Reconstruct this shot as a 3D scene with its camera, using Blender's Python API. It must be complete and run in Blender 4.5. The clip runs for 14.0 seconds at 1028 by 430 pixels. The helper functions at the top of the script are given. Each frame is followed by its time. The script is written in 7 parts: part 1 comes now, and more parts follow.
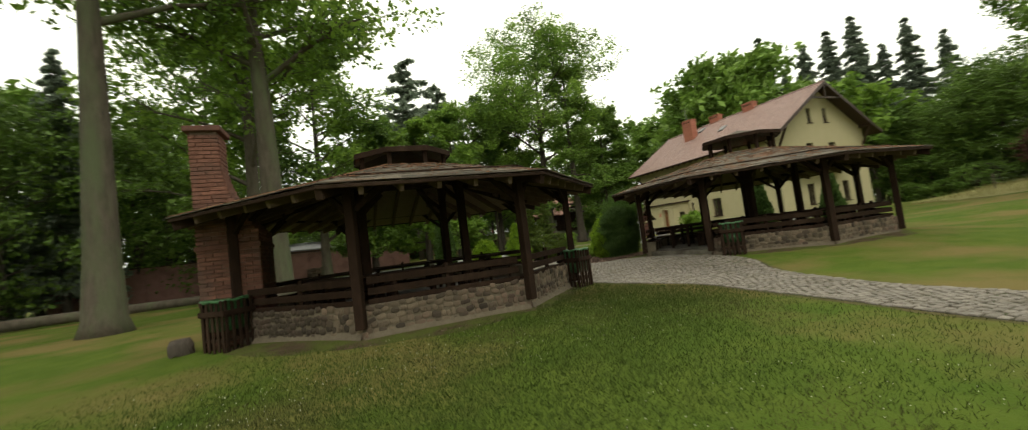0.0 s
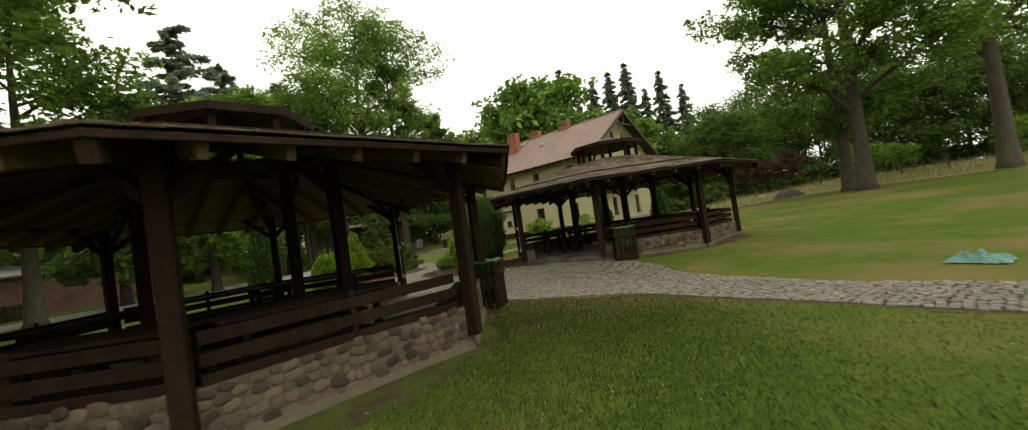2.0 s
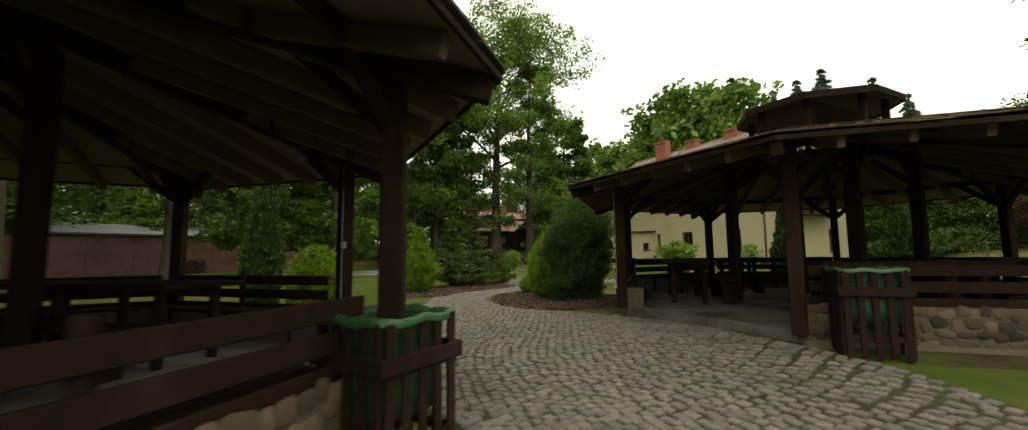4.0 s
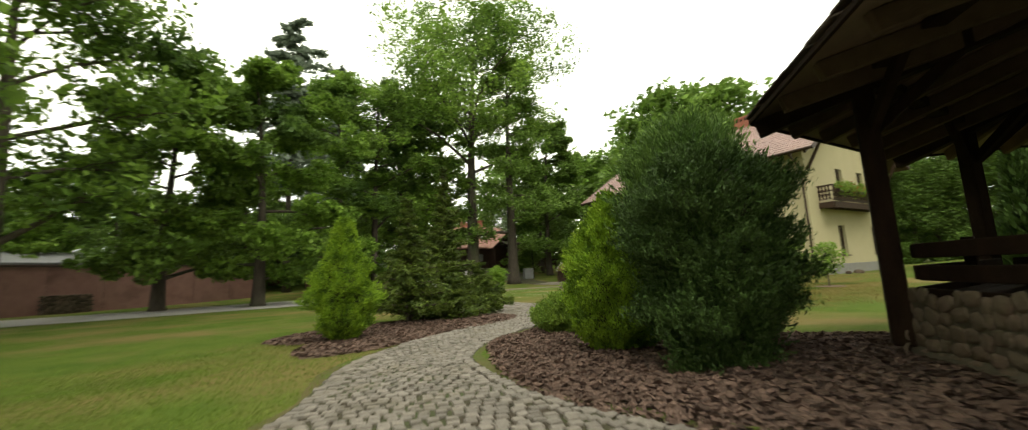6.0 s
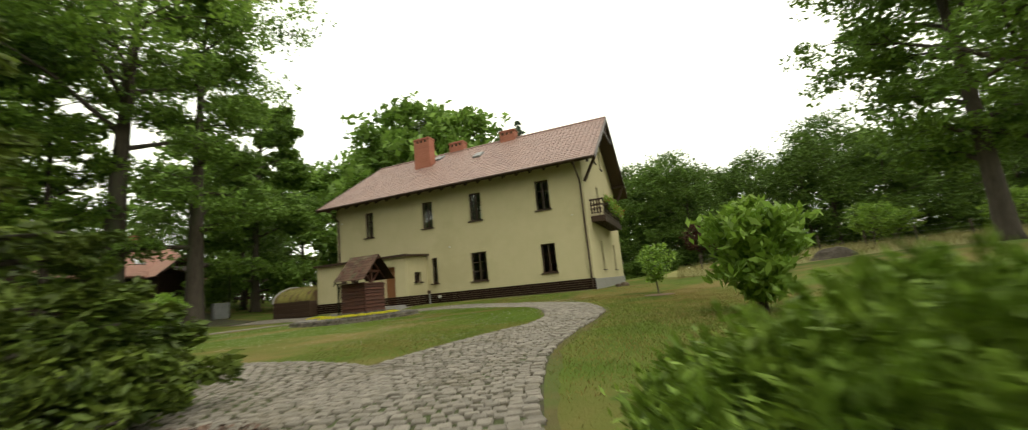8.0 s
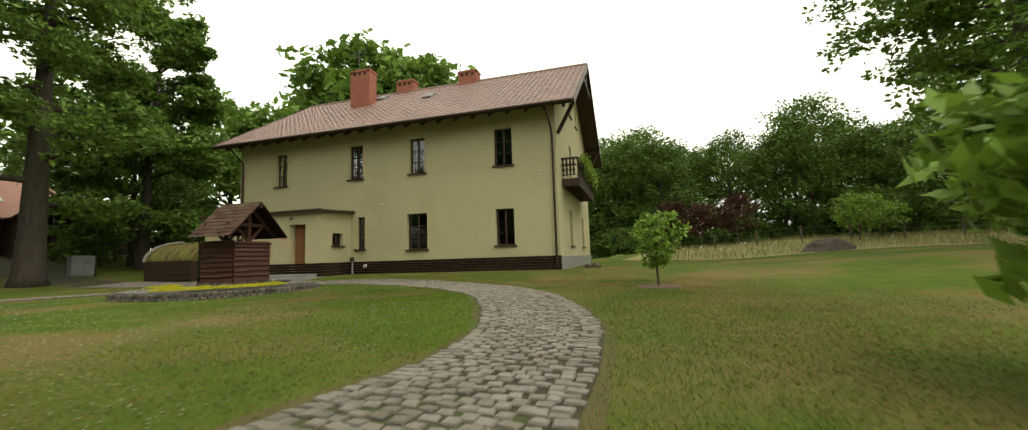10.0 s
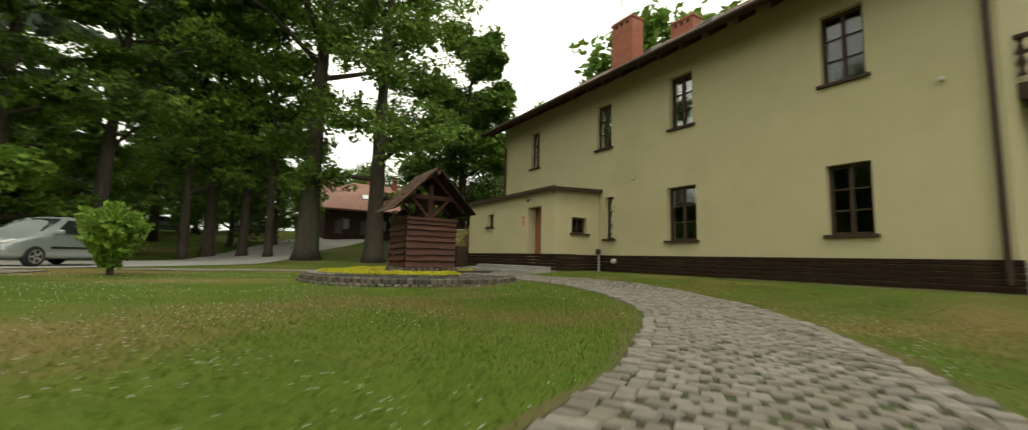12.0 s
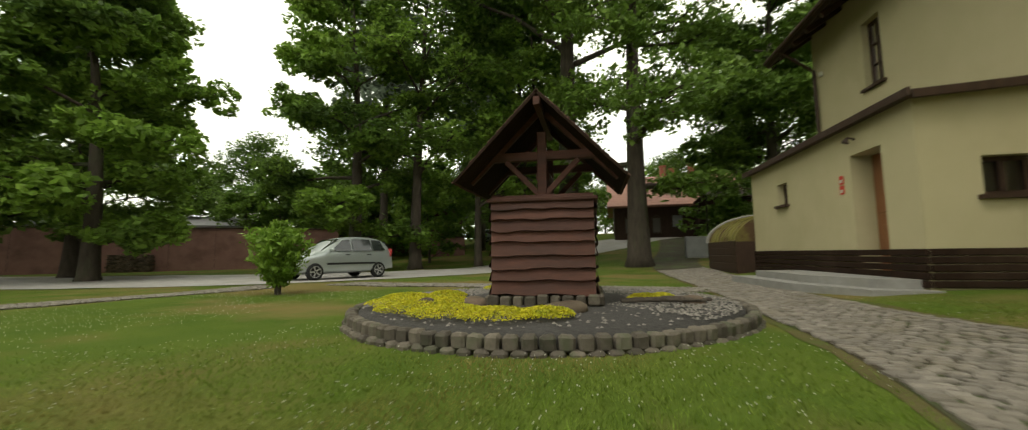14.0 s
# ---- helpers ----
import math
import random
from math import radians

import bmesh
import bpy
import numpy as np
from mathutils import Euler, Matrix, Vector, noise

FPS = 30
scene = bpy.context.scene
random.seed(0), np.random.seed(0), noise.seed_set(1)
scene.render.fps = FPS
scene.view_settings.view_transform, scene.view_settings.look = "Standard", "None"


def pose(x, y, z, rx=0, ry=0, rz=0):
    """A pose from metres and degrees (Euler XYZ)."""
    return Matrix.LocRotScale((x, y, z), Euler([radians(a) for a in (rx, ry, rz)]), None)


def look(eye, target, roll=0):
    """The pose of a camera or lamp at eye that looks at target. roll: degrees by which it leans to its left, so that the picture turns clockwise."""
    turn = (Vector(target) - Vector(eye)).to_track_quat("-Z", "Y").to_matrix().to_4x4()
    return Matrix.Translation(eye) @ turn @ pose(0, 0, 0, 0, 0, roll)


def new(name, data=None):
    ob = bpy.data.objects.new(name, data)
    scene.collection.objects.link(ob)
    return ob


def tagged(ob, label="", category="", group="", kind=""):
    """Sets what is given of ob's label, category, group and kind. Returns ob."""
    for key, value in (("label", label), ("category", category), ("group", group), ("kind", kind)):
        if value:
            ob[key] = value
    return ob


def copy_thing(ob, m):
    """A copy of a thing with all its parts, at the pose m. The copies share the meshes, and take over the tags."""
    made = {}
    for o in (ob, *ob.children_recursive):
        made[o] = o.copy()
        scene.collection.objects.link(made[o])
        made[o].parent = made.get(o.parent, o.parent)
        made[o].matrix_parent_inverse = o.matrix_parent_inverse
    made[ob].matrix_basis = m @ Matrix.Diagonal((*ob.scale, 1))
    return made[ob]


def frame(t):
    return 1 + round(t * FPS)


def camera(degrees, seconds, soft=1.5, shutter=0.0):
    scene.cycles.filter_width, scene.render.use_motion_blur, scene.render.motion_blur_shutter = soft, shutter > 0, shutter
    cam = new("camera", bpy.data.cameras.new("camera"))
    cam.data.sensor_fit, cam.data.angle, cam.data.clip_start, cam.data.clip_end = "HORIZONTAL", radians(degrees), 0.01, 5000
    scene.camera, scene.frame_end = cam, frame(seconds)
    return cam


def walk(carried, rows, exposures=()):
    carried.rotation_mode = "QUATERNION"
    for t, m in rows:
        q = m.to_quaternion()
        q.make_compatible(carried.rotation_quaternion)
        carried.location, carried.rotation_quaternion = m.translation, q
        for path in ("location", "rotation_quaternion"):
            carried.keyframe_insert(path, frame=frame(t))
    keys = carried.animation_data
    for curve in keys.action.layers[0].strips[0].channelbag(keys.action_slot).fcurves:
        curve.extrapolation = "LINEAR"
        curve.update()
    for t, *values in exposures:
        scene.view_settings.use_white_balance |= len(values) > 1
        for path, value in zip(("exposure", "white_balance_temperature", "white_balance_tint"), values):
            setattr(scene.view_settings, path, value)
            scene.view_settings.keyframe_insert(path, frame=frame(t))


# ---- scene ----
cam = camera(101.2, 14.0, soft=1.1, shutter=0.33)
PATH = [
    (0, (6.325, 9.549, 1.164), (7.058, 11.406, 1.285), -7.2),
    (0.5, (5.346, 10.245, 1.513), (6.414, 11.934, 1.586), -8.3),
    (1, (4.908, 11.005, 1.624), (6.215, 12.519, 1.656), -9.2),
    (1.5, (5.08, 11.803, 1.54), (6.544, 13.166, 1.54), -9.5),
    (2, (5.866, 12.509, 1.349), (7.323, 13.878, 1.402), -8.3),
    (2.5, (7.05, 13.155, 1.094), (8.354, 14.668, 1.184), -4.9),
    (3, (8.394, 13.899, 1.002), (9.51, 15.553, 1.141), -2.4),
    (3.5, (9.594, 14.814, 1.133), (10.504, 16.586, 1.305), -0.6),
    (4.65, (12.12, 17.85, 1.04), (13.05, 19.6, 1.24), -0.8),
    (5.8, (13.267, 21.643, 0.872), (14.197, 23.395, 1.126), -1.6),
    (6, (13.345, 22.267, 0.861), (14.37, 23.962, 1.138), -2.8),
    (6.5, (13.917, 24.276, 0.815), (15.197, 25.785, 1.107), -4.5),
    (7, (14.854, 26.23, 0.553), (16.363, 27.5, 0.884), -5.0),
    (7.5, (16.070, 28.048, 0.539), (17.751, 29.074, 0.887), -4.0),
    (8, (17.100, 29.416, 0.541), (18.941, 30.124, 0.874), -5.6),
    (8.2, (17.588, 29.777, 0.544), (19.470, 30.371, 0.869), -5.9),
    (10.3, (22.810, 30.882, 0.583), (24.718, 31.460, 0.747), -1.1),
    (10.5, (23.343, 30.984, 0.576), (25.224, 31.646, 0.726), -0.1),
    (11, (25.14, 31.208, 0.531), (26.831, 32.262, 0.699), 1.4),
    (11.5, (26.879, 31.69, 0.43), (28.285, 33.099, 0.617), 1.6),
    (12, (28.562, 32.447, 0.392), (29.624, 34.129, 0.596), 1.5),
    (12.5, (30.123, 33.304, 0.389), (30.806, 35.171, 0.602), 1.4),
    (13, (31.456, 34.349, 0.432), (31.780, 36.311, 0.642), 1.1),
    (13.5, (32.403, 35.584, 0.622), (32.372, 37.573, 0.828), 0.2),
    (14, (32.976, 37.080, 0.594), (32.609, 39.037, 0.780), -0.8),
]
walk(cam, [(t, look(eye, target, roll)) for t, eye, target, roll in PATH],
     [(0, 0.05), (1.0, 0.0), (2.5, -0.15), (3.5, -0.25), (5.8, 0.5), (7.5, 0.33), (8.2, 0.27), (10.3, 0.15), (12.0, 0.1), (14, 0.1)])

# ---- light ----
world = bpy.data.worlds.new("overcast_sky")
scene.world = world
world.use_nodes = True
wn, wl = world.node_tree.nodes, world.node_tree.links
bg = wn["Background"]
sky = wn.new("ShaderNodeTexSky")
sky.sky_type, sky.sun_disc = "NISHITA", False
sky.sun_elevation, sky.sun_rotation = radians(52), radians(150)
tint = wn.new("ShaderNodeMix")
tint.data_type = "RGBA"
tint.inputs[0].default_value = 0.93
scaled = wn.new("ShaderNodeVectorMath")
scaled.operation = "SCALE"
scaled.inputs["Scale"].default_value = 0.12
wl.new(sky.outputs[0], scaled.inputs[0])
wl.new(scaled.outputs[0], tint.inputs[6])
cloud = wn.new("ShaderNodeTexNoise")
cloud.inputs["Scale"].default_value, cloud.inputs["Detail"].default_value = 2.2, 5
cramp = wn.new("ShaderNodeValToRGB")
cramp.color_ramp.elements[0].position, cramp.color_ramp.elements[0].color = 0.25, (0.91, 0.93, 0.84, 1)
cramp.color_ramp.elements[1].position, cramp.color_ramp.elements[1].color = 0.6, (1.06, 1.05, 0.87, 1)
wcoord = wn.new("ShaderNodeTexCoord")
wl.new(wcoord.outputs["Generated"], cloud.inputs["Vector"])
wl.new(cloud.outputs[0], cramp.inputs[0])
wl.new(cramp.outputs[0], tint.inputs[7])
wl.new(tint.outputs[2], bg.inputs[0])
bg.inputs[1].default_value = 1.5
sun = new("sun", bpy.data.lights.new("sun", "SUN"))
sun.data.energy, sun.data.angle, sun.data.color = 0.9, radians(25), (1.0, 0.95, 0.86)
sun.matrix_world = look((0, 0, 60), (18, 30, 0))
scene.view_settings.exposure = 0.0

# ---- geometry helpers ----
R = random.Random(7)


class Geo:
    """Collects vertices and faces of one mesh."""

    def __init__(self):
        self.v, self.f, self.n = [], [], 0

    def add(self, verts, faces):
        verts = [tuple(p) for p in verts]
        self.v += verts
        self.f += [tuple(i + self.n for i in f) for f in faces]
        self.n += len(verts)
        return self

    def box(self, c, s, m=None, ch=0.0):
        """A box with centre c and size s, chamfered by ch."""
        v, f = box_data(s, ch)
        t = Matrix.Translation(c) @ (m or Matrix.Identity(4))
        return self.add([t @ Vector(p) for p in v], f)

    def turned(self, m):
        """Moves all that was added so far."""
        self.v = [tuple(m @ Vector(p)) for p in self.v]
        return self

    def beam(self, a, b, w, h, ch=0.006, up=(0, 0, 1)):
        """A squared timber from a to b, w wide and h high."""
        a, b = Vector(a), Vector(b)
        d = b - a
        y = d.normalized()
        x = y.cross(Vector(up))
        if x.length < 1e-4:
            x = y.cross(Vector((1, 0, 0)))
        x.normalize()
        z = x.cross(y)
        m = Matrix((x, y, z)).transposed().to_4x4()
        return self.box((a + b) / 2, (w, d.length, h), m, ch)

    def tube(self, pts, radii, n=8, caps=True):
        """A round limb through pts."""
        pts = [Vector(p) for p in pts]
        if isinstance(radii, (int, float)):
            radii = [radii] * len(pts)
        rings = []
        side = None
        for i, p in enumerate(pts):
            d = (pts[min(i + 1, len(pts) - 1)] - pts[max(i - 1, 0)]).normalized()
            if side is None:
                side = d.cross(Vector((0.13, 0.31, 0.94)))
                if side.length < 1e-3:
                    side = d.cross(Vector((1, 0, 0)))
            side = (side - d * side.dot(d)).normalized()
            o = d.cross(side)
            rings.append([p + (side * math.cos(2 * math.pi * k / n) + o * math.sin(2 * math.pi * k / n)) * radii[i] for k in range(n)])
        v = [q for r in rings for q in r]
        f = []
        for i in range(len(rings) - 1):
            for k in range(n):
                k2 = (k + 1) % n
                f.append((i * n + k, i * n + k2, (i + 1) * n + k2, (i + 1) * n + k))
        if caps:
            f += [tuple(range(n - 1, -1, -1)), tuple((len(rings) - 1) * n + k for k in range(n))]
        return self.add(v, f)

    def quad(self, a, b, c, d):
        return self.add([a, b, c, d], [(0, 1, 2, 3)])

    def slab(self, pts, normal, t):
        """A flat polygon pts given thickness t against normal."""
        nv = Vector(normal).normalized() * t
        n = len(pts)
        v = [Vector(p) for p in pts] + [Vector(p) - nv for p in pts]
        f = [tuple(range(n)), tuple(range(2 * n - 1, n - 1, -1))]
        f += [(i, n + i, n + (i + 1) % n, (i + 1) % n) for i in range(n)]
        return self.add(v, f)

    def lathe(self, profile, n=16, c=(0, 0, 0)):
        """Turns (radius, z) pairs about the upright through c."""
        v = [(c[0] + r * math.cos(2 * math.pi * k / n), c[1] + r * math.sin(2 * math.pi * k / n), c[2] + z) for r, z in profile for k in range(n)]
        f = []
        for i in range(len(profile) - 1):
            for k in range(n):
                k2 = (k + 1) % n
                f.append((i * n + k, i * n + k2, (i + 1) * n + k2, (i + 1) * n + k))
        f += [tuple(range(n - 1, -1, -1)), tuple((len(profile) - 1) * n + k for k in range(n))]
        return self.add(v, f)

    def mesh(self, name, smooth=False):
        me = bpy.data.meshes.new(name)
        me.from_pydata(self.v, [], self.f)
        if smooth:
            me.shade_smooth()
        me.update()
        return me


def box_data(s, ch=0.0):
    x, y, z = s[0] / 2, s[1] / 2, s[2] / 2
    if ch <= 0:
        v = [(i * x, j * y, k * z) for k in (-1, 1) for j in (-1, 1) for i in (-1, 1)]
        return v, [(0, 2, 3, 1), (4, 5, 7, 6), (0, 1, 5, 4), (2, 6, 7, 3), (0, 4, 6, 2), (1, 3, 7, 5)]
    c = min(ch, x * 0.45, y * 0.45, z * 0.45)
    v, ix = [], {}
    for i in (-1, 1):
        for j in (-1, 1):
            for k in (-1, 1):
                for a in range(3):
                    p = [i * (x - c), j * (y - c), k * (z - c)]
                    p[a] = (i * x, j * y, k * z)[a]
                    ix[i, j, k, a] = len(v)
                    v.append(tuple(p))
    f = []
    for a in range(3):
        b, d = (a + 1) % 3, (a + 2) % 3
        for s1 in (-1, 1):
            q = []
            for p, r in ((-1, -1), (1, -1), (1, 1), (-1, 1)):
                key = [0, 0, 0]
                key[a], key[b], key[d] = s1, p, r
                q.append(ix[(*key, a)])
            f.append(tuple(q if s1 > 0 else q[::-1]))
        for p in (-1, 1):
            for r in (-1, 1):
                k1, k2 = [0, 0, 0], [0, 0, 0]
                k1[b] = k2[b] = p
                k1[d] = k2[d] = r
                k1[a], k2[a] = -1, 1
                q = [ix[(*k1, b)], ix[(*k2, b)], ix[(*k2, d)], ix[(*k1, d)]]
                f.append(tuple(q if p * r > 0 else q[::-1]))
    for i in (-1, 1):
        for j in (-1, 1):
            for k in (-1, 1):
                q = [ix[i, j, k, 0], ix[i, j, k, 1], ix[i, j, k, 2]]
                f.append(tuple(q if i * j * k > 0 else q[::-1]))
    return v, f


def part(name, geo, material, parent=None, label="", smooth=False):
    """One mesh object, under parent if given."""
    me = geo if isinstance(geo, bpy.types.Mesh) else geo.mesh(name, smooth)
    if not me.materials:
        me.materials.append(material)
    ob = new(name, me)
    ob.parent = parent
    return tagged(ob, label)


def thing(name, at, label, category, group="", turn=0.0):
    """An empty at a thing's base, for its parts."""
    ob = new(name)
    ob.empty_display_size = 0.2
    ob.matrix_basis = pose(*at, 0, 0, turn)
    return tagged(ob, label, category, group)


def lay_pieces(parent, name, material, protos, places, near, limit=300, label="", smooth=False):
    """Lays pieces, each a proto's index and a pose: the ones nearest to the point near as objects, the rest as one mesh."""
    places = sorted(places, key=lambda p: (p[1].translation - Vector(near)).length)
    meshes = []
    for v, f in protos:
        g = Geo().add(v, f)
        me = g.mesh(name, smooth)
        me.materials.append(material)
        meshes.append(me)
    for k, m in places[:limit]:
        ob = new(name, meshes[k])
        ob.parent = parent
        ob.matrix_basis = m
        if label:
            ob["label"] = label
    rest = places[limit:]
    if rest:
        vs, fs, n = [], [], 0
        for k, m in rest:
            v, f = protos[k]
            a = np.array(m)
            vs.append(np.array(v) @ a[:3, :3].T + a[:3, 3])
            fs += [tuple(i + n for i in q) for q in f]
            n += len(v)
        me = bpy.data.meshes.new(name + "_field")
        me.from_pydata(np.concatenate(vs).tolist(), [], fs)
        if smooth:
            me.shade_smooth()
        me.materials.append(material)
        ob = new(name + "_field", me)
        ob.parent = parent
        tagged(ob, kind="stuff")


# ---- materials ----
def mat(name, c1, c2, scale=5.0, rough=0.85, bump=0.25, fine=70.0, c3=None, scale3=0.8, amount3=0.5, spread=0.0, island=False, metal=0.0,
        spec=0.3, stretch=(1, 1, 1), leafy=0.0, dist=0.02):
    """A surface of two colours mixed by noise at one scale, a third in patches at another, with a fine relief. spread: how much one piece differs from the next."""
    m = bpy.data.materials.new(name)
    m.use_nodes = True
    n, l = m.node_tree.nodes, m.node_tree.links
    b = n["Principled BSDF"]
    geo = n.new("ShaderNodeNewGeometry")
    mp = n.new("ShaderNodeMapping")
    mp.inputs["Scale"].default_value = stretch
    l.new(geo.outputs["Position"], mp.inputs["Vector"])

    def tex(s, detail):
        t = n.new("ShaderNodeTexNoise")
        t.inputs["Scale"].default_value, t.inputs["Detail"].default_value, t.inputs["Roughness"].default_value = s, detail, 0.62
        l.new(mp.outputs[0], t.inputs["Vector"])
        return t.outputs[0]

    def ramp(src, lo, hi):
        r = n.new("ShaderNodeMapRange")
        r.inputs[1].default_value, r.inputs[2].default_value = lo, hi
        l.new(src, r.inputs[0])
        return r.outputs[0]

    def mix(fac, a, c):
        x = n.new("ShaderNodeMix")
        x.data_type = "RGBA"
        l.new(fac, x.inputs[0])
        for s, v in ((6, a), (7, c)):
            if isinstance(v, tuple):
                x.inputs[s].default_value = (*v, 1)
            else:
                l.new(v, x.inputs[s])
        return x.outputs[2]

    col = mix(ramp(tex(scale, 6), 0.3, 0.7), c1, c2)
    if c3:
        lo = 0.62 - 0.35 * amount3
        col = mix(ramp(tex(scale3, 5), lo, lo + 0.16), col, c3)
    grain = tex(fine, 3)
    if spread:
        hv = n.new("ShaderNodeHueSaturation")
        src = geo.outputs["Random Per Island"] if island else n.new("ShaderNodeObjectInfo").outputs["Random"]
        r = n.new("ShaderNodeMapRange")
        r.inputs[3].default_value, r.inputs[4].default_value = 1 - spread, 1 + spread
        l.new(src, r.inputs[0])
        l.new(r.outputs[0], hv.inputs["Value"])
        l.new(col, hv.inputs["Color"])
        col = hv.outputs[0]
    l.new(col, b.inputs["Base Color"])
    b.inputs["Roughness"].default_value, b.inputs["Metallic"].default_value, b.inputs["Specular IOR Level"].default_value = rough, metal, spec
    if bump:
        bp = n.new("ShaderNodeBump")
        bp.inputs["Strength"].default_value, bp.inputs["Distance"].default_value = bump, dist
        l.new(grain, bp.inputs["Height"])
        l.new(bp.outputs[0], b.inputs["Normal"])
    if leafy:
        tr = n.new("ShaderNodeBsdfTranslucent")
        l.new(col, tr.inputs[0])
        ms = n.new("ShaderNodeMixShader")
        ms.inputs[0].default_value = leafy
        l.new(b.outputs[0], ms.inputs[1])
        l.new(tr.outputs[0], ms.inputs[2])
        l.new(ms.outputs[0], n["Material Output"].inputs[0])
    return m


def glass_mat(name, tintc=(0.9, 0.93, 0.92)):
    m = bpy.data.materials.new(name)
    m.use_nodes = True
    b = m.node_tree.nodes["Principled BSDF"]
    b.inputs["Base Color"].default_value = (*tintc, 1)
    b.inputs["Roughness"].default_value, b.inputs["IOR"].default_value = 0.02, 1.45
    b.inputs["Transmission Weight"].default_value = 1.0
    return m


M_LAWN = mat("lawn_soil", (0.058, 0.098, 0.011), (0.092, 0.126, 0.018), 1.3, 0.95, 0.5, 45, (0.155, 0.125, 0.042), 0.26, 0.47, spec=0.1, dist=0.04)
M_VERGE = mat("dry_trodden_verge", (0.085, 0.078, 0.03), (0.12, 0.10, 0.042), 2.5, 0.95, 0.5, 60, (0.08, 0.10, 0.025), 1.2, 0.45, spec=0.1)
M_MEADOW = mat("dry_meadow", (0.27, 0.24, 0.11), (0.19, 0.19, 0.07), 0.5, 0.95, 0.5, 20, spec=0.1)
M_BLADE = mat("grass_blade", (0.105, 0.175, 0.016), (0.155, 0.21, 0.03), 1.1, 0.7, 0, 40, (0.23, 0.185, 0.062), 0.3, 0.34, spread=0.3, island=True, spec=0.2, leafy=0.3)
M_CLOVER = mat("clover_flower", (0.6, 0.58, 0.5), (0.45, 0.45, 0.36), 30, 0.8, 0)
M_ROAD = mat("pale_gravel_road", (0.29, 0.275, 0.255), (0.38, 0.36, 0.335), 3, 0.95, 0.4, 60, (0.28, 0.27, 0.23), 0.5, 0.3)
M_SAND = mat("path_joint_sand", (0.038, 0.03, 0.018), (0.066, 0.051, 0.031), 8, 0.95, 0.5, 120, (0.06, 0.075, 0.025), 1.1, 0.5)
M_COBBLE = mat("granite_cobble", (0.172, 0.152, 0.124), (0.245, 0.219, 0.182), 14, 0.75, 0.5, 120, (0.17, 0.148, 0.112), 2.2, 0.35, spread=0.2)
M_COBBLE_F = mat("granite_cobble_field", (0.172, 0.152, 0.124), (0.245, 0.219, 0.182), 14, 0.75, 0.5, 120, (0.17, 0.148, 0.112), 2.2, 0.35, spread=0.2, island=True)
M_MULCH = mat("bark_mulch", (0.10, 0.062, 0.045), (0.18, 0.12, 0.09), 22, 0.9, 0.8, 60, spread=0.45, island=True, dist=0.03)
M_DARKWOOD = mat("dark_stained_wood", (0.019, 0.011, 0.007), (0.032, 0.018, 0.011), 9, 0.85, 0.35, 60, (0.045, 0.028, 0.018), 1.5, 0.25, spec=0.1, stretch=(1, 1, 0.4))
M_SOFFIT = mat("brown_soffit_boards", (0.2, 0.145, 0.1), (0.27, 0.2, 0.14), 6, 0.7, 0.3, 60, spread=0.2)
M_RAFTER = mat("weathered_dark_rafter", (0.1, 0.07, 0.046), (0.15, 0.105, 0.07), 7, 0.85, 0.3, 60, spec=0.1)
M_GFLOOR = mat("dusty_paved_floor", (0.16, 0.142, 0.115), (0.22, 0.198, 0.163), 4, 0.9, 0.4, 80, (0.08, 0.066, 0.05), 1.2, 0.4)
M_SHINGLE = mat("brown_bitumen_shingle", (0.10, 0.085, 0.065), (0.175, 0.15, 0.115), 12, 0.9, 0.7, 110, (0.15, 0.075, 0.04), 1.0, 0.32, spread=0.45)
M_SHINGLE_F = mat("brown_bitumen_shingle_field", (0.10, 0.085, 0.065), (0.175, 0.15, 0.115), 12, 0.9, 0.7, 110, (0.15, 0.075, 0.04), 1.0, 0.32, spread=0.45, island=True)
M_LITTER = mat("dry_needles_and_moss", (0.17, 0.075, 0.035), (0.11, 0.06, 0.03), 14, 0.95, 0.5, 70, spread=0.4, island=True)
M_MORTAR = mat("pale_mortar", (0.105, 0.086, 0.058), (0.145, 0.119, 0.082), 9, 0.95, 0.5, 90)
M_STONE = mat("field_stone", (0.066, 0.05, 0.034), (0.135, 0.104, 0.07), 2.2, 0.85, 0.5, 45, (0.125, 0.085, 0.06), 2.5, 0.4, spread=0.6)
M_BRICK = mat("red_brick", (0.125, 0.055, 0.036), (0.18, 0.082, 0.055), 8, 0.85, 0.4, 90, (0.10, 0.055, 0.04), 1.5, 0.4, spread=0.3)
M_BRICKJOINT = mat("brick_joint", (0.12, 0.08, 0.06), (0.17, 0.12, 0.09), 8, 0.95, 0.4, 90)
M_CHIM = mat("orange_brick_chimney", (0.30, 0.11, 0.07), (0.36, 0.145, 0.095), 6, 0.85, 0.3, 60, spread=0.1)
M_STUCCO = mat("cream_stucco", (0.47, 0.418, 0.25), (0.50, 0.443, 0.27), 1.2, 0.9, 0.35, 160, (0.43, 0.38, 0.225), 0.25, 0.25, spec=0.15, dist=0.006)
M_TILE = mat("red_clay_tile", (0.235, 0.145, 0.12), (0.295, 0.19, 0.16), 5, 0.5, 0.2, 60, (0.23, 0.14, 0.12), 0.7, 0.3, spread=0.12, spec=0.4)
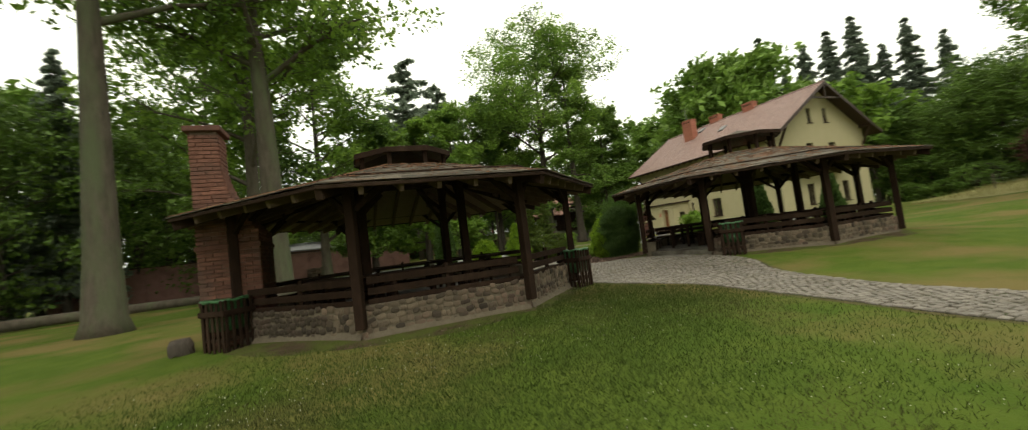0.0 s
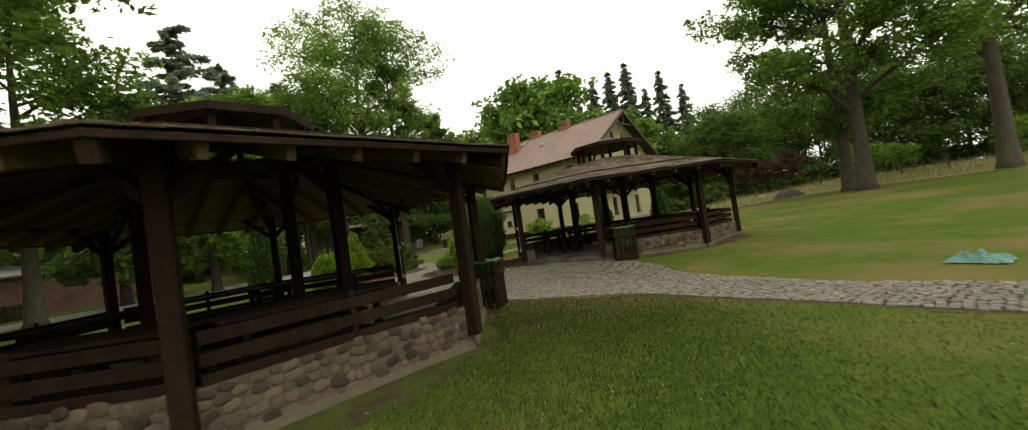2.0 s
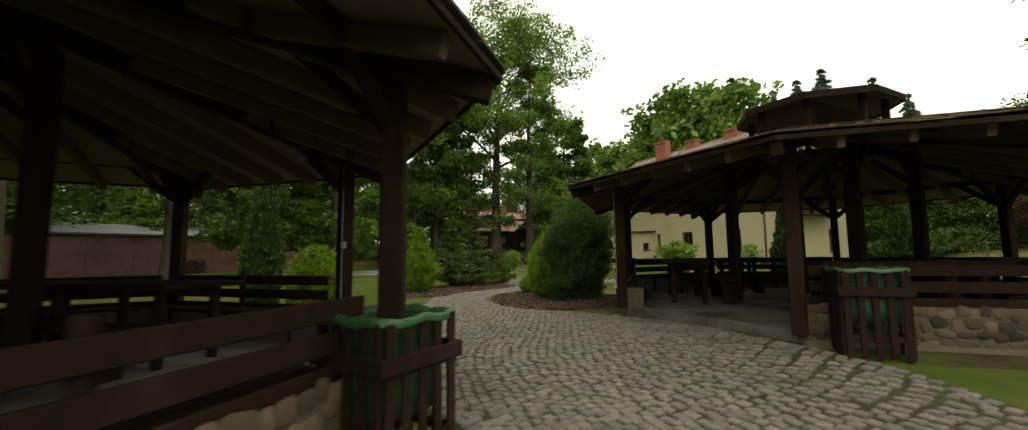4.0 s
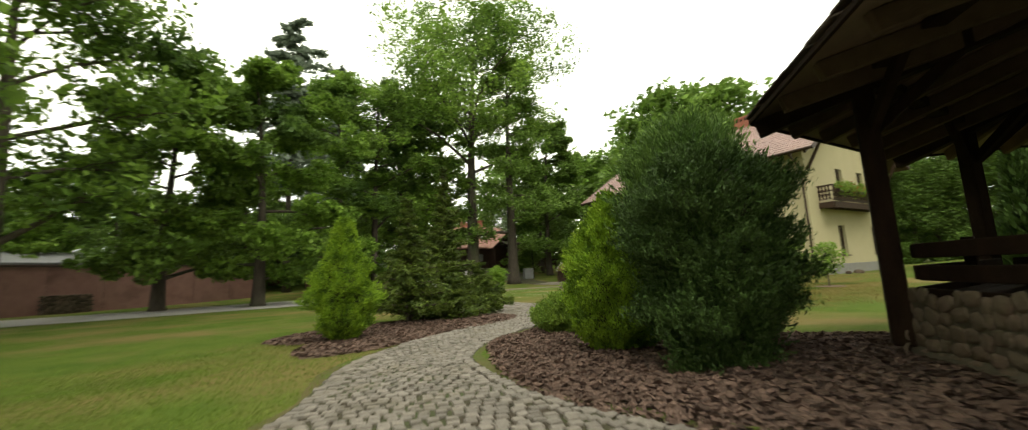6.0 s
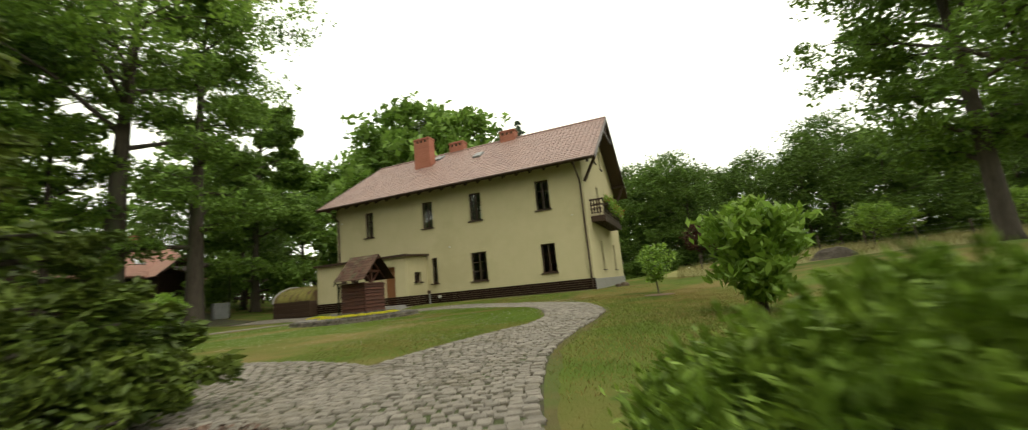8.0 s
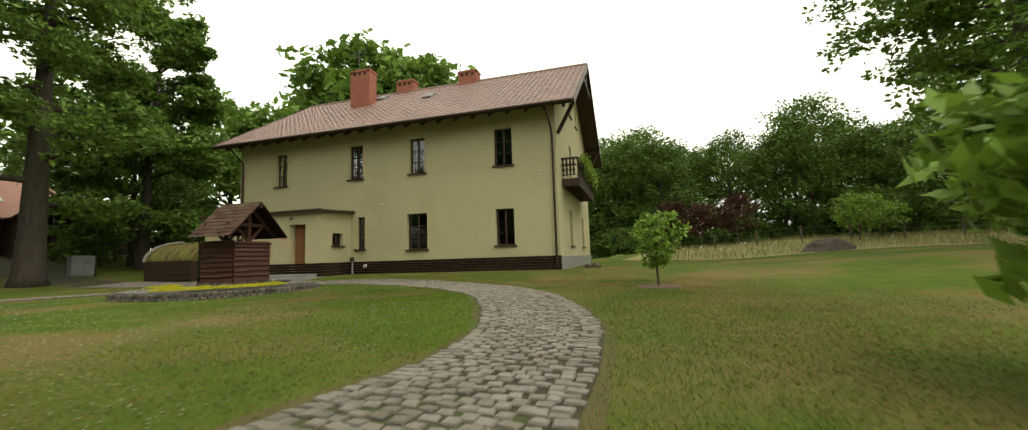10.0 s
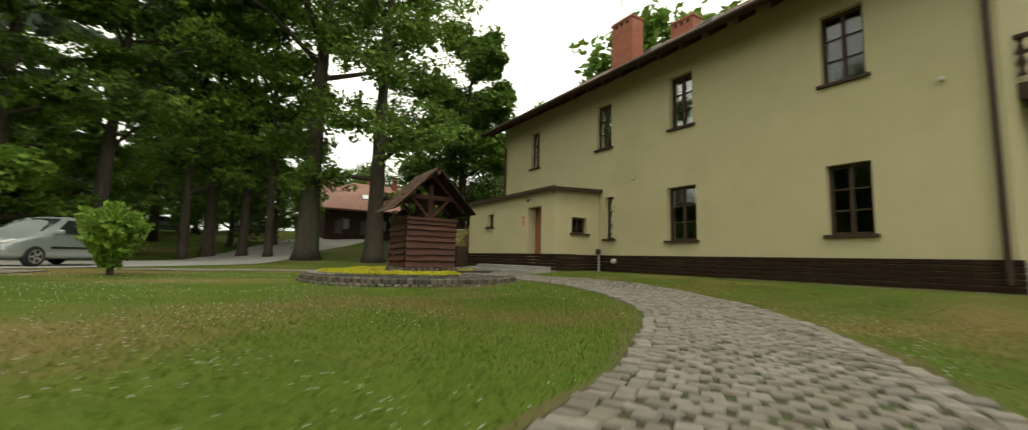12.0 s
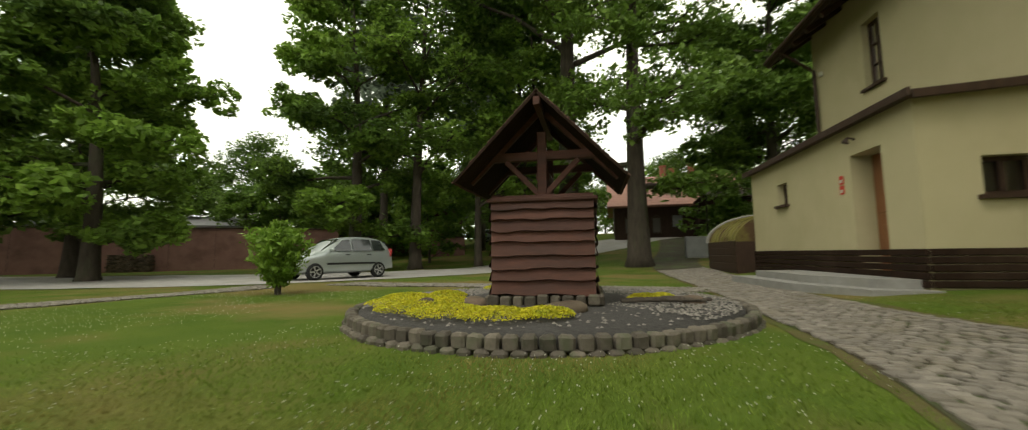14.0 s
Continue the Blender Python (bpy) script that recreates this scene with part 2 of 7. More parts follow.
M_TILE_F = mat("red_clay_tile_field", (0.235, 0.145, 0.12), (0.295, 0.19, 0.16), 5, 0.5, 0.2, 60, (0.23, 0.14, 0.12), 0.7, 0.3, spread=0.12, island=True, spec=0.4)
M_BROWN = mat("brown_window_wood", (0.038, 0.022, 0.014), (0.058, 0.033, 0.021), 12, 0.5, 0.2, 80, stretch=(1, 1, 0.3))
M_OAKDOOR = mat("varnished_wood_door", (0.20, 0.085, 0.035), (0.27, 0.12, 0.05), 7, 0.45, 0.2, 60, stretch=(4, 4, 0.5))
M_REDWOOD = mat("red_brown_boards", (0.062, 0.024, 0.015), (0.10, 0.038, 0.024), 7, 0.6, 0.35, 60, (0.06, 0.026, 0.018), 2.5, 0.35, spread=0.2, stretch=(0.5, 0.5, 3))
M_CONCRETE = mat("grey_concrete", (0.22, 0.212, 0.195), (0.30, 0.29, 0.265), 5, 0.9, 0.35, 90, (0.25, 0.24, 0.21), 1.3, 0.35)
M_GREYROOF = mat("grey_roof_sheet", (0.20, 0.20, 0.20), (0.26, 0.26, 0.255), 2, 0.6, 0.2, 30)
M_WALLBROWN = mat("brown_red_rendered_wall", (0.20, 0.105, 0.085), (0.25, 0.14, 0.115), 2, 0.9, 0.3, 60, (0.15, 0.08, 0.065), 0.6, 0.3)
M_BARK = mat("grey_brown_bark", (0.07, 0.058, 0.042), (0.13, 0.108, 0.08), 7, 0.95, 0.9, 22, (0.10, 0.115, 0.06), 0.9, 0.3, stretch=(1, 1, 0.25), dist=0.06)
M_BARKMID = mat("brown_bark", (0.05, 0.04, 0.03), (0.09, 0.072, 0.055), 7, 0.95, 0.9, 22, (0.07, 0.08, 0.04), 0.9, 0.3, stretch=(1, 1, 0.25), dist=0.06)
M_DARKBARK = mat("dark_bark", (0.06, 0.05, 0.04), (0.11, 0.09, 0.07), 7, 0.95, 0.9, 22, stretch=(1, 1, 0.25), dist=0.06)
M_LEAF = mat("green_leaves", (0.145, 0.255, 0.032), (0.235, 0.36, 0.055), 0.5, 0.55, 0, 10, (0.08, 0.14, 0.03), 0.22, 0.4, spread=0.35, island=True, leafy=0.45, spec=0.25)
M_LEAFDARK = mat("dark_green_leaves", (0.105, 0.188, 0.029), (0.178, 0.28, 0.046), 0.5, 0.55, 0, 10, spread=0.35, island=True, leafy=0.3, spec=0.25)
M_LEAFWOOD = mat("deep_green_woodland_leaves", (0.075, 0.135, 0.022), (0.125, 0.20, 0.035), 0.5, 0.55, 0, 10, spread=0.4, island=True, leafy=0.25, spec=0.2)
M_LEAFLIGHT = mat("fresh_green_leaves", (0.15, 0.26, 0.032), (0.235, 0.36, 0.05), 1.5, 0.5, 0, 10, spread=0.3, island=True, leafy=0.35, spec=0.3)
# Conifer needles made paler and greyer to paint in distance haze.
M_HAZENEEDLE = mat("grey_green_hazed_needles", (0.15, 0.19, 0.135), (0.21, 0.255, 0.18), 1.0, 0.6, 0, 10, spread=0.35, island=True, leafy=0.5, spec=0.2)
M_YEW = mat("dark_yew_needles", (0.038, 0.074, 0.016), (0.075, 0.125, 0.027), 2.0, 0.55, 0, 10, spread=0.45, island=True, leafy=0.1, spec=0.2)
M_YEWLIGHT = mat("fresh_yew_needles", (0.055, 0.11, 0.022), (0.115, 0.19, 0.036), 2.0, 0.55, 0, 10, spread=0.4, island=True, leafy=0.2, spec=0.2)
M_THUJA = mat("yellow_green_thuja", (0.175, 0.30, 0.02), (0.29, 0.43, 0.034), 4, 0.6, 0, 10, (0.085, 0.155, 0.016), 5, 0.4, spread=0.35, island=True, leafy=0.18, spec=0.15)
M_JUNIPER = mat("olive_juniper", (0.045, 0.078, 0.010), (0.12, 0.16, 0.02), 3, 0.55, 0, 10, spread=0.4, island=True, leafy=0.15, spec=0.25)
M_BUSH = mat("mid_green_bush", (0.115, 0.20, 0.022), (0.20, 0.29, 0.036), 4, 0.55, 0, 10, spread=0.35, island=True, leafy=0.25, spec=0.3)
M_REDLEAF = mat("purple_red_leaves", (0.062, 0.025, 0.018), (0.105, 0.044, 0.03), 1, 0.55, 0, 10, spread=0.4, island=True, leafy=0.25)
M_BARNWOOD = mat("dark_barn_timber", (0.035, 0.02, 0.014), (0.06, 0.034, 0.023), 5, 0.8, 0.3, 40, stretch=(3, 3, 0.4))
M_BARNTILE = mat("pale_red_barn_tile", (0.33, 0.17, 0.125), (0.42, 0.225, 0.17), 3, 0.7, 0.3, 40, (0.30, 0.16, 0.12), 0.6, 0.35)
M_SKYPANE = mat("sky_reflecting_glass", (0.5, 0.5, 0.5), (0.55, 0.55, 0.55), 3, 0.05, 0, metal=1.0)
# Shade among twigs is put into this near-black brown; iron parts use it too.
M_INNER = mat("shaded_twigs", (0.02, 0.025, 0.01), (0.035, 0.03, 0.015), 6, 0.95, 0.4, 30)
M_GLASS = glass_mat("window_glass")
# Indoor dimness is put into this dark colour.
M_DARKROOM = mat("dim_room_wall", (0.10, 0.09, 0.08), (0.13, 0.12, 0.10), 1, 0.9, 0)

# ---- ground ----
def sm(a):
    a = min(max(a, 0.0), 1.0)
    return a * a * (3 - 2 * a)


def ground_z(x, y):
    """The lie of the land."""
    z = -0.22
    z += 0.36 * math.exp(-(((x - 19.3) ** 2 + (y - 20.2) ** 2) / 24) ** 2)
    z += 0.19 * math.exp(-(((x - 7.8) ** 2 + (y - 20.3) ** 2) / 22) ** 2)
    z += 0.20 * sm((x - 35.5) / 3)
    z += 0.46 * sm((x - 20) / 18) * sm((27 - y) / 10)
    z += 0.9 * sm((x - 48) / 18) * sm((38 - y) / 12)
    z += 3.4 * sm((y - 61 + 7 * sm((x - 24) / 8)) / 42) * sm((x + 30) / 20) * sm((66 - x) / 14)
    z += 0.05 * noise.noise((x * 0.15, y * 0.15, 0)) + 0.02 * noise.noise((x * 0.6, y * 0.6, 3))
    return z


def axis_lines(lo, a, b, hi, step):
    """Grid lines: even between a and b, wider and wider out to lo and hi."""
    mid = list(np.arange(a, b + 0.01, step))
    left, right, d = [], [], step
    p = a
    while p > lo:
        d *= 1.35
        p -= d
        left.append(max(p, lo))
    d, p = step, mid[-1]
    while p < hi:
        d *= 1.35
        p += d
        right.append(min(p, hi))
    return left[::-1] + mid + right


gx, gy = axis_lines(-900, -6, 48, 900, 0.3), axis_lines(-900, 2, 62, 900, 0.3)
gv = [(x, y, ground_z(x, y)) for y in gy for x in gx]
gw = len(gx)
gf = [(j * gw + i, j * gw + i + 1, (j + 1) * gw + i + 1, (j + 1) * gw + i) for j in range(len(gy) - 1) for i in range(gw - 1)]
ground = part("ground", Geo().add(gv, gf), M_LAWN, label="mown lawn with dry yellowish patches and clover", smooth=True)
tagged(ground, category="lawn", kind="structure")


def spline(rows, step=0.25):
    """Points evenly along a smooth line through rows of numbers."""
    rows = [np.array(r, float) for r in rows]
    out = []
    for i in range(len(rows) - 1):
        p0, p1, p2, p3 = rows[max(i - 1, 0)], rows[i], rows[i + 1], rows[min(i + 2, len(rows) - 1)]
        n = max(2, int(np.linalg.norm((p2 - p1)[:2]) / step))
        for k in range(n):
            t = k / n
            out.append(0.5 * (2 * p1 + (p2 - p0) * t + (2 * p0 - 5 * p1 + 4 * p2 - p3) * t * t + (3 * p1 - p0 - 3 * p2 + p3) * t ** 3))
    out.append(rows[-1])
    return out


def ribbon(line, lift, across=6):
    """A strip on the ground along rows of (x, y, width)."""
    v, f = [], []
    m = across + 1
    for i, p in enumerate(line):
        d = line[min(i + 1, len(line) - 1)][:2] - line[max(i - 1, 0)][:2]
        d = d / np.linalg.norm(d)
        for k in range(m):
            s = (0.5 - k / across) * p[2]
            x, y = p[0] - d[1] * s, p[1] + d[0] * s
            v.append((x, y, ground_z(x, y) + lift))
    for i in range(len(line) - 1):
        for k in range(across):
            f.append((i * m + k, i * m + k + 1, (i + 1) * m + k + 1, (i + 1) * m + k))
    return Geo().add(v, f)


MAIN = [(13.0, -12, 1.5), (13.0, 4, 1.5), (13.0, 11, 1.5), (13.22, 13.6, 1.5), (13.6, 15.2, 1.7), (13.85, 16.4, 2.1), (14.05, 17.6, 3.3), (13.85, 19.1, 4.0), (13.6, 21.5, 4.4), (14.1, 24.2, 3.2),
        (14.55, 26.3, 2.0), (15.3, 28.3, 1.6), (17.3, 30.1, 1.5), (19.4, 31.4, 2.2), (21.6, 31.95, 2.1), (23.8, 31.88, 1.6), (25.4, 31.76, 1.36), (27.2, 32.0, 1.45), (29.7, 32.95, 1.58),
        (31.35, 33.9, 1.62), (33.38, 35.52, 1.72), (34.5, 36.95, 1.9), (35.35, 38.7, 1.9), (35.72, 40.8, 1.75), (35.8, 43.4, 1.5), (36.0, 46.0, 1.4), (36.2, 49, 1.5), (36.4, 53, 1.8), (37.0, 60, 2.2), (39.5, 68, 4.0), (42, 78, 6.0)]
SIDE = [(19.25, 32.3, 2.0), (20.05, 33.5, 2.6), (20.8, 35.2, 1.7), (21.05, 36.8, 1.25), (21.3, 39.5, 1.2), (22.6, 43.5, 1.2), (24.0, 47.5, 1.2)]
CROSS = [(35.3, 47.0, 1.2), (31.5, 47.4, 1.1), (28.0, 48.0, 1.1), (25.6, 48.6, 1.2)]
main_line, side_line, cross_line = spline(MAIN), spline(SIDE), spline(CROSS)
rv = random.Random(31)
verge_line = [np.array((p[0], p[1], p[2] + 0.2 + 0.2 * noise.noise((p[0] * 1.3, p[1] * 1.3, 5)) + rv.uniform(-0.05, 0.05))) for p in main_line]
verge = tagged(part("verge", ribbon(verge_line, 0.006), M_VERGE, label="strip of dry trodden grass and soil along the cobbles"), category="ground", kind="structure")
path_main = tagged(part("path", ribbon(main_line, 0.012), M_SAND, label="winding footpath of small grey granite cobbles"), category="footpath", kind="structure")
path_side = tagged(part("path", ribbon(side_line, 0.016, 4), M_SAND, label="narrow side path of granite cobbles in the lawn"), category="footpath", kind="structure")
path_cross = tagged(part("path", ribbon(cross_line, 0.016, 4), M_SAND, label="narrow side path of granite cobbles by the well"), category="footpath", kind="structure")
road_line = spline([(-60, 50, 8), (-10, 50.5, 8), (6, 50.3, 8), (14, 50.4, 8.2), (20, 51.4, 8), (24.5, 55, 7), (27.5, 61, 6), (33, 72, 5.5), (44, 82, 5.5), (70, 90, 6)], 1.0)
meadow_line = spline([(57.5, 31, 9), (56.5, 26, 14), (56, 20, 15), (56, 10, 16), (57, -4, 17), (60, -24, 18)], 2.0)
meadow = tagged(part("meadow", ribbon(meadow_line, 0.03, 8), M_MEADOW, label="unmown strip of pale dry meadow below the woods"), category="meadow", kind="structure")
road = tagged(part("road", ribbon(road_line, 0.02, 6), M_ROAD, label="pale compacted gravel driveway beside the lawn"), category="road", kind="structure")


def bed_sheet(cx, cy, rx, ry, turn, seed, lift=0.03):
    """A low heap with an uneven rim."""
    rr = random.Random(seed)
    ph = [rr.uniform(0, 6.28) for _ in range(3)]
    v, f, n, rings = [], [], 48, 6
    for i in range(rings + 1):
        for k in range(n):
            a = 2 * math.pi * k / n
            w = 1 + 0.05 * math.sin(3 * a + ph[0]) + 0.04 * math.sin(5 * a + ph[1]) + 0.02 * math.sin(9 * a + ph[2])
            s = i / rings * w
            x, y = rx * s * math.cos(a), ry * s * math.sin(a)
            x, y = cx + x * math.cos(turn) - y * math.sin(turn), cy + x * math.sin(turn) + y * math.cos(turn)
            v.append((x, y, ground_z(x, y) + lift * (1 - (i / rings) ** 3) + (0.016 if i < rings else -0.02)))
    for i in range(rings):
        for k in range(n):
            f.append((i * n + k, i * n + (k + 1) % n, (i + 1) * n + (k + 1) % n, (i + 1) * n + k))
    return Geo().add(v, f), (cx, cy, rx, ry, turn)


def chips(bed, count, seed, size=0.045):
    """Loose bark chips over a bed, as one mesh."""
    cx, cy, rx, ry, turn = bed
    rr = np.random.default_rng(seed)
    v, f = [], []
    for i in range(count):
        s, a = math.sqrt(rr.random()) * 0.99, rr.random() * 6.283
        x, y = rx * s * math.cos(a), ry * s * math.sin(a)
        x, y = cx + x * math.cos(turn) - y * math.sin(turn), cy + x * math.sin(turn) + y * math.cos(turn)
        z = ground_z(x, y) + 0.03 * (1 - s ** 3) + 0.022
        b, l, w = rr.random() * 6.283, size * (0.6 + rr.random()), size * (0.25 + 0.3 * rr.random())
        t1, t2 = rr.normal() * 0.012, rr.normal() * 0.012
        c, d = math.cos(b), math.sin(b)
        k = len(v)
        v += [(x + c * l, y + d * l, z + t1), (x - d * w, y + c * w, z + t2 + 0.008), (x - c * l, y - d * l, z - t1), (x + d * w, y - c * w, z - t2 + 0.004)]
        f.append((k, k + 1, k + 2, k + 3))
    return Geo().add(v, f)


for nm, bd, cnt, sd in (("mulch_bed", (17.45, 25.5, 1.98, 3.25, -0.08), 12500, 1), ("mulch_bed", (16.35, 32.1, 2.95, 1.55, 0.14), 8000, 2), ("mulch_bed", (18.4, 28.55, 1.35, 0.98, 0.5), 3000, 3), ("mulch_bed", (17.0, 27.9, 1.3, 0.72, 1.0), 2500, 4), ("mulch_bed", (15.75, 31.1, 2.45, 1.08, 0.73), 5500, 5)):
    sheet, bed = bed_sheet(*bd, sd)
    ob = tagged(part(nm, sheet, M_MULCH, label="bed of brown bark mulch under the shrubs", smooth=True), category="mulch bed", kind="structure")
    ch = tagged(part("bark_chips", chips(bed, cnt, sd), M_MULCH, label="loose brown bark chips covering the bed"), category="bark mulch", kind="stuff")

# ---- house ----
HX, HY0, HY1, HD = 40.06, 33.96, 51.7, 11.9
EAVE_X, EAVE_Z, RIDGE_X, RIDGE_Z = 39.0, 7.0, 46.05, 11.58
SLOPE = (RIDGE_Z - EAVE_Z) / (RIDGE_X - EAVE_X)


def wall_geo(u0, u1, z0, top, holes, thick, frame_fn):
    """A wall in (u, depth, z) with openings (u, u, z, z) right through it; top(u) is its upper edge; frame_fn places it."""
    g = Geo()
    cuts = sorted({u0, u1, *[h[0] for h in holes], *[h[1] for h in holes], *([RIDGE_CUT] if RIDGE_CUT is not None and u0 < RIDGE_CUT < u1 else [])})

    def face(a, b, za, zb, zc, zd, d, flip):
        q = [frame_fn(a, d, za), frame_fn(b, d, zb), frame_fn(b, d, zc), frame_fn(a, d, zd)]
        g.quad(*(q[::-1] if flip else q))

    for a, b in zip(cuts, cuts[1:]):
        inside = sorted([h for h in holes if h[0] <= a + 1e-6 and h[1] >= b - 1e-6], key=lambda h: h[2])
        z = z0
        for h in inside:
            for d, fl in ((0, False), (thick, True)):
                face(a, b, z, z, h[2], h[2], d, fl)
            z = h[3]
        for d, fl in ((0, False), (thick, True)):
            face(a, b, z, z, top(b), top(a), d, fl)
        g.quad(frame_fn(a, 0, top(a)), frame_fn(b, 0, top(b)), frame_fn(b, thick, top(b)), frame_fn(a, thick, top(a)))
    for h in holes:
        a, b, c, e = h
        g.quad(frame_fn(a, 0, c), frame_fn(b, 0, c), frame_fn(b, thick, c), frame_fn(a, thick, c))
        g.quad(frame_fn(a, thick, e), frame_fn(b, thick, e), frame_fn(b, 0, e), frame_fn(a, 0, e))
        g.quad(frame_fn(a, 0, e), frame_fn(a, 0, c), frame_fn(a, thick, c), frame_fn(a, thick, e))
        g.quad(frame_fn(b, 0, c), frame_fn(b, 0, e), frame_fn(b, thick, e), frame_fn(b, thick, c))
    for u in (u0, u1):
        g.quad(frame_fn(u, 0, z0), frame_fn(u, thick, z0), frame_fn(u, thick, top(u)), frame_fn(u, 0, top(u)))
    return g


RIDGE_CUT = None
house = thing("house", (46, 42.8, 0), "two-storey cream stucco house with red tiled gable roof", "house")
H0 = Vector((46, 42.8, 0))


def hloc(x, y, z):
    return Vector((x, y, z)) - H0


FRONT = [(35.97, 36.84, 1.12, 2.76), (40.27, 41.33, 1.08, 2.80), (43.7, 44.14, 1.2, 2.80),
         (35.97, 36.84, 4.73, 6.47), (40.35, 41.19, 4.73, 6.47), (43.82, 44.63, 4.73, 6.47), (48.53, 49.23, 4.73, 6.47)]
GABLE = [(43.2, 44.1, 1.05, 2.84), (47.9, 48.8, 1.05, 2.84), (43.9, 44.8, 4.3, 6.4), (46.9, 47.8, 4.3, 6.4), (44.6, 45.15, 8.2, 9.55), (46.75, 47.3, 8.2, 9.55)]
WT = 0.42


def front_at(u, d, z):
    return hloc(HX + d, u, z)


def gable_at(u, d, z):
    return hloc(u, HY0 + d, z)


def back_gable_at(u, d, z):
    return hloc(u, HY1 - d, z)


def rear_at(u, d, z):
    return hloc(HX + HD - d, u, z)


def roof_under(u):
    return EAVE_Z - 0.16 + (min(u, 2 * RIDGE_X - u) - EAVE_X) * SLOPE


part("front_wall", wall_geo(HY0, HY1, -0.3, lambda u: roof_under(HX + 0.05), FRONT, WT, front_at), M_STUCCO, house)
RIDGE_CUT = RIDGE_X
part("gable_wall", wall_geo(HX + WT, HX + HD - WT, -0.3, roof_under, GABLE, WT, gable_at), M_STUCCO, house)
part("gable_wall", wall_geo(HX + WT, HX + HD - WT, -0.3, roof_under, [], WT, back_gable_at), M_STUCCO, house)
RIDGE_CUT = None
part("rear_wall", wall_geo(HY0, HY1, -0.3, lambda u: roof_under(HX + 0.05), [], WT, rear_at), M_STUCCO, house)
# Unseen floors and partitions, added in a dark colour so the windows look dim.
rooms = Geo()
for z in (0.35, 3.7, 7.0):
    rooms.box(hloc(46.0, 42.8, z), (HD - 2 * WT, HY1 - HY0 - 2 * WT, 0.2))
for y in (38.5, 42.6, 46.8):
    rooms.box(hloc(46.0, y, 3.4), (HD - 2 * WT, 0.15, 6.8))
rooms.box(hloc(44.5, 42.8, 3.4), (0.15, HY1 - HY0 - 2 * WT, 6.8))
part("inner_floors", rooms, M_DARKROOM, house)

# roof: boarding, tiles, rafters' ends, verges
ROOF_Y0, ROOF_Y1 = 32.95, 52.5
slope_len = math.hypot(RIDGE_X - EAVE_X, RIDGE_Z - EAVE_Z)
nrm = Vector((-(RIDGE_Z - EAVE_Z), 0, RIDGE_X - EAVE_X)).normalized()
deck = Geo()
for s in (1, -1):
    ex = EAVE_X if s > 0 else 2 * RIDGE_X - EAVE_X
    pts = [hloc(ex, ROOF_Y0, EAVE_Z), hloc(ex, ROOF_Y1, EAVE_Z), hloc(RIDGE_X, ROOF_Y1, RIDGE_Z), hloc(RIDGE_X, ROOF_Y0, RIDGE_Z)]
    nn = Vector((nrm.x * s, 0, nrm.z))
    deck.slab([p - nn * 0.03 for p in pts], nn, 0.11)
part("roof_deck", deck, M_BROWN, house, "dark brown boarded roof underside")
for y in (ROOF_Y0, ROOF_Y1):
    for s in (1, -1):
        ex = EAVE_X if s > 0 else 2 * RIDGE_X - EAVE_X
        part("verge_board", Geo().beam(hloc(ex, y, EAVE_Z - 0.06), hloc(RIDGE_X, y, RIDGE_Z - 0.06), 0.05, 0.26), M_BROWN, house)
tail = Geo().box((0, 0, 0), (1.25, 0.12, 0.16), ch=0.01).mesh("rafter_tail")
tail.materials.append(M_BROWN)
for k in range(23):
    ob = part("rafter_tail", tail, M_BROWN, house)
    ob.matrix_basis = Matrix.Translation(hloc(39.65, 33.4 + k * 0.83, EAVE_Z + 0.65 * SLOPE - 0.25)) @ pose(0, 0, 0, 0, -math.degrees(math.atan(SLOPE)), 0)
gut = Geo()
gut.tube([hloc(38.95, ROOF_Y0 + 0.05, EAVE_Z - 0.02), hloc(38.95, ROOF_Y1 - 0.05, EAVE_Z - 0.02)], 0.065, 8)
part("gutter", gut, M_BROWN, house, "brown metal gutter")
down = Geo().tube([hloc(38.95, 34.15, 6.95), hloc(39.2, 34.15, 6.7), hloc(39.95, 34.12, 6.1), hloc(39.97, 34.1, 5.8), hloc(39.97, 34.1, 0.15)], 0.05, 8)
part("downpipe", down, M_BROWN, house)
down2 = Geo().tube([hloc(38.95, 51.4, 6.95), hloc(39.95, 51.45, 6.2), hloc(39.97, 51.45, 3.0)], 0.05, 8)
part("downpipe", down2, M_BROWN, house)
for x0, x1 in ((40.3, 0), (51.6, 0)):
    part("knee_brace", Geo().beam(hloc(x0, 33.9, 6.0), hloc(x0, 33.0, roof_under(x0) - 0.1), 0.13, 0.15), M_BROWN, house)
    part("purlin_end", Geo().beam(hloc(x0, 34.0, roof_under(x0) - 0.13), hloc(x0, 32.98, roof_under(x0) - 0.13), 0.13, 0.16), M_BROWN, house)
part("purlin_end", Geo().beam(hloc(RIDGE_X, 34.0, RIDGE_Z - 0.45), hloc(RIDGE_X, 32.98, RIDGE_Z - 0.45), 0.14, 0.18), M_BROWN, house)
part("gable_tie", Geo().beam(hloc(44.2, 33.1, 10.2), hloc(47.9, 33.1, 10.2), 0.12, 0.14), M_BROWN, house)
part("gable_strut", Geo().beam(hloc(RIDGE_X, 33.1, 10.2), hloc(RIDGE_X, 33.1, 11.3), 0.12, 0.12), M_BROWN, house)

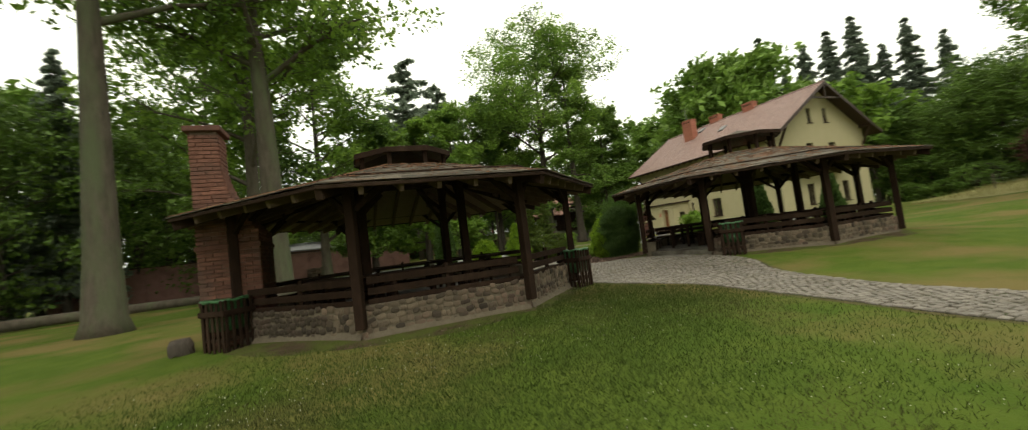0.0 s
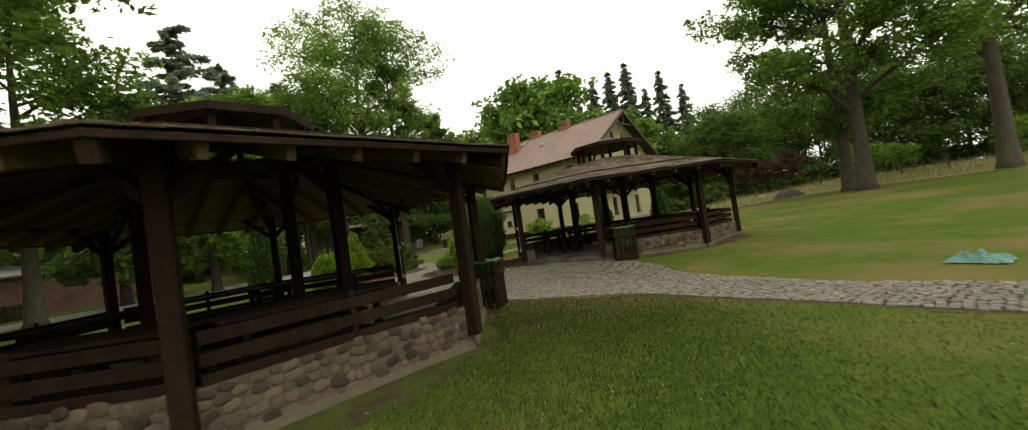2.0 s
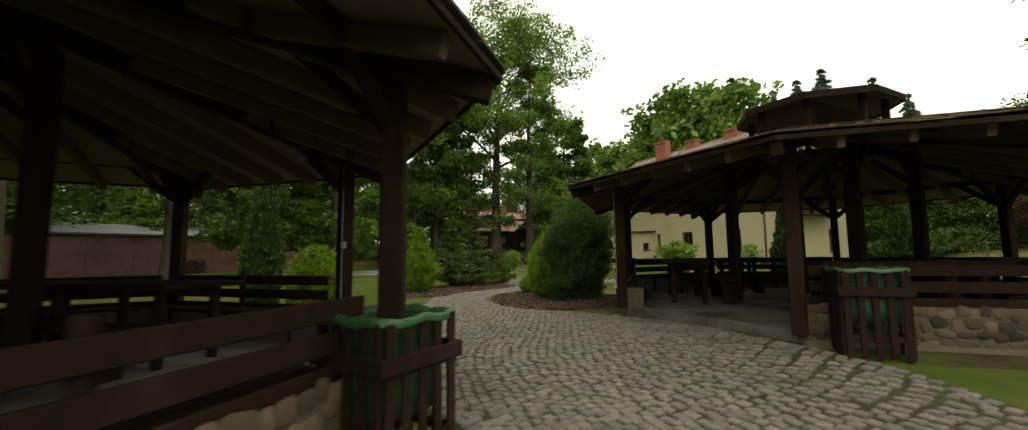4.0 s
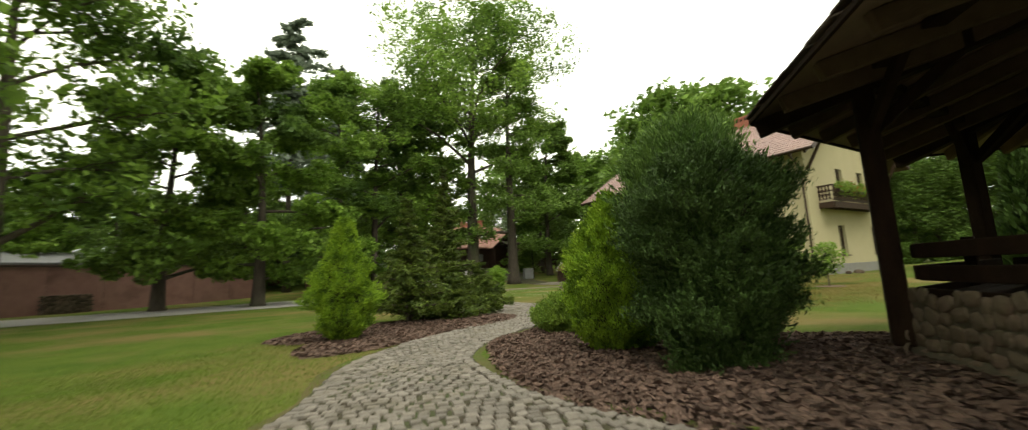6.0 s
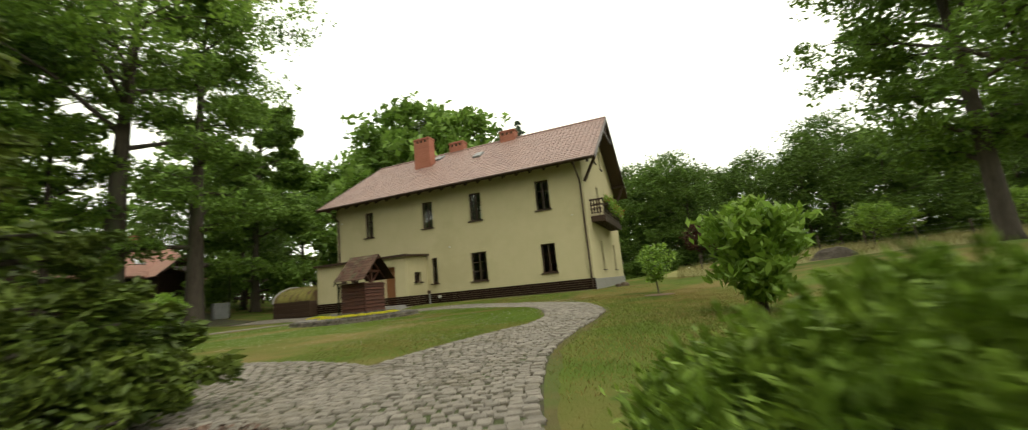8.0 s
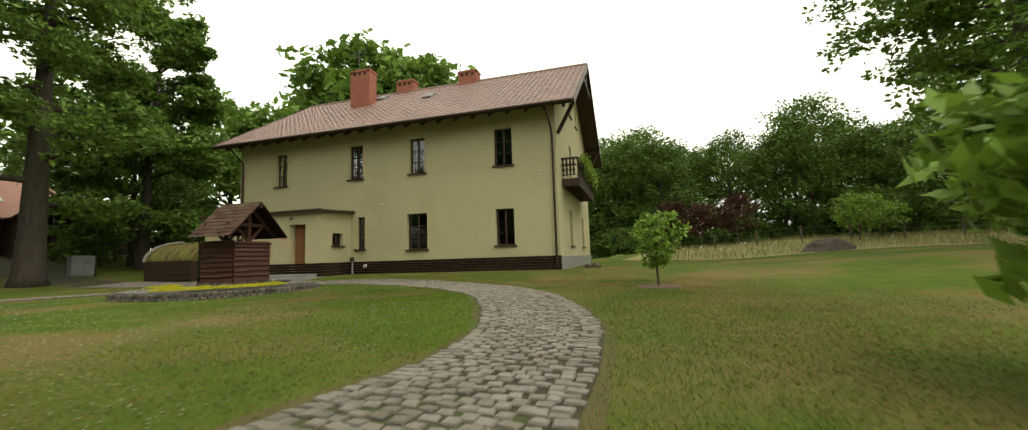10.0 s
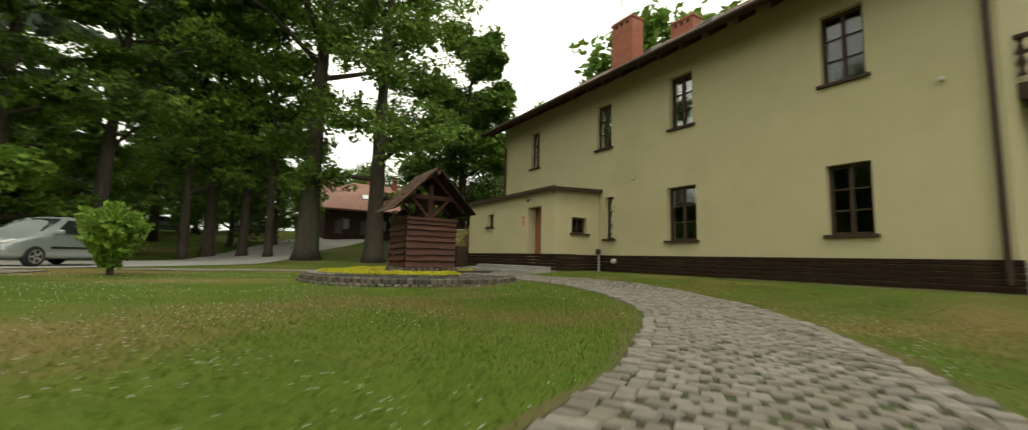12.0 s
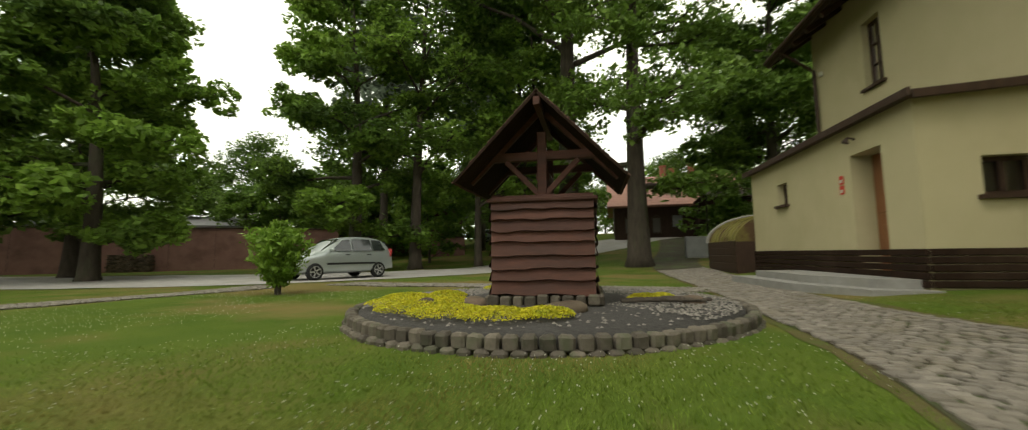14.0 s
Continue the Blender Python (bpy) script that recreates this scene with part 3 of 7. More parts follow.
# chimneys
for nm, cx, cy, sx, sy, top in (("chimney", 43.95, 46.6, 0.75, 1.35, 12.4), ("chimney", 46.3, 44.9, 0.7, 1.25, 12.45), ("chimney", 46.05, 40.35, 0.7, 1.2, 12.3)):
    base = RIDGE_Z - abs(cx - RIDGE_X) * SLOPE - 0.5
    c = Geo().box(hloc(cx, cy, (base + top - 0.12) / 2), (sx, sy, top - 0.12 - base), ch=0.01)
    ob = part(nm, c, M_CHIM, house, "orange-red brick chimney")
    for k in range(int((top - 0.2 - base) / 0.15)):
        part("brick_course", Geo().box(hloc(cx, cy, base + 0.1 + k * 0.15), (sx + 0.015, sy + 0.015, 0.11), ch=0.008), M_CHIM, ob)
    part("chimney_cap", Geo().box(hloc(cx, cy, top - 0.1), (sx + 0.1, sy + 0.1, 0.08), ch=0.01).box(hloc(cx, cy, top - 0.03), (sx + 0.02, sy + 0.02, 0.08), ch=0.01), M_CHIM, ob)
    # Dark boxes set on the face paint the shade inside the flue openings.
    for k in range(3):
        part("flue_slot", Geo().box(hloc(cx - sx / 2 - 0.008, cy + (k - 1) * 0.35, top - 0.28), (0.02, 0.16, 0.16)), M_INNER, ob)
ant = part("antenna", Geo().tube([hloc(43.9, 46.9, 12.3), hloc(43.9, 46.9, 13.9)], 0.018, 6), M_GREYROOF, house, "thin metal aerial on the chimney")
for z, w in ((13.85, 0.5), (13.65, 0.7), (13.45, 0.4)):
    part("rod", Geo().tube([hloc(43.9, 46.9 - w, z), hloc(43.9, 46.9 + w, z)], 0.012, 5), M_GREYROOF, ant)


def on_roof(y, s, lift):
    return hloc(EAVE_X + (RIDGE_X - EAVE_X) * s, y, EAVE_Z + (RIDGE_Z - EAVE_Z) * s) + nrm * lift


for y, s in ((41.9, 0.66), (46.0, 0.87)):
    m = pose(0, 0, 0, 0, -math.degrees(math.atan(SLOPE)), 0)
    ob = part("skylight", Geo().box(on_roof(y, s, 0.09), (0.95, 0.62, 0.14), m, 0.02), M_GREYROOF, house, "grey framed roof window")
    # Matte pale grey stands in for sky reflected in the pane.
    part("pane", Geo().box(on_roof(y, s, 0.165), (0.75, 0.45, 0.012), m), M_GREYROOF, ob, "pale grey pane, sky reflection painted as colour")


def window_unit(u0, u1, z0, z1, place, rows=3, cols=2, deep=0.16, inside_sign=1):
    """A brown timber window in a reveal, with sill, bars and panes."""
    w = part("window_frame", Geo(), M_BROWN, house)
    g = Geo()
    fr = 0.07

    def bar(a, b, c, d, dep=0.08, off=0.0):
        p = [place(u, deep + off + k, z) for k in (0, dep) for u, z in ((a, c), (b, c), (b, d), (a, d))]
        g.add(p, [(0, 1, 2, 3), (7, 6, 5, 4), (0, 4, 5, 1), (1, 5, 6, 2), (2, 6, 7, 3), (3, 7, 4, 0)])

    bar(u0, u0 + fr, z0, z1)
    bar(u1 - fr, u1, z0, z1)
    bar(u0 + fr, u1 - fr, z0, z0 + fr)
    bar(u0 + fr, u1 - fr, z1 - fr, z1)
    iu, iz = u1 - u0 - 2 * fr, z1 - z0 - 2 * fr
    for c in range(1, cols):
        x = u0 + fr + iu * c / cols
        bar(x - 0.035, x + 0.035, z0 + fr, z1 - fr, 0.07, -0.012)
    for r in range(1, rows):
        z = z0 + fr + iz * r / rows
        bar(u0 + fr, u1 - fr, z - 0.018, z + 0.018, 0.05, 0.012)
    me = g.mesh("window_frame")
    me.materials.append(M_BROWN)
    w.data = me
    for c in range(cols):
        for r in range(rows):
            a, b = u0 + fr + iu * c / cols, u0 + fr + iu * (c + 1) / cols
            d, e = z0 + fr + iz * r / rows, z0 + fr + iz * (r + 1) / rows
            pn = Geo()
            p = [place(u, deep + 0.045 + k, z) for k in (0, 0.006) for u, z in ((a, d), (b, d), (b, e), (a, e))]
            pn.add(p, [(0, 1, 2, 3), (7, 6, 5, 4), (0, 4, 5, 1), (1, 5, 6, 2), (2, 6, 7, 3), (3, 7, 4, 0)])
            part("pane", pn, M_GLASS, w)
    s = Geo()
    p = [place(u, k, z) for k in (-0.09, deep) for u, z in ((u0 - 0.09, z0 - 0.06), (u1 + 0.09, z0 - 0.06), (u1 + 0.09, z0 + 0.004), (u0 - 0.09, z0 + 0.004))]
    s.add(p, [(0, 1, 2, 3), (7, 6, 5, 4), (0, 4, 5, 1), (1, 5, 6, 2), (2, 6, 7, 3), (3, 7, 4, 0)])
    part("window_sill", s, M_BROWN, w)
    return w


for h in FRONT:
    narrow = h[1] - h[0] < 0.6
    window_unit(*h, front_at, cols=1 if narrow else 2)
for h in GABLE:
    window_unit(*h, gable_at, rows=2 if h[2] > 8 else 3)
# pale curtain in one upper window
cur = Geo()
for k in range(8):
    a = 40.42 + k * 0.035
    cur.quad(hloc(HX + 0.5 + 0.02 * (k % 2), a, 4.9), hloc(HX + 0.5 + 0.02 * ((k + 1) % 2), a + 0.035, 4.9), hloc(HX + 0.5 + 0.02 * ((k + 1) % 2), a + 0.035, 5.7), hloc(HX + 0.5 + 0.02 * (k % 2), a, 5.7))
part("curtain", cur, M_CLOVER, house, "white curtain behind an upper window")

# plinth of dark brown slats
for k in range(5):
    z = 0.0 + k * 0.12
    part("plinth_slat", Geo().box(hloc(HX - 0.02, (HY0 + 44.5) / 2, z + 0.06), (0.05, 44.5 - HY0 + 0.1, 0.105), ch=0.012), M_DARKWOOD, house)
    part("plinth_slat", Geo().box(hloc(37.88, 47.9, z + 0.06), (0.05, 6.9, 0.105), ch=0.012), M_DARKWOOD, house)
    part("plinth_slat", Geo().box(hloc(38.98, 44.48, z + 0.06), (2.1, 0.05, 0.105), ch=0.012), M_DARKWOOD, house)
part("plinth", Geo().box(hloc(46, HY0 - 0.02, 0.15), (HD, 0.06, 0.8), ch=0.01), M_CONCRETE, house, "grey concrete plinth")

# annex with the entrance
AX, AY0, AY1, AZ = 37.9, 44.5, 51.35, 3.0
ANNEX = [(45.3, 46.2, 0.13, 2.40), (48.95, 49.5, 1.78, 2.35)]


def annex_at(u, d, z):
    return hloc(AX + d, u, z)


def annex_side_at(u, d, z):
    return hloc(u, AY0 + d, z)


def annex_far_at(u, d, z):
    return hloc(u, AY1 - d, z)


part("annex_wall", wall_geo(AY0, AY1, -0.3, lambda u: AZ, ANNEX, 0.45, annex_at), M_STUCCO, house)
part("annex_wall", wall_geo(AX + 0.45, HX, -0.3, lambda u: AZ, [(38.72, 39.45, 1.38, 1.98)], 0.3, annex_side_at), M_STUCCO, house)
part("annex_wall", wall_geo(AX + 0.45, HX, -0.3, lambda u: AZ, [], 0.3, annex_far_at), M_STUCCO, house)
window_unit(48.95, 49.5, 1.78, 2.35, annex_at, 1, 1)
window_unit(38.72, 39.45, 1.38, 1.98, annex_side_at, 1, 2)
part("annex_roof", Geo().box(hloc(38.95, 47.9, AZ + 0.03), (2.5, 7.2, 0.07), pose(0, 0, 0, 0, -3, 0), 0.01).box(hloc(AX - 0.18, 47.9, AZ - 0.03), (0.06, 7.3, 0.14), ch=0.01)
     .box(hloc(38.95, AY0 - 0.2, AZ + 0.0), (2.35, 0.06, 0.14), pose(0, 0, 0, 0, -3, 0), 0.01), M_BROWN, house, "flat annex roof with dark brown edge boards")
dr = part("door", Geo().box(hloc(AX + 0.40, 45.75, 1.265), (0.06, 0.9, 2.25), ch=0.01), M_OAKDOOR, house, "varnished wooden entrance door")
for z, hh in ((0.75, 0.6), (1.75, 0.95)):
    part("door_panel", Geo().box(hloc(AX + 0.365, 45.75, z), (0.03, 0.62, hh), ch=0.012), M_OAKDOOR, dr)
part("door_handle", Geo().tube([hloc(AX + 0.36, 45.42, 1.22), hloc(AX + 0.31, 45.42, 1.22), hloc(AX + 0.31, 45.55, 1.22)], 0.012, 6), M_GREYROOF, dr, "small metal handle")
part("step", Geo().slab([hloc(36.45, 48.9, -0.02), hloc(36.6, 46.0, -0.02), hloc(37.1, 44.45, -0.02), hloc(37.88, 44.2, -0.02), hloc(37.88, 48.9, -0.02)], (0, 0, 1), 0.3), M_CONCRETE, house, "grey concrete step")
part("step", Geo().slab([hloc(36.85, 48.4, 0.125), hloc(36.95, 46.2, 0.125), hloc(37.35, 44.75, 0.125), hloc(37.87, 44.6, 0.125), hloc(37.87, 48.4, 0.125)], (0, 0, 1), 0.2), M_CONCRETE, house, "grey concrete step")
part("wall_lamp", Geo().tube([hloc(AX, 46.0, 2.68), hloc(AX - 0.12, 46.0, 2.72), hloc(AX - 0.16, 46.0, 2.62)], [0.02, 0.02, 0.07], 8), M_BROWN, house)
M_SIGN = mat("red_white_notice", (0.5, 0.05, 0.03), (0.55, 0.07, 0.05), 8, 0.5, 0)
for z, mm in ((1.98, M_SIGN), (1.78, M_SIGN)):
    sg = part("notice", Geo().box(hloc(AX - 0.008, 46.52, z), (0.012, 0.14, 0.17)), mm, house, "small red notice plate with a pale bar")
    part("notice_bar", Geo().box(hloc(AX - 0.016, 46.52, z - 0.02), (0.006, 0.09, 0.06)), M_CLOVER, sg)
part("sensor", Geo().box(hloc(HX - 0.05, 42.71, 3.35), (0.1, 0.1, 0.13), ch=0.02), M_CLOVER, house, "small white wall sensor")
part("sensor", Geo().box(hloc(HX - 0.04, 34.77, 4.17), (0.1, 0.08, 0.08), ch=0.02), M_CLOVER, house, "small white wall sensor")
part("sensor", Geo().box(hloc(HX - 0.04, 51.2, 6.0), (0.1, 0.1, 0.14), ch=0.02), M_CLOVER, house, "small white wall sensor")
stand = part("standpipe", Geo().tube([hloc(39.85, 44.25, -0.05), hloc(39.85, 44.25, 0.62)], 0.05, 8), M_CONCRETE, house, "grey metal service pipe")
part("meter_box", Geo().box(hloc(39.82, 44.25, 0.72), (0.16, 0.16, 0.2), ch=0.02), M_BROWN, stand)
part("vent_cap", Geo().tube([hloc(39.9, 43.6, 0.38), hloc(40.02, 43.6, 0.38)], 0.09, 10), M_CLOVER, house, "round pale vent cap")

# balcony on the gable
BY = 33.2
bal = part("balcony", Geo().box(hloc(44.5, 33.56, 4.02), (6.6, 0.78, 0.12), ch=0.02), M_BROWN, house, "dark wooden balcony with fretwork rail and flower boxes")
for k in range(12):
    part("joist", Geo().beam(hloc(41.4 + k * 0.56, 33.95, 3.86), hloc(41.4 + k * 0.56, BY - 0.02, 3.86), 0.1, 0.18), M_BROWN, bal)
part("fascia", Geo().beam(hloc(41.2, BY - 0.04, 3.92), hloc(47.8, BY - 0.04, 3.92), 0.05, 0.34).beam(hloc(41.2, BY - 0.01, 3.92), hloc(41.2, 33.95, 3.92), 0.05, 0.34), M_BROWN, bal)
part("handrail", Geo().beam(hloc(41.2, BY, 5.05), hloc(47.8, BY, 5.05), 0.1, 0.08).beam(hloc(41.24, BY + 0.05, 5.05), hloc(41.24, 33.95, 5.05), 0.1, 0.08)
     .beam(hloc(47.76, BY + 0.05, 5.05), hloc(47.76, 33.95, 5.05), 0.1, 0.08).beam(hloc(41.2, BY, 4.2), hloc(47.8, BY, 4.2), 0.06, 0.1)
     .beam(hloc(41.24, BY + 0.05, 4.72), hloc(41.24, 33.95, 4.72), 0.05, 0.07).beam(hloc(41.2, BY, 4.72), hloc(47.8, BY, 4.72), 0.05, 0.07), M_BROWN, bal)
M_GERANIUM = mat("red_geranium_petals", (0.45, 0.03, 0.025), (0.55, 0.07, 0.04), 8, 0.6, 0, spread=0.3, island=True, leafy=0.2)
fb = random.Random(91)
for k in range(5):
    bx = 41.95 + k * 1.28
    boxp = part("flower_box", Geo().box(hloc(bx, BY - 0.17, 4.72), (1.0, 0.2, 0.2), ch=0.015), M_BROWN, bal, "brown flower box")
    for nm, mm, cnt, sz, spread, lb in (("plant", M_LEAFLIGHT, 420, 0.075, 0.16, "trailing green plants"), ("bloom", M_GERANIUM, 60, 0.06, 0.15, "red geranium blooms")):
        g = Geo()
        for i in range(cnt):
            c = hloc(bx + fb.uniform(-0.52, 0.52), BY - 0.2 + fb.gauss(0, 0.1), 4.9 + fb.gauss(0.02, spread) - 0.06 * fb.random())
            u = Vector((fb.gauss(0, 1), fb.gauss(0, 1), fb.gauss(0, 1))).normalized() * sz
            w = u.cross(Vector((fb.gauss(0, 1), fb.gauss(0, 1), fb.gauss(0, 1)))).normalized() * sz * 0.5
            g.add([c - u, c + w, c + u, c - w], [(0, 1, 2, 3)])
        tagged(part(nm, g, mm, boxp, lb), kind="stuff")
fz = [(-0.07, 0), (-0.03, 0.13), (-0.075, 0.26), (-0.03, 0.4), (-0.07, 0.52), (-0.03, 0.66), (-0.07, 0.78)]
fv = [(s * a, y, z) for a, z in fz for s, y in ((1, -0.012), (-1, -0.012), (-1, 0.012), (1, 0.012))]
fret = Geo().add(fv, [(i * 4 + k, i * 4 + (k + 1) % 4, (i + 1) * 4 + (k + 1) % 4, (i + 1) * 4 + k) for i in range(6) for k in range(4)] + [(3, 2, 1, 0), (24, 25, 26, 27)])
fm = fret.mesh("baluster")
fm.materials.append(M_BROWN)
for k in range(40):
    ob = part("baluster", fm, M_BROWN, bal)
    ob.matrix_basis = Matrix.Translation(hloc(41.32 + k * 0.163, BY, 4.24))
for x in (41.24, 47.76):
    for k in range(4):
        ob = part("baluster", fm, M_BROWN, bal)
        ob.matrix_basis = Matrix.Translation(hloc(x, 33.38 + k * 0.163, 4.24)) @ pose(0, 0, 0, 0, 0, 90)

# ---- roof tiles of the house ----
tw, tl = 0.30, 0.36
prof = [(0.0, 0.0), (0.06, 0.028), (0.13, 0.034), (0.19, 0.012), (0.25, 0.0), (0.30, 0.002)]
tv = [(u, -0.02, z + 0.022) for u, z in prof] + [(u, tl + 0.03, z) for u, z in prof] + [(u, -0.02, z + 0.005) for u, z in prof]
tn = len(prof)
tf = [(i, i + 1, tn + i + 1, tn + i) for i in range(tn - 1)] + [(2 * tn + i, 2 * tn + i + 1, i + 1, i) for i in range(tn - 1)]
places = []
for s in (1, -1):
    # axes of the slope: along the eave, up the slope, outwards
    up = Vector(((RIDGE_X - EAVE_X) * s, 0, RIDGE_Z - EAVE_Z)).normalized()
    along = Vector((0, -s, 0))
    out = along.cross(up)
    ex = EAVE_X if s > 0 else 2 * RIDGE_X - EAVE_X
    m0 = Matrix((along, up, out)).transposed().to_4x4()
    nrow, ncol = int(slope_len / tl), int((ROOF_Y1 - ROOF_Y0) / tw)
    for r in range(nrow + 1):
        for c in range(ncol):
            o = hloc(ex, ROOF_Y1 if s > 0 else ROOF_Y0, EAVE_Z) + along * (c * tw + 0.01) + up * (r * tl if r < nrow else slope_len - tl) + out * 0.01
            places.append((0, Matrix.Translation(o) @ m0))
lay_pieces(house, "roof_tile", M_TILE, [(tv, tf)], places, hloc(39.0, 36.5, 7.0), 300)
for ob in house.children:
    if ob.name.startswith("roof_tile_field"):
        ob.data.materials[0] = M_TILE_F
part("ridge_tiles", Geo().tube([hloc(RIDGE_X, ROOF_Y0, RIDGE_Z + 0.02), hloc(RIDGE_X, ROOF_Y1, RIDGE_Z + 0.02)], 0.12, 10), M_TILE, house)

# ---- gazebos ----
OCT_R, RING_R, GR_Z = 3.765, 1.05, 3.14


def corner(r, k, z=0.0, off=22.5):
    a = radians(off + 45 * k)
    return Vector((r * math.cos(a), r * math.sin(a), z))


SHIFT = Vector((0, 0, 0))


def pc(r, k, z=0.0):
    """A corner of the ring of posts and low walls."""
    return corner(r, k, z) + SHIFT


def rail_bay(gz, k, fz, seat=True):
    """The bench and rails between post k and post k+1."""
    a, b = pc(OCT_R - 0.12, k), pc(OCT_R - 0.12, k + 1)
    d = (b - a).normalized()
    n = Vector((d.y, -d.x, 0))
    a, b = a + d * 0.09, b - d * 0.09
    for z in (0.43, 0.605, 0.78):
        part("rail", Geo().beam(a + Vector((0, 0, fz + z)) + n * 0.02, b + Vector((0, 0, fz + z)) + n * 0.02, 0.035, 0.115), M_DARKWOOD, gz)
    mid = (a + b) / 2
    part("rail_post", Geo().beam(mid + Vector((0, 0, fz + 0.0)) - n * 0.03, mid + Vector((0, 0, fz + 0.9)) - n * 0.03, 0.09, 0.06), M_DARKWOOD, gz)
    if seat:
        for o in (0.14, 0.30):
            p, q = a - n * o, b - n * o
            part("seat_board", Geo().beam(p + d * 0.12 + Vector((0, 0, fz + 0.42)), q - d * 0.12 + Vector((0, 0, fz + 0.42)), 0.14, 0.04), M_DARKWOOD, gz)
        for s in (0.12, 0.5, 0.88):
            p = a.lerp(b, s) - n * 0.2
            part("seat_leg", Geo().box(p + Vector((0, 0, fz + 0.2)), (0.09, 0.09, 0.4), ch=0.008), M_DARKWOOD, gz)


def stone_side(gz, k, z0, z1, near, seed, limit):
    """A low wall of rounded field stones in mortar on side k."""
    a, b = pc(OCT_R - 0.05, k), pc(OCT_R - 0.05, k + 1)
    d = (b - a).normalized()
    n = Vector((d.y, -d.x, 0))
    L = (b - a).length
    g = Geo()
    g.slab([a + Vector((0, 0, z1)) + n * 0.02, b + Vector((0, 0, z1)) + n * 0.02, b - n * 0.3 + Vector((0, 0, z1)), a - n * 0.3 + Vector((0, 0, z1))], (0, 0, 1), z1 - z0)
    part("wall_core", g, M_MORTAR, gz, "mortared low stone wall")
    sk = Geo()
    m, sv, sf = 14, [], []
    for i in range(m + 1):
        p = a.lerp(b, i / m)
        o = 0.17 + 0.05 * noise.noise((i * 0.7, seed, k))
        sv += [p + n * 0.02 + Vector((0, 0, z0 + 0.26)), p + n * 0.07 + Vector((0, 0, z0 + 0.17)), p + n * o + Vector((0, 0, z0 + 0.06))]
    sf = [(3 * i + j, 3 * i + 3 + j, 3 * i + 4 + j, 3 * i + 1 + j) for i in range(m) for j in range(2)]
    part("wall_skirt", sk.add(sv, sf), M_MORTAR, gz, "sloping sand-coloured mortar at the foot of the wall", smooth=True)
    rr = random.Random(seed)
    out = []
    z = z0 + 0.05
    m0 = Matrix((d, n, Vector((0, 0, 1)))).transposed().to_4x4()
    while z < z1 - 0.04:
        h = rr.uniform(0.085, 0.13)
        u = rr.uniform(-0.06, 0.04)
        while u < L:
            w = rr.uniform(0.075, 0.185)
            s = Matrix.Diagonal((w * rr.uniform(0.54, 0.66), rr.uniform(0.018, 0.03), h * rr.uniform(0.54, 0.7), 1))
            p = a + d * (u + w / 2) + n * 0.018 + Vector((0, 0, z + h / 2 + rr.uniform(-0.03, 0.03)))
            out.append((rr.randrange(len(STONES)), Matrix.Translation(p) @ m0 @ pose(0, 0, 0, 0, rr.uniform(-20, 20), 0) @ s))
            u += w
        z += h
    return out


def stone_proto(seed):
    rr = random.Random(seed)
    bm = bmesh.new()
    bmesh.ops.create_icosphere(bm, subdivisions=2, radius=1.0)
    for v in bm.verts:
        v.co *= 1 + 0.16 * noise.noise(v.co * 1.3 + Vector((seed * 7.1, 0, 0)))
        for i in range(3):
            v.co[i] = max(-0.76, min(0.76, v.co[i]))
    vs = [tuple(v.co) for v in bm.verts]
    fs = [tuple(v.index for v in f.verts) for f in bm.faces if f.calc_center_median().y > -0.35]
    bm.free()
    return vs, fs


STONES = [stone_proto(i) for i in range(6)]


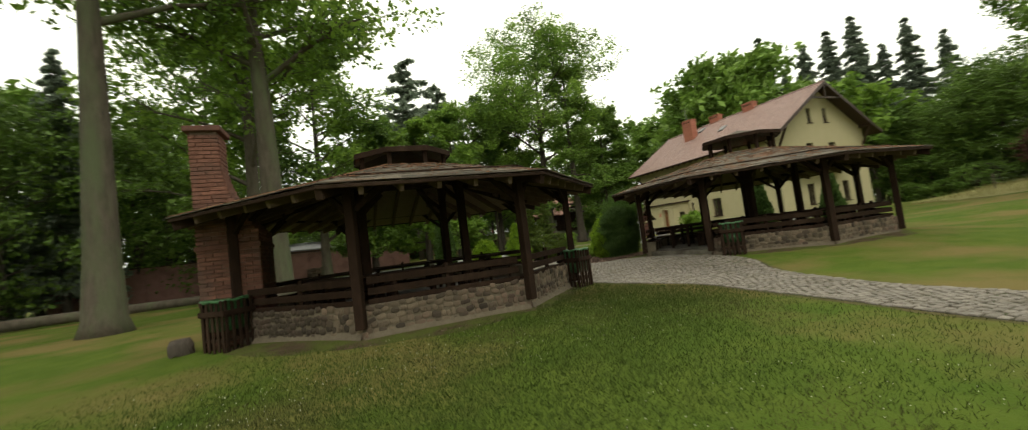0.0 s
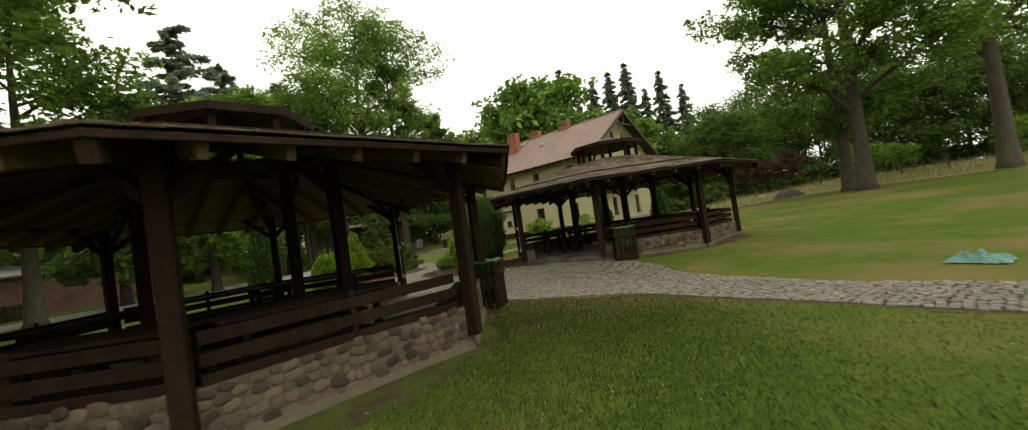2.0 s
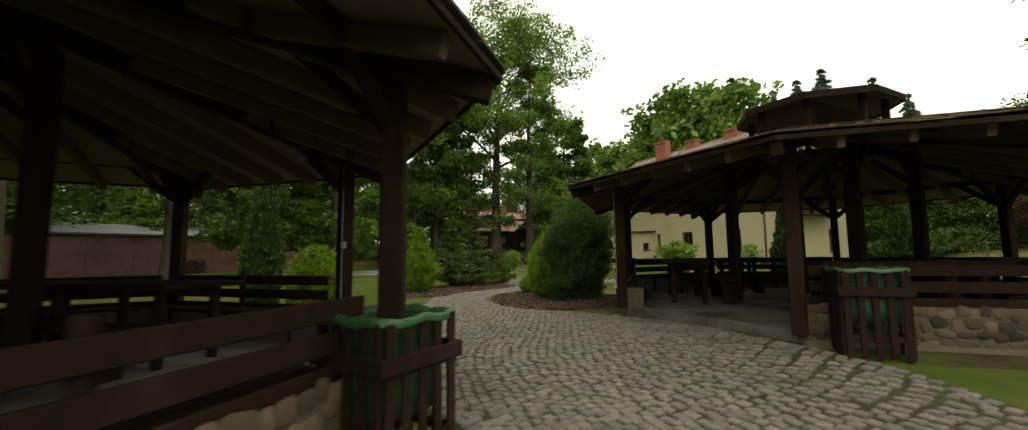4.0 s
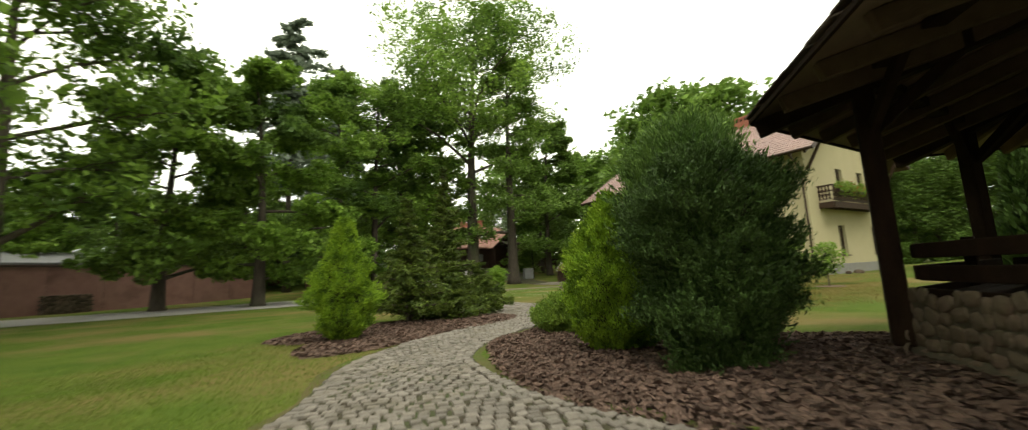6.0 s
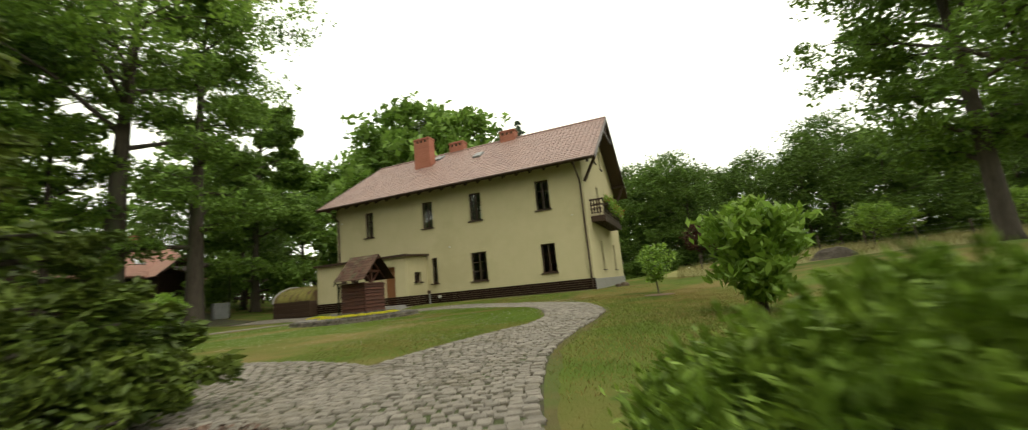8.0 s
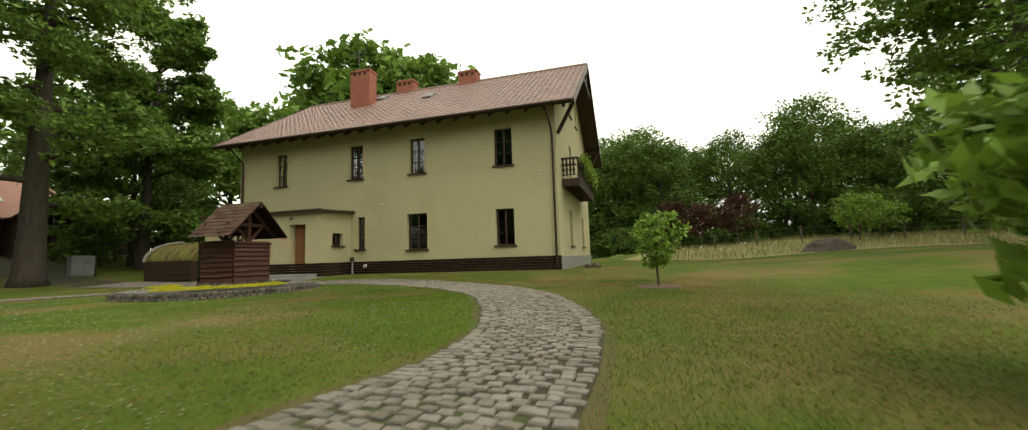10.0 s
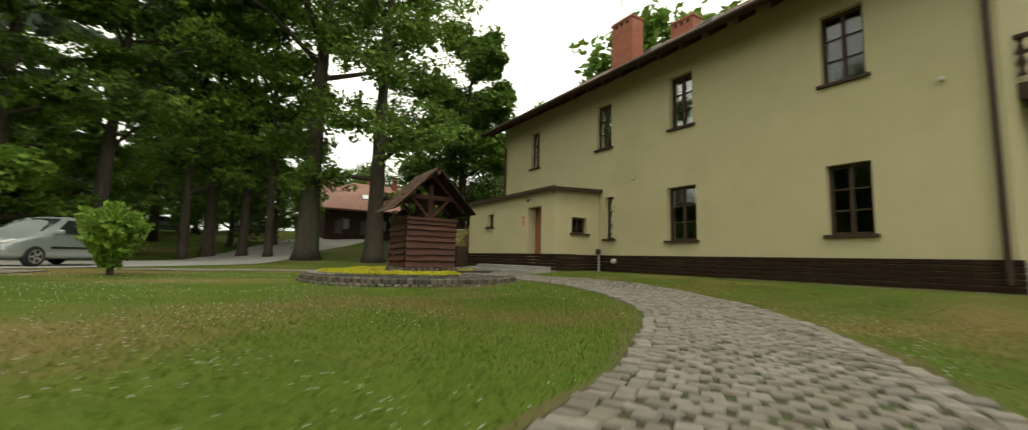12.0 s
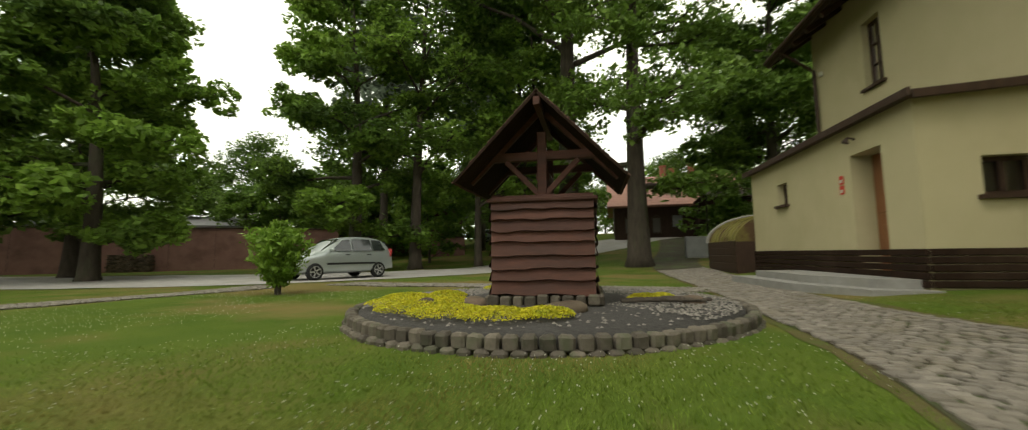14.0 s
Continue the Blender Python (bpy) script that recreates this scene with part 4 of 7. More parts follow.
def gazebo(cx, cy, label, floor, fz, gz0, foot, stone_sides, rail_sides, near, seed, EAVE_R, GE_Z, cup_r, cup_z, shift=(0, 0, 0), rusty=()):
    SHIFT[:] = shift
    gz = thing("gazebo", (cx, cy, 0), label, "gazebo", "gazebos in the park")
    # floor and outer posts
    part("floor_slab", Geo().slab([pc(OCT_R - 0.14, k, floor) for k in range(8)], (0, 0, 1), floor - gz0 + 0.1), M_GFLOOR, gz, "grey paved gazebo floor")
    for k in range(8):
        low = foot if k in stone_sides and (k - 1) % 8 in stone_sides else floor - 0.02
        p = pc(OCT_R + 0.02, k)
        a = 22.5 + 45 * k
        part("post", Geo().box(p + Vector((0, 0, (low + 2.5) / 2)), (0.15, 0.15, 2.5 - low), pose(0, 0, 0, 0, 0, a), 0.012), M_DARKWOOD, gz)
        for s in (-1, 1):
            q = pc(OCT_R, k + s)
            e = (q - p).normalized()
            part("brace", Geo().beam(p + e * 0.07 + Vector((0, 0, 1.95)), p + e * 0.62 + Vector((0, 0, 2.42)), 0.07, 0.09), M_DARKWOOD, gz)
        e = -corner(1, k)
        part("brace", Geo().beam(p + Vector((0, 0, 1.9)), p + e * 0.7 + Vector((0, 0, 2.52)), 0.07, 0.09), M_DARKWOOD, gz)
        part("plate_beam", Geo().beam(pc(OCT_R, k, 2.46), pc(OCT_R, k + 1, 2.46), 0.14, 0.16), M_DARKWOOD, gz)
    # four inner posts and their frame
    ip = [Vector((sx * 1.08, sy * 1.0, 0)) for sx, sy in ((1, 1), (-1, 1), (-1, -1), (1, -1))]
    for i, p in enumerate(ip):
        part("inner_post", Geo().box(p + Vector((0, 0, (floor + 2.98) / 2)), (0.17, 0.17, 2.98 - floor), ch=0.012), M_DARKWOOD, gz)
        q = ip[(i + 1) % 4]
        part("tie_beam", Geo().beam(p + Vector((0, 0, 2.93)), q + Vector((0, 0, 2.93)), 0.12, 0.1), M_DARKWOOD, gz)
        e = (q - p).normalized()
        part("brace", Geo().beam(p + e * 0.07 + Vector((0, 0, 2.3)), p + e * 0.6 + Vector((0, 0, 2.8)), 0.07, 0.09), M_DARKWOOD, gz)
        part("brace", Geo().beam(q - e * 0.07 + Vector((0, 0, 2.3)), q - e * 0.6 + Vector((0, 0, 2.8)), 0.07, 0.09), M_DARKWOOD, gz)
    # roof: boards, rafters, fascia
    tilt = (GR_Z - GE_Z) / (EAVE_R - RING_R)
    for k in range(8):
        a, b, c, d = corner(EAVE_R, k, GE_Z), corner(EAVE_R, k + 1, GE_Z), corner(RING_R, k + 1, GR_Z), corner(RING_R, k, GR_Z)
        nn = (b - a).cross(d - a).normalized()
        part("roof_panel", Geo().slab([a, b, c, d], nn, 0.03), M_SOFFIT, gz)
        part("fascia", Geo().beam(a - Vector((0, 0, 0.03)), b - Vector((0, 0, 0.03)), 0.03, 0.05), M_DARKWOOD, gz)
        part("hip_rafter", Geo().beam(corner(EAVE_R - 0.05, k, GE_Z - 0.12), corner(RING_R, k, GR_Z - 0.12), 0.1, 0.16), M_DARKWOOD, gz)
        for i in range(1, 6):
            t = i / 6
            e0 = a.lerp(b, t)
            reach = 1 - abs(2 * t - 1)
            inn = (((d + c) - (a + b)) / 2)
            e1 = e0 + inn * (0.30 + 0.68 * reach)
            part("rafter", Geo().beam(e0.lerp(e1, 0.05) - Vector((0, 0, 0.11)), e1 - Vector((0, 0, 0.11)), 0.07, 0.14), M_RAFTER, gz)
        part("ring_beam", Geo().beam(corner(RING_R, k, GR_Z - 0.1), corner(RING_R, k + 1, GR_Z - 0.1), 0.09, 0.2), M_DARKWOOD, gz)
        # cupola
        part("cupola_post", Geo().beam(corner(RING_R - 0.03, k, GR_Z - 0.05), corner(RING_R - 0.03, k, cup_z + 0.05), 0.09, 0.09), M_DARKWOOD, gz)
        a, b, c = corner(cup_r, k, cup_z), corner(cup_r, k + 1, cup_z), Vector((0, 0, cup_z + 0.33))
        nn = (b - a).cross(c - a).normalized()
        part("cupola_panel", Geo().slab([a, b, c], nn, 0.06), M_SHINGLE, gz)
        part("cupola_fascia", Geo().beam(a - Vector((0, 0, 0.02)), b - Vector((0, 0, 0.02)), 0.03, 0.12), M_DARKWOOD, gz)
    # shingles in courses
    shp = []
    sv, sf = box_data((0.36, 0.19, 0.012), 0.0)
    for k in range(8):
        a, b, c, d = corner(EAVE_R + 0.03, k, GE_Z), corner(EAVE_R + 0.03, k + 1, GE_Z), corner(RING_R, k + 1, GR_Z), corner(RING_R, k, GR_Z)
        nn = (b - a).cross(d - a).normalized()
        e = (b - a).normalized()
        upv = nn.cross(e)
        H = ((d + c) / 2 - (a + b) / 2).length
        m0 = Matrix((e, upv, nn)).transposed().to_4x4() @ pose(0, 0, 0, -2.6, 0, 0)
        rows = int(H / 0.135) + 1
        for r in range(rows):
            s = min(r * 0.135 / H, 1)
            p, q = a.lerp(d, s), b.lerp(c, s)
            wid = (q - p).length
            n = max(1, int(wid / 0.355))
            jit = 0.17 if r % 2 else 0.0
            for i in range(n):
                u = (i + 0.5) / n * wid
                w = wid / n
                o = p + e * u + upv * 0.09 + nn * (0.018 + R.uniform(0, 0.012))
                shp.append((0, Matrix.Translation(o) @ m0 @ pose(0, 0, 0, 0, 0, R.uniform(-1, 1)) @ Matrix.Diagonal((w / 0.37, 1, R.uniform(0.8, 1.3), 1))))
    lay_pieces(gz, "shingle", M_SHINGLE, [(sv, sf)], shp, Vector(near) - Vector((cx, cy, 0)), 300)
    # dry needles and moss lying on the roof
    lv, lf = [], []
    rr = np.random.default_rng(seed)
    for i in range(13000):
        k = int(rr.choice(rusty)) if rusty and i % 2 else int(rr.integers(0, 8))
        s, t = rr.random(), rr.random()
        if noise.noise((k * 3.1 + s * 9, t * 13, seed)) < (-0.3 if k in rusty else 0.12):
            continue
        a, b, c, d = corner(EAVE_R, k, GE_Z), corner(EAVE_R, k + 1, GE_Z), corner(RING_R, k + 1, GR_Z), corner(RING_R, k, GR_Z)
        s = s * 0.97
        p = a.lerp(d, s).lerp(b.lerp(c, s), t) + Vector((0, 0, 0.036))
        w = 0.018 + 0.045 * rr.random() ** 2
        an = rr.random() * 6.28
        o = len(lv)
        for q in range(5):
            lv.append((p.x + w * math.cos(an + q * 1.257) * (0.7 + 0.6 * rr.random()), p.y + w * math.sin(an + q * 1.257) * (0.7 + 0.6 * rr.random()), p.z + 0.004 * q % 0.01))
        lv.append((p.x, p.y, p.z + 0.022))
        lf += [(o + q, o + (q + 1) % 5, o + 5) for q in range(5)]
    tagged(part("roof_litter", Geo().add(lv, lf), M_LITTER, gz, "rusty dry needles and moss on the roof"), kind="stuff")
    for k in sorted(rail_sides):
        rail_bay(gz, k, fz)
    allst = []
    for k in sorted(stone_sides):
        allst += stone_side(gz, k, gz0 - 0.15, fz + 0.40, near, seed + k, 300)
    lay_pieces(gz, "stone", M_STONE, STONES, allst, Vector(near) - Vector((cx, cy, 0)), 300, smooth=True)
    return gz


GA, GB = (7.7, 20.0), (19.29, 20.2)
# sides are counted from the one between the corners at 22.5 and 67.5 degrees; side 7 faces east, side 3 west, side 5 south
gaz_a = gazebo(*GA, "octagonal dark timber gazebo with mossy shingle roof beside brick grill", 0.10, 0.04, -0.07, 0.09, {0, 1, 2, 4, 5, 6}, {0, 1, 2, 4, 5, 6}, (9.0, 16.4, 1.5), 21, 4.52, 2.25, 1.18, 3.50, (0.12, 0.15, 0), (3, 4))
gaz_b = gazebo(*GB, "octagonal dark timber gazebo with mossy shingle roof and stone base", 0.20, 0.11, 0.04, 0.14, {0, 1, 2, 4, 5, 6, 7}, {0, 1, 2, 4, 5, 6, 7}, (16.5, 18.0, 1.5), 33, 4.66, 2.27, 1.27, 3.68)


def picnic_table(name, at, turn, group):
    t = thing(name, at, "long dark stained wooden picnic table with plank top", "table", group, turn)
    for k in range(4):
        part("top_plank", Geo().box((0, -0.3 + 0.2 * k, 0.75), (1.9, 0.19, 0.045), ch=0.008), M_DARKWOOD, t)
    for x in (-0.7, 0.7):
        for y in (-0.26, 0.26):
            part("leg", Geo().box((x, y, 0.36), (0.08, 0.08, 0.73), ch=0.01), M_DARKWOOD, t)
        part("cross_bar", Geo().box((x, 0, 0.69), (0.07, 0.6, 0.07), ch=0.008), M_DARKWOOD, t)
    part("stretcher", Geo().box((0, 0, 0.25), (1.4, 0.06, 0.12), ch=0.01), M_DARKWOOD, t)
    return t


def bench(at, turn, group):
    t = thing("bench", at, "backless dark stained wooden bench", "bench", group, turn)
    for k in (-1, 1):
        part("seat_plank", Geo().box((0, 0.09 * k, 0.43), (1.9, 0.17, 0.045), ch=0.008), M_DARKWOOD, t)
    for x in (-0.7, 0.7):
        part("leg", Geo().box((x, 0, 0.2), (0.07, 0.22, 0.41), ch=0.01), M_DARKWOOD, t)
    return t


for (cx, cy), fz, ks, grp in ((GA, 0.10, (0, 1, 2, 4, 5), "tables in the gazebo with the grill"), (GB, 0.20, (0, 1, 2, 4, 5, 6), "tables in the stone-based gazebo")):
    for k in ks:
        a = radians(45 + 45 * k)
        turn = math.degrees(a) + 90
        picnic_table("picnic_table", (cx + 2.35 * math.cos(a), cy + 2.35 * math.sin(a), fz), turn, grp)
        bench((cx + 1.7 * math.cos(a), cy + 1.7 * math.sin(a), fz), turn, grp.replace("tables", "benches"))


# ---- waste bins ----
M_GREENPL = mat("green_plastic_liner", (0.025, 0.085, 0.03), (0.045, 0.13, 0.045), 10, 0.35, 0.4, 30, spec=0.5)


def waste_bin(at, turn, label):
    t = thing("waste_bin", at, label, "waste bin", "wooden waste bins", turn)
    s = 0.28
    for side in range(4):
        for k in range(5):
            o = -0.235 + 0.1175 * k
            p = pose(0, 0, 0, 0, 0, 90 * side) @ Vector((o, -s, 0.44))
            part("slat", Geo().box(p, (0.058, 0.022, 0.86 + 0.02 * ((k * 7 + side) % 3)), pose(0, 0, 0, 0, 0, 90 * side), 0.006), M_DARKWOOD, t)
        for z in (0.2, 0.62):
            p = pose(0, 0, 0, 0, 0, 90 * side) @ Vector((0, -s + 0.022, z))
            part("rail", Geo().box(p, (0.56, 0.022, 0.06), pose(0, 0, 0, 0, 0, 90 * side), 0.004), M_DARKWOOD, t)
        p = pose(0, 0, 0, 0, 0, 90 * side) @ Vector((0, -s - 0.02, 0.66))
        part("rim_board", Geo().box(p, (0.61, 0.022, 0.09), pose(0, 0, 0, 0, 0, 90 * side), 0.006), M_DARKWOOD, t)
    g = Geo()
    n = 24
    prof = [(0.235, 0.35), (0.24, 0.5), (0.245, 0.85), (0.285, 0.895), (0.31, 0.88), (0.305, 0.85)]
    v = []
    for r, z in prof:
        for k in range(n):
            a = 2 * math.pi * k / n
            q = max(abs(math.cos(a)), abs(math.sin(a))) ** 0.7
            w = 1 + 0.03 * math.sin(5 * a + z * 9)
            v.append((r * w * math.cos(a) / q, r * w * math.sin(a) / q, z + (0.012 * math.sin(7 * a) if z > 0.8 else 0)))
    f = [(i * n + k, i * n + (k + 1) % n, (i + 1) * n + (k + 1) % n, (i + 1) * n + k) for i in range(len(prof) - 1) for k in range(n)]
    f.append(tuple(range(n - 1, -1, -1)))
    part("liner", g.add(v, f), M_GREENPL, t, "green plastic bin liner folded over the rim", smooth=True)
    return t


waste_bin((11.27, 18.55, ground_z(11.27, 18.55)), 30, "square slatted dark wooden bin with green liner by the cobbles")
waste_bin((16.1, 18.25, ground_z(16.1, 18.25)), 40, "square slatted dark wooden bin with green liner against the stone wall")
waste_bin((4.2, 18.5, ground_z(4.2, 18.5)), -40, "square slatted dark wooden bin with green liner beside the brick grill")

# ---- junction boxes and cable on two posts ----
M_WHITEPL = mat("white_plastic", (0.4, 0.4, 0.37), (0.46, 0.46, 0.43), 9, 0.45, 0.1, 40)
for gz_, k in ((gaz_a, 0), (gaz_b, 3)):
    for z in (0.55, 1.25):
        part("junction_box", Geo().box(corner(OCT_R + 0.12, k, z), (0.04, 0.07, 0.08), pose(0, 0, 0, 0, 0, 22.5 + 45 * k), 0.008), M_WHITEPL, gz_, "small white electric box on the post")
    part("cable", Geo().tube([corner(OCT_R + 0.1, k, 0.55), corner(OCT_R + 0.1, k, 1.2), corner(OCT_R + 0.1, k, 2.2)], 0.005, 5), M_WHITEPL, gz_, "thin white cable clipped to the post")


# bare trodden soil round the low walls
def soil_ring(cx, cy, seed):
    v, f, n = [], [], 72
    for i in range(4):
        for k in range(n):
            a = 2 * math.pi * k / n
            w = 0.42 + 0.35 * noise.noise((math.cos(a) * 2.4, math.sin(a) * 2.4, seed)) + 0.18 * noise.noise((math.cos(a) * 9, math.sin(a) * 9, seed))
            r = 3.1 + (0.62 + w) * i / 3
            x, y = cx + r * math.cos(a), cy + r * math.sin(a)
            paved = any((q[0] - x) ** 2 + (q[1] - y) ** 2 < (q[2] / 2 + 0.12) ** 2 for q in main_line)
            v.append((x, y, ground_z(x, y) + (-0.06 if paved else (0.012, 0.014, 0.011, -0.012)[i])))
    f = [(i * n + k, (i + 1) * n + k, (i + 1) * n + (k + 1) % n, i * n + (k + 1) % n) for i in range(3) for k in range(n)]
    tagged(part("bare_soil", Geo().add(v, f), M_SOIL, label="bare trodden soil round the foot of the low wall", smooth=True), category="ground", kind="structure")


M_SOIL = mat("trodden_soil", (0.052, 0.038, 0.021), (0.09, 0.066, 0.038), 3.5, 0.95, 0.6, 70, (0.075, 0.09, 0.02), 1.8, 0.6, spec=0.1)
soil_ring(*GA, 3)
soil_ring(*GB, 7)

# ---- plants ----
def leaf_mesh(name, centres, size, material, seed, normals=None, up=0.0, long=1.6, jitter=0.5, flat=0.6):
    """Many small pointed leaves, one at each centre, as one mesh."""
    rr = np.random.default_rng(seed)
    n = len(centres)
    a = rr.normal(size=(n, 3))
    if normals is not None:
        a = normals + jitter * a
    a[:, 2] += up
    if normals is None:
        a[:, 2] *= flat
    a /= np.linalg.norm(a, axis=1)[:, None] + 1e-9
    b = rr.normal(size=(n, 3))
    if normals is None:
        b[:, 2] *= flat
        b -= a * np.sum(a * b, axis=1)[:, None]
    else:
        b = np.cross(a, b)
    b /= np.linalg.norm(b, axis=1)[:, None] + 1e-9
    s = size * (0.6 + 0.8 * rr.random((n, 1)))
    v = np.empty((n, 4, 3))
    v[:, 0] = centres - a * s * long * 0.5
    v[:, 1] = centres + b * s * 0.42
    v[:, 2] = centres + a * s * long * 0.5
    v[:, 3] = centres - b * s * 0.42
    me = bpy.data.meshes.new(name)
    me.vertices.add(n * 4)
    me.vertices.foreach_set("co", v.reshape(-1))
    me.loops.add(n * 4)
    me.loops.foreach_set("vertex_index", np.arange(n * 4, dtype=np.int32))
    me.polygons.add(n)
    me.polygons.foreach_set("loop_start", np.arange(0, n * 4, 4, dtype=np.int32))
    me.update(calc_edges=True)
    me.materials.append(material)
    return me


def broadleaf(label, h, crown_r, trunk_r, first, leaves, leaf, leaf_mat, bark, seed, lean=0.03, gaps=0.5, clump=1.0, twigs=7, sides=14, hang=0.0):
    """A tree: tapered trunk, limbs, twigs, and leaves in clumps round their ends. Built at the origin."""
    rr = random.Random(seed)
    t = thing("tree", (0, 0, 0), label, "tree")
    g = Geo()
    n = 9
    lx, ly = rr.uniform(-lean, lean) * h, rr.uniform(-lean, lean) * h
    tp = []
    for i in range(n + 1):
        s = i / n
        tp.append(Vector((lx * s * s + 0.25 * math.sin(3 * s + seed) * s, ly * s * s + 0.25 * math.cos(2.3 * s + seed) * s, -0.15 + h * 0.88 * s)))
    rad = [trunk_r * (1.45 if i == 0 else (1.02 - 0.9 * (i / n) ** 0.9)) for i in range(n + 1)]
    tp.insert(1, tp[0].lerp(tp[1], 0.25))
    rad.insert(1, trunk_r * 1.08)
    g.tube(tp, rad, sides)
    ends = []
    nl = int(11 + h * 0.45)
    for i in range(nl):
        s = first + (0.97 - first) * (i / (nl - 1)) ** 0.9
        k = s * n
        j = min(int(k), n - 1)
        base = tp[j + 1].lerp(tp[min(j + 2, n + 1)], k - int(k))
        ang = i * 2.4 + rr.uniform(-0.5, 0.5)
        prof = math.sin(math.pi * min(0.98, 0.16 + 0.84 * (s - first) / (1 - first)) ** 0.75) if s < 0.98 else 0.25
        reach = crown_r * (0.35 + 0.65 * prof) * rr.uniform(0.7, 1.12)
        rise = reach * rr.uniform(0.15, 0.75) + (0.12 * h * (s - 0.6) if s > 0.6 else 0) - hang * reach * (1 - s)
        tip = base + Vector((math.cos(ang) * reach, math.sin(ang) * reach, rise))
        m1 = base.lerp(tip, 0.4) + Vector((rr.uniform(-.3, .3), rr.uniform(-.3, .3), reach * 0.06))
        m2 = base.lerp(tip, 0.75) + Vector((rr.uniform(-.4, .4), rr.uniform(-.4, .4), reach * 0.04))
        r0 = max(0.05, trunk_r * (0.42 - 0.3 * s))
        g.tube([base, m1, m2, tip], [r0, r0 * 0.65, r0 * 0.4, r0 * 0.12], 5, False)
        ends.append((tip, reach))
        for q in range(twigs):
            f0 = rr.uniform(0.35, 0.95)
            o = base.lerp(tip, f0) + Vector((0, 0, reach * 0.05))
            a2 = ang + rr.choice((-1, 1)) * rr.uniform(0.5, 1.2)
            l2 = reach * rr.uniform(0.25, 0.5)
            e = o + Vector((math.cos(a2) * l2, math.sin(a2) * l2, l2 * rr.uniform(-0.1, 0.5)))
            g.tube([o, o.lerp(e, 0.5) + Vector((0, 0, 0.1 * l2)), e], [r0 * 0.3, r0 * 0.2, 0.012], 3, False)
            ends.append((e, reach * 0.8))
            if q % 3 == 0:
                ends.append((o, reach * 0.5))
    ends.append((tp[-1], crown_r * 0.5))
    part("trunk", g, bark, t, smooth=True)
    nr = np.random.default_rng(seed)
    per = max(20, leaves // len(ends))
    cs = []
    for e, reach in ends:
        # each clump is a few flattened sprays
        for q in range(5):
            c = np.array(e) + nr.normal(size=3) * np.array([0.19, 0.19, 0.15]) * crown_r * gaps
            w = crown_r * clump * nr.uniform(0.05, 0.13)
            p = nr.normal(size=(per // 5, 3))
            p /= np.linalg.norm(p, axis=1)[:, None] ** 0.75
            cs.append(c + p * np.array([w, w, w * 0.6]))
    cs = np.concatenate(cs)
    ob = part("crown", leaf_mesh("crown", cs, leaf, leaf_mat, seed), leaf_mat, t)
    tagged(ob, kind="stuff")
    return t


def conifer(label, h, r, trunk_r, first, tiers, leaves, leaf, leaf_mat, bark, seed, droop=0.25, ragged=0.3, taper=0.8):
    """A conifer with whorls of drooping boughs."""
    rr = random.Random(seed)
    t = thing("conifer", (0, 0, 0), label, "tree")
    g = Geo().tube([(0, 0, -0.15), (0, 0, h * 0.1), (0.05, 0, h * 0.5), (0, 0.05, h)], [trunk_r * 1.3, trunk_r, trunk_r * 0.6, 0.02], 10)
    nr = np.random.default_rng(seed)
    cs, ns = [], []
    for i in range(tiers):
        s = first + (1 - first) * i / tiers
        br = r * (1 - (s - first) / (1 - first)) ** taper + 0.15
        nb = 7
        for k in range(nb):
            a = 2 * math.pi * (k + 0.5 * (i % 2)) / nb + rr.uniform(-0.25, 0.25)
            l = br * rr.uniform(1 - ragged, 1.05)
            o = Vector((0, 0, h * min(0.985, s + rr.uniform(-0.8, 0.8) * (1 - first) / tiers)))
            e = o + Vector((math.cos(a) * l, math.sin(a) * l, -l * droop * rr.uniform(0.4, 1.2)))
            g.tube([o, o.lerp(e, 0.5) + Vector((0, 0, l * 0.06)), e], [0.05, 0.03, 0.01], 4, False)
            m = max(6, leaves // (tiers * nb))
            f0 = nr.random((m, 1)) ** 0.7
            p = np.array(o) + (np.array(e) - np.array(o)) * f0
            side = np.array([-math.sin(a), math.cos(a), 0])
            p = p + side * nr.normal(size=(m, 1)) * l * 0.16 * (1.15 - f0) + np.array([0, 0, 1]) * (nr.normal(size=(m, 1)) * 0.06 * l + 0.06 * l * np.sin(3.14 * f0))
            cs.append(p)
            ns.append(np.tile(np.array([math.cos(a), math.sin(a), -0.3]), (m, 1)))
    part("trunk", g, bark, t, smooth=True)
    tagged(part("crown", leaf_mesh("crown", np.concatenate(cs), leaf, leaf_mat, seed, np.concatenate(ns), long=2.2, jitter=0.45), leaf_mat, t), kind="stuff")
    return t


OUTLINES = {"knob": ((0, 0.42), (0.12, 0.8), (0.3, 1.0), (0.5, 0.98), (0.62, 0.82), (0.72, 0.52), (0.84, 0.38), (0.93, 0.32), (1.0, 0.04)),
            "drop": ((0, 0.5), (0.14, 0.84), (0.34, 1.0), (0.55, 0.95), (0.75, 0.66), (0.88, 0.36), (0.96, 0.16), (1.0, 0.02))}


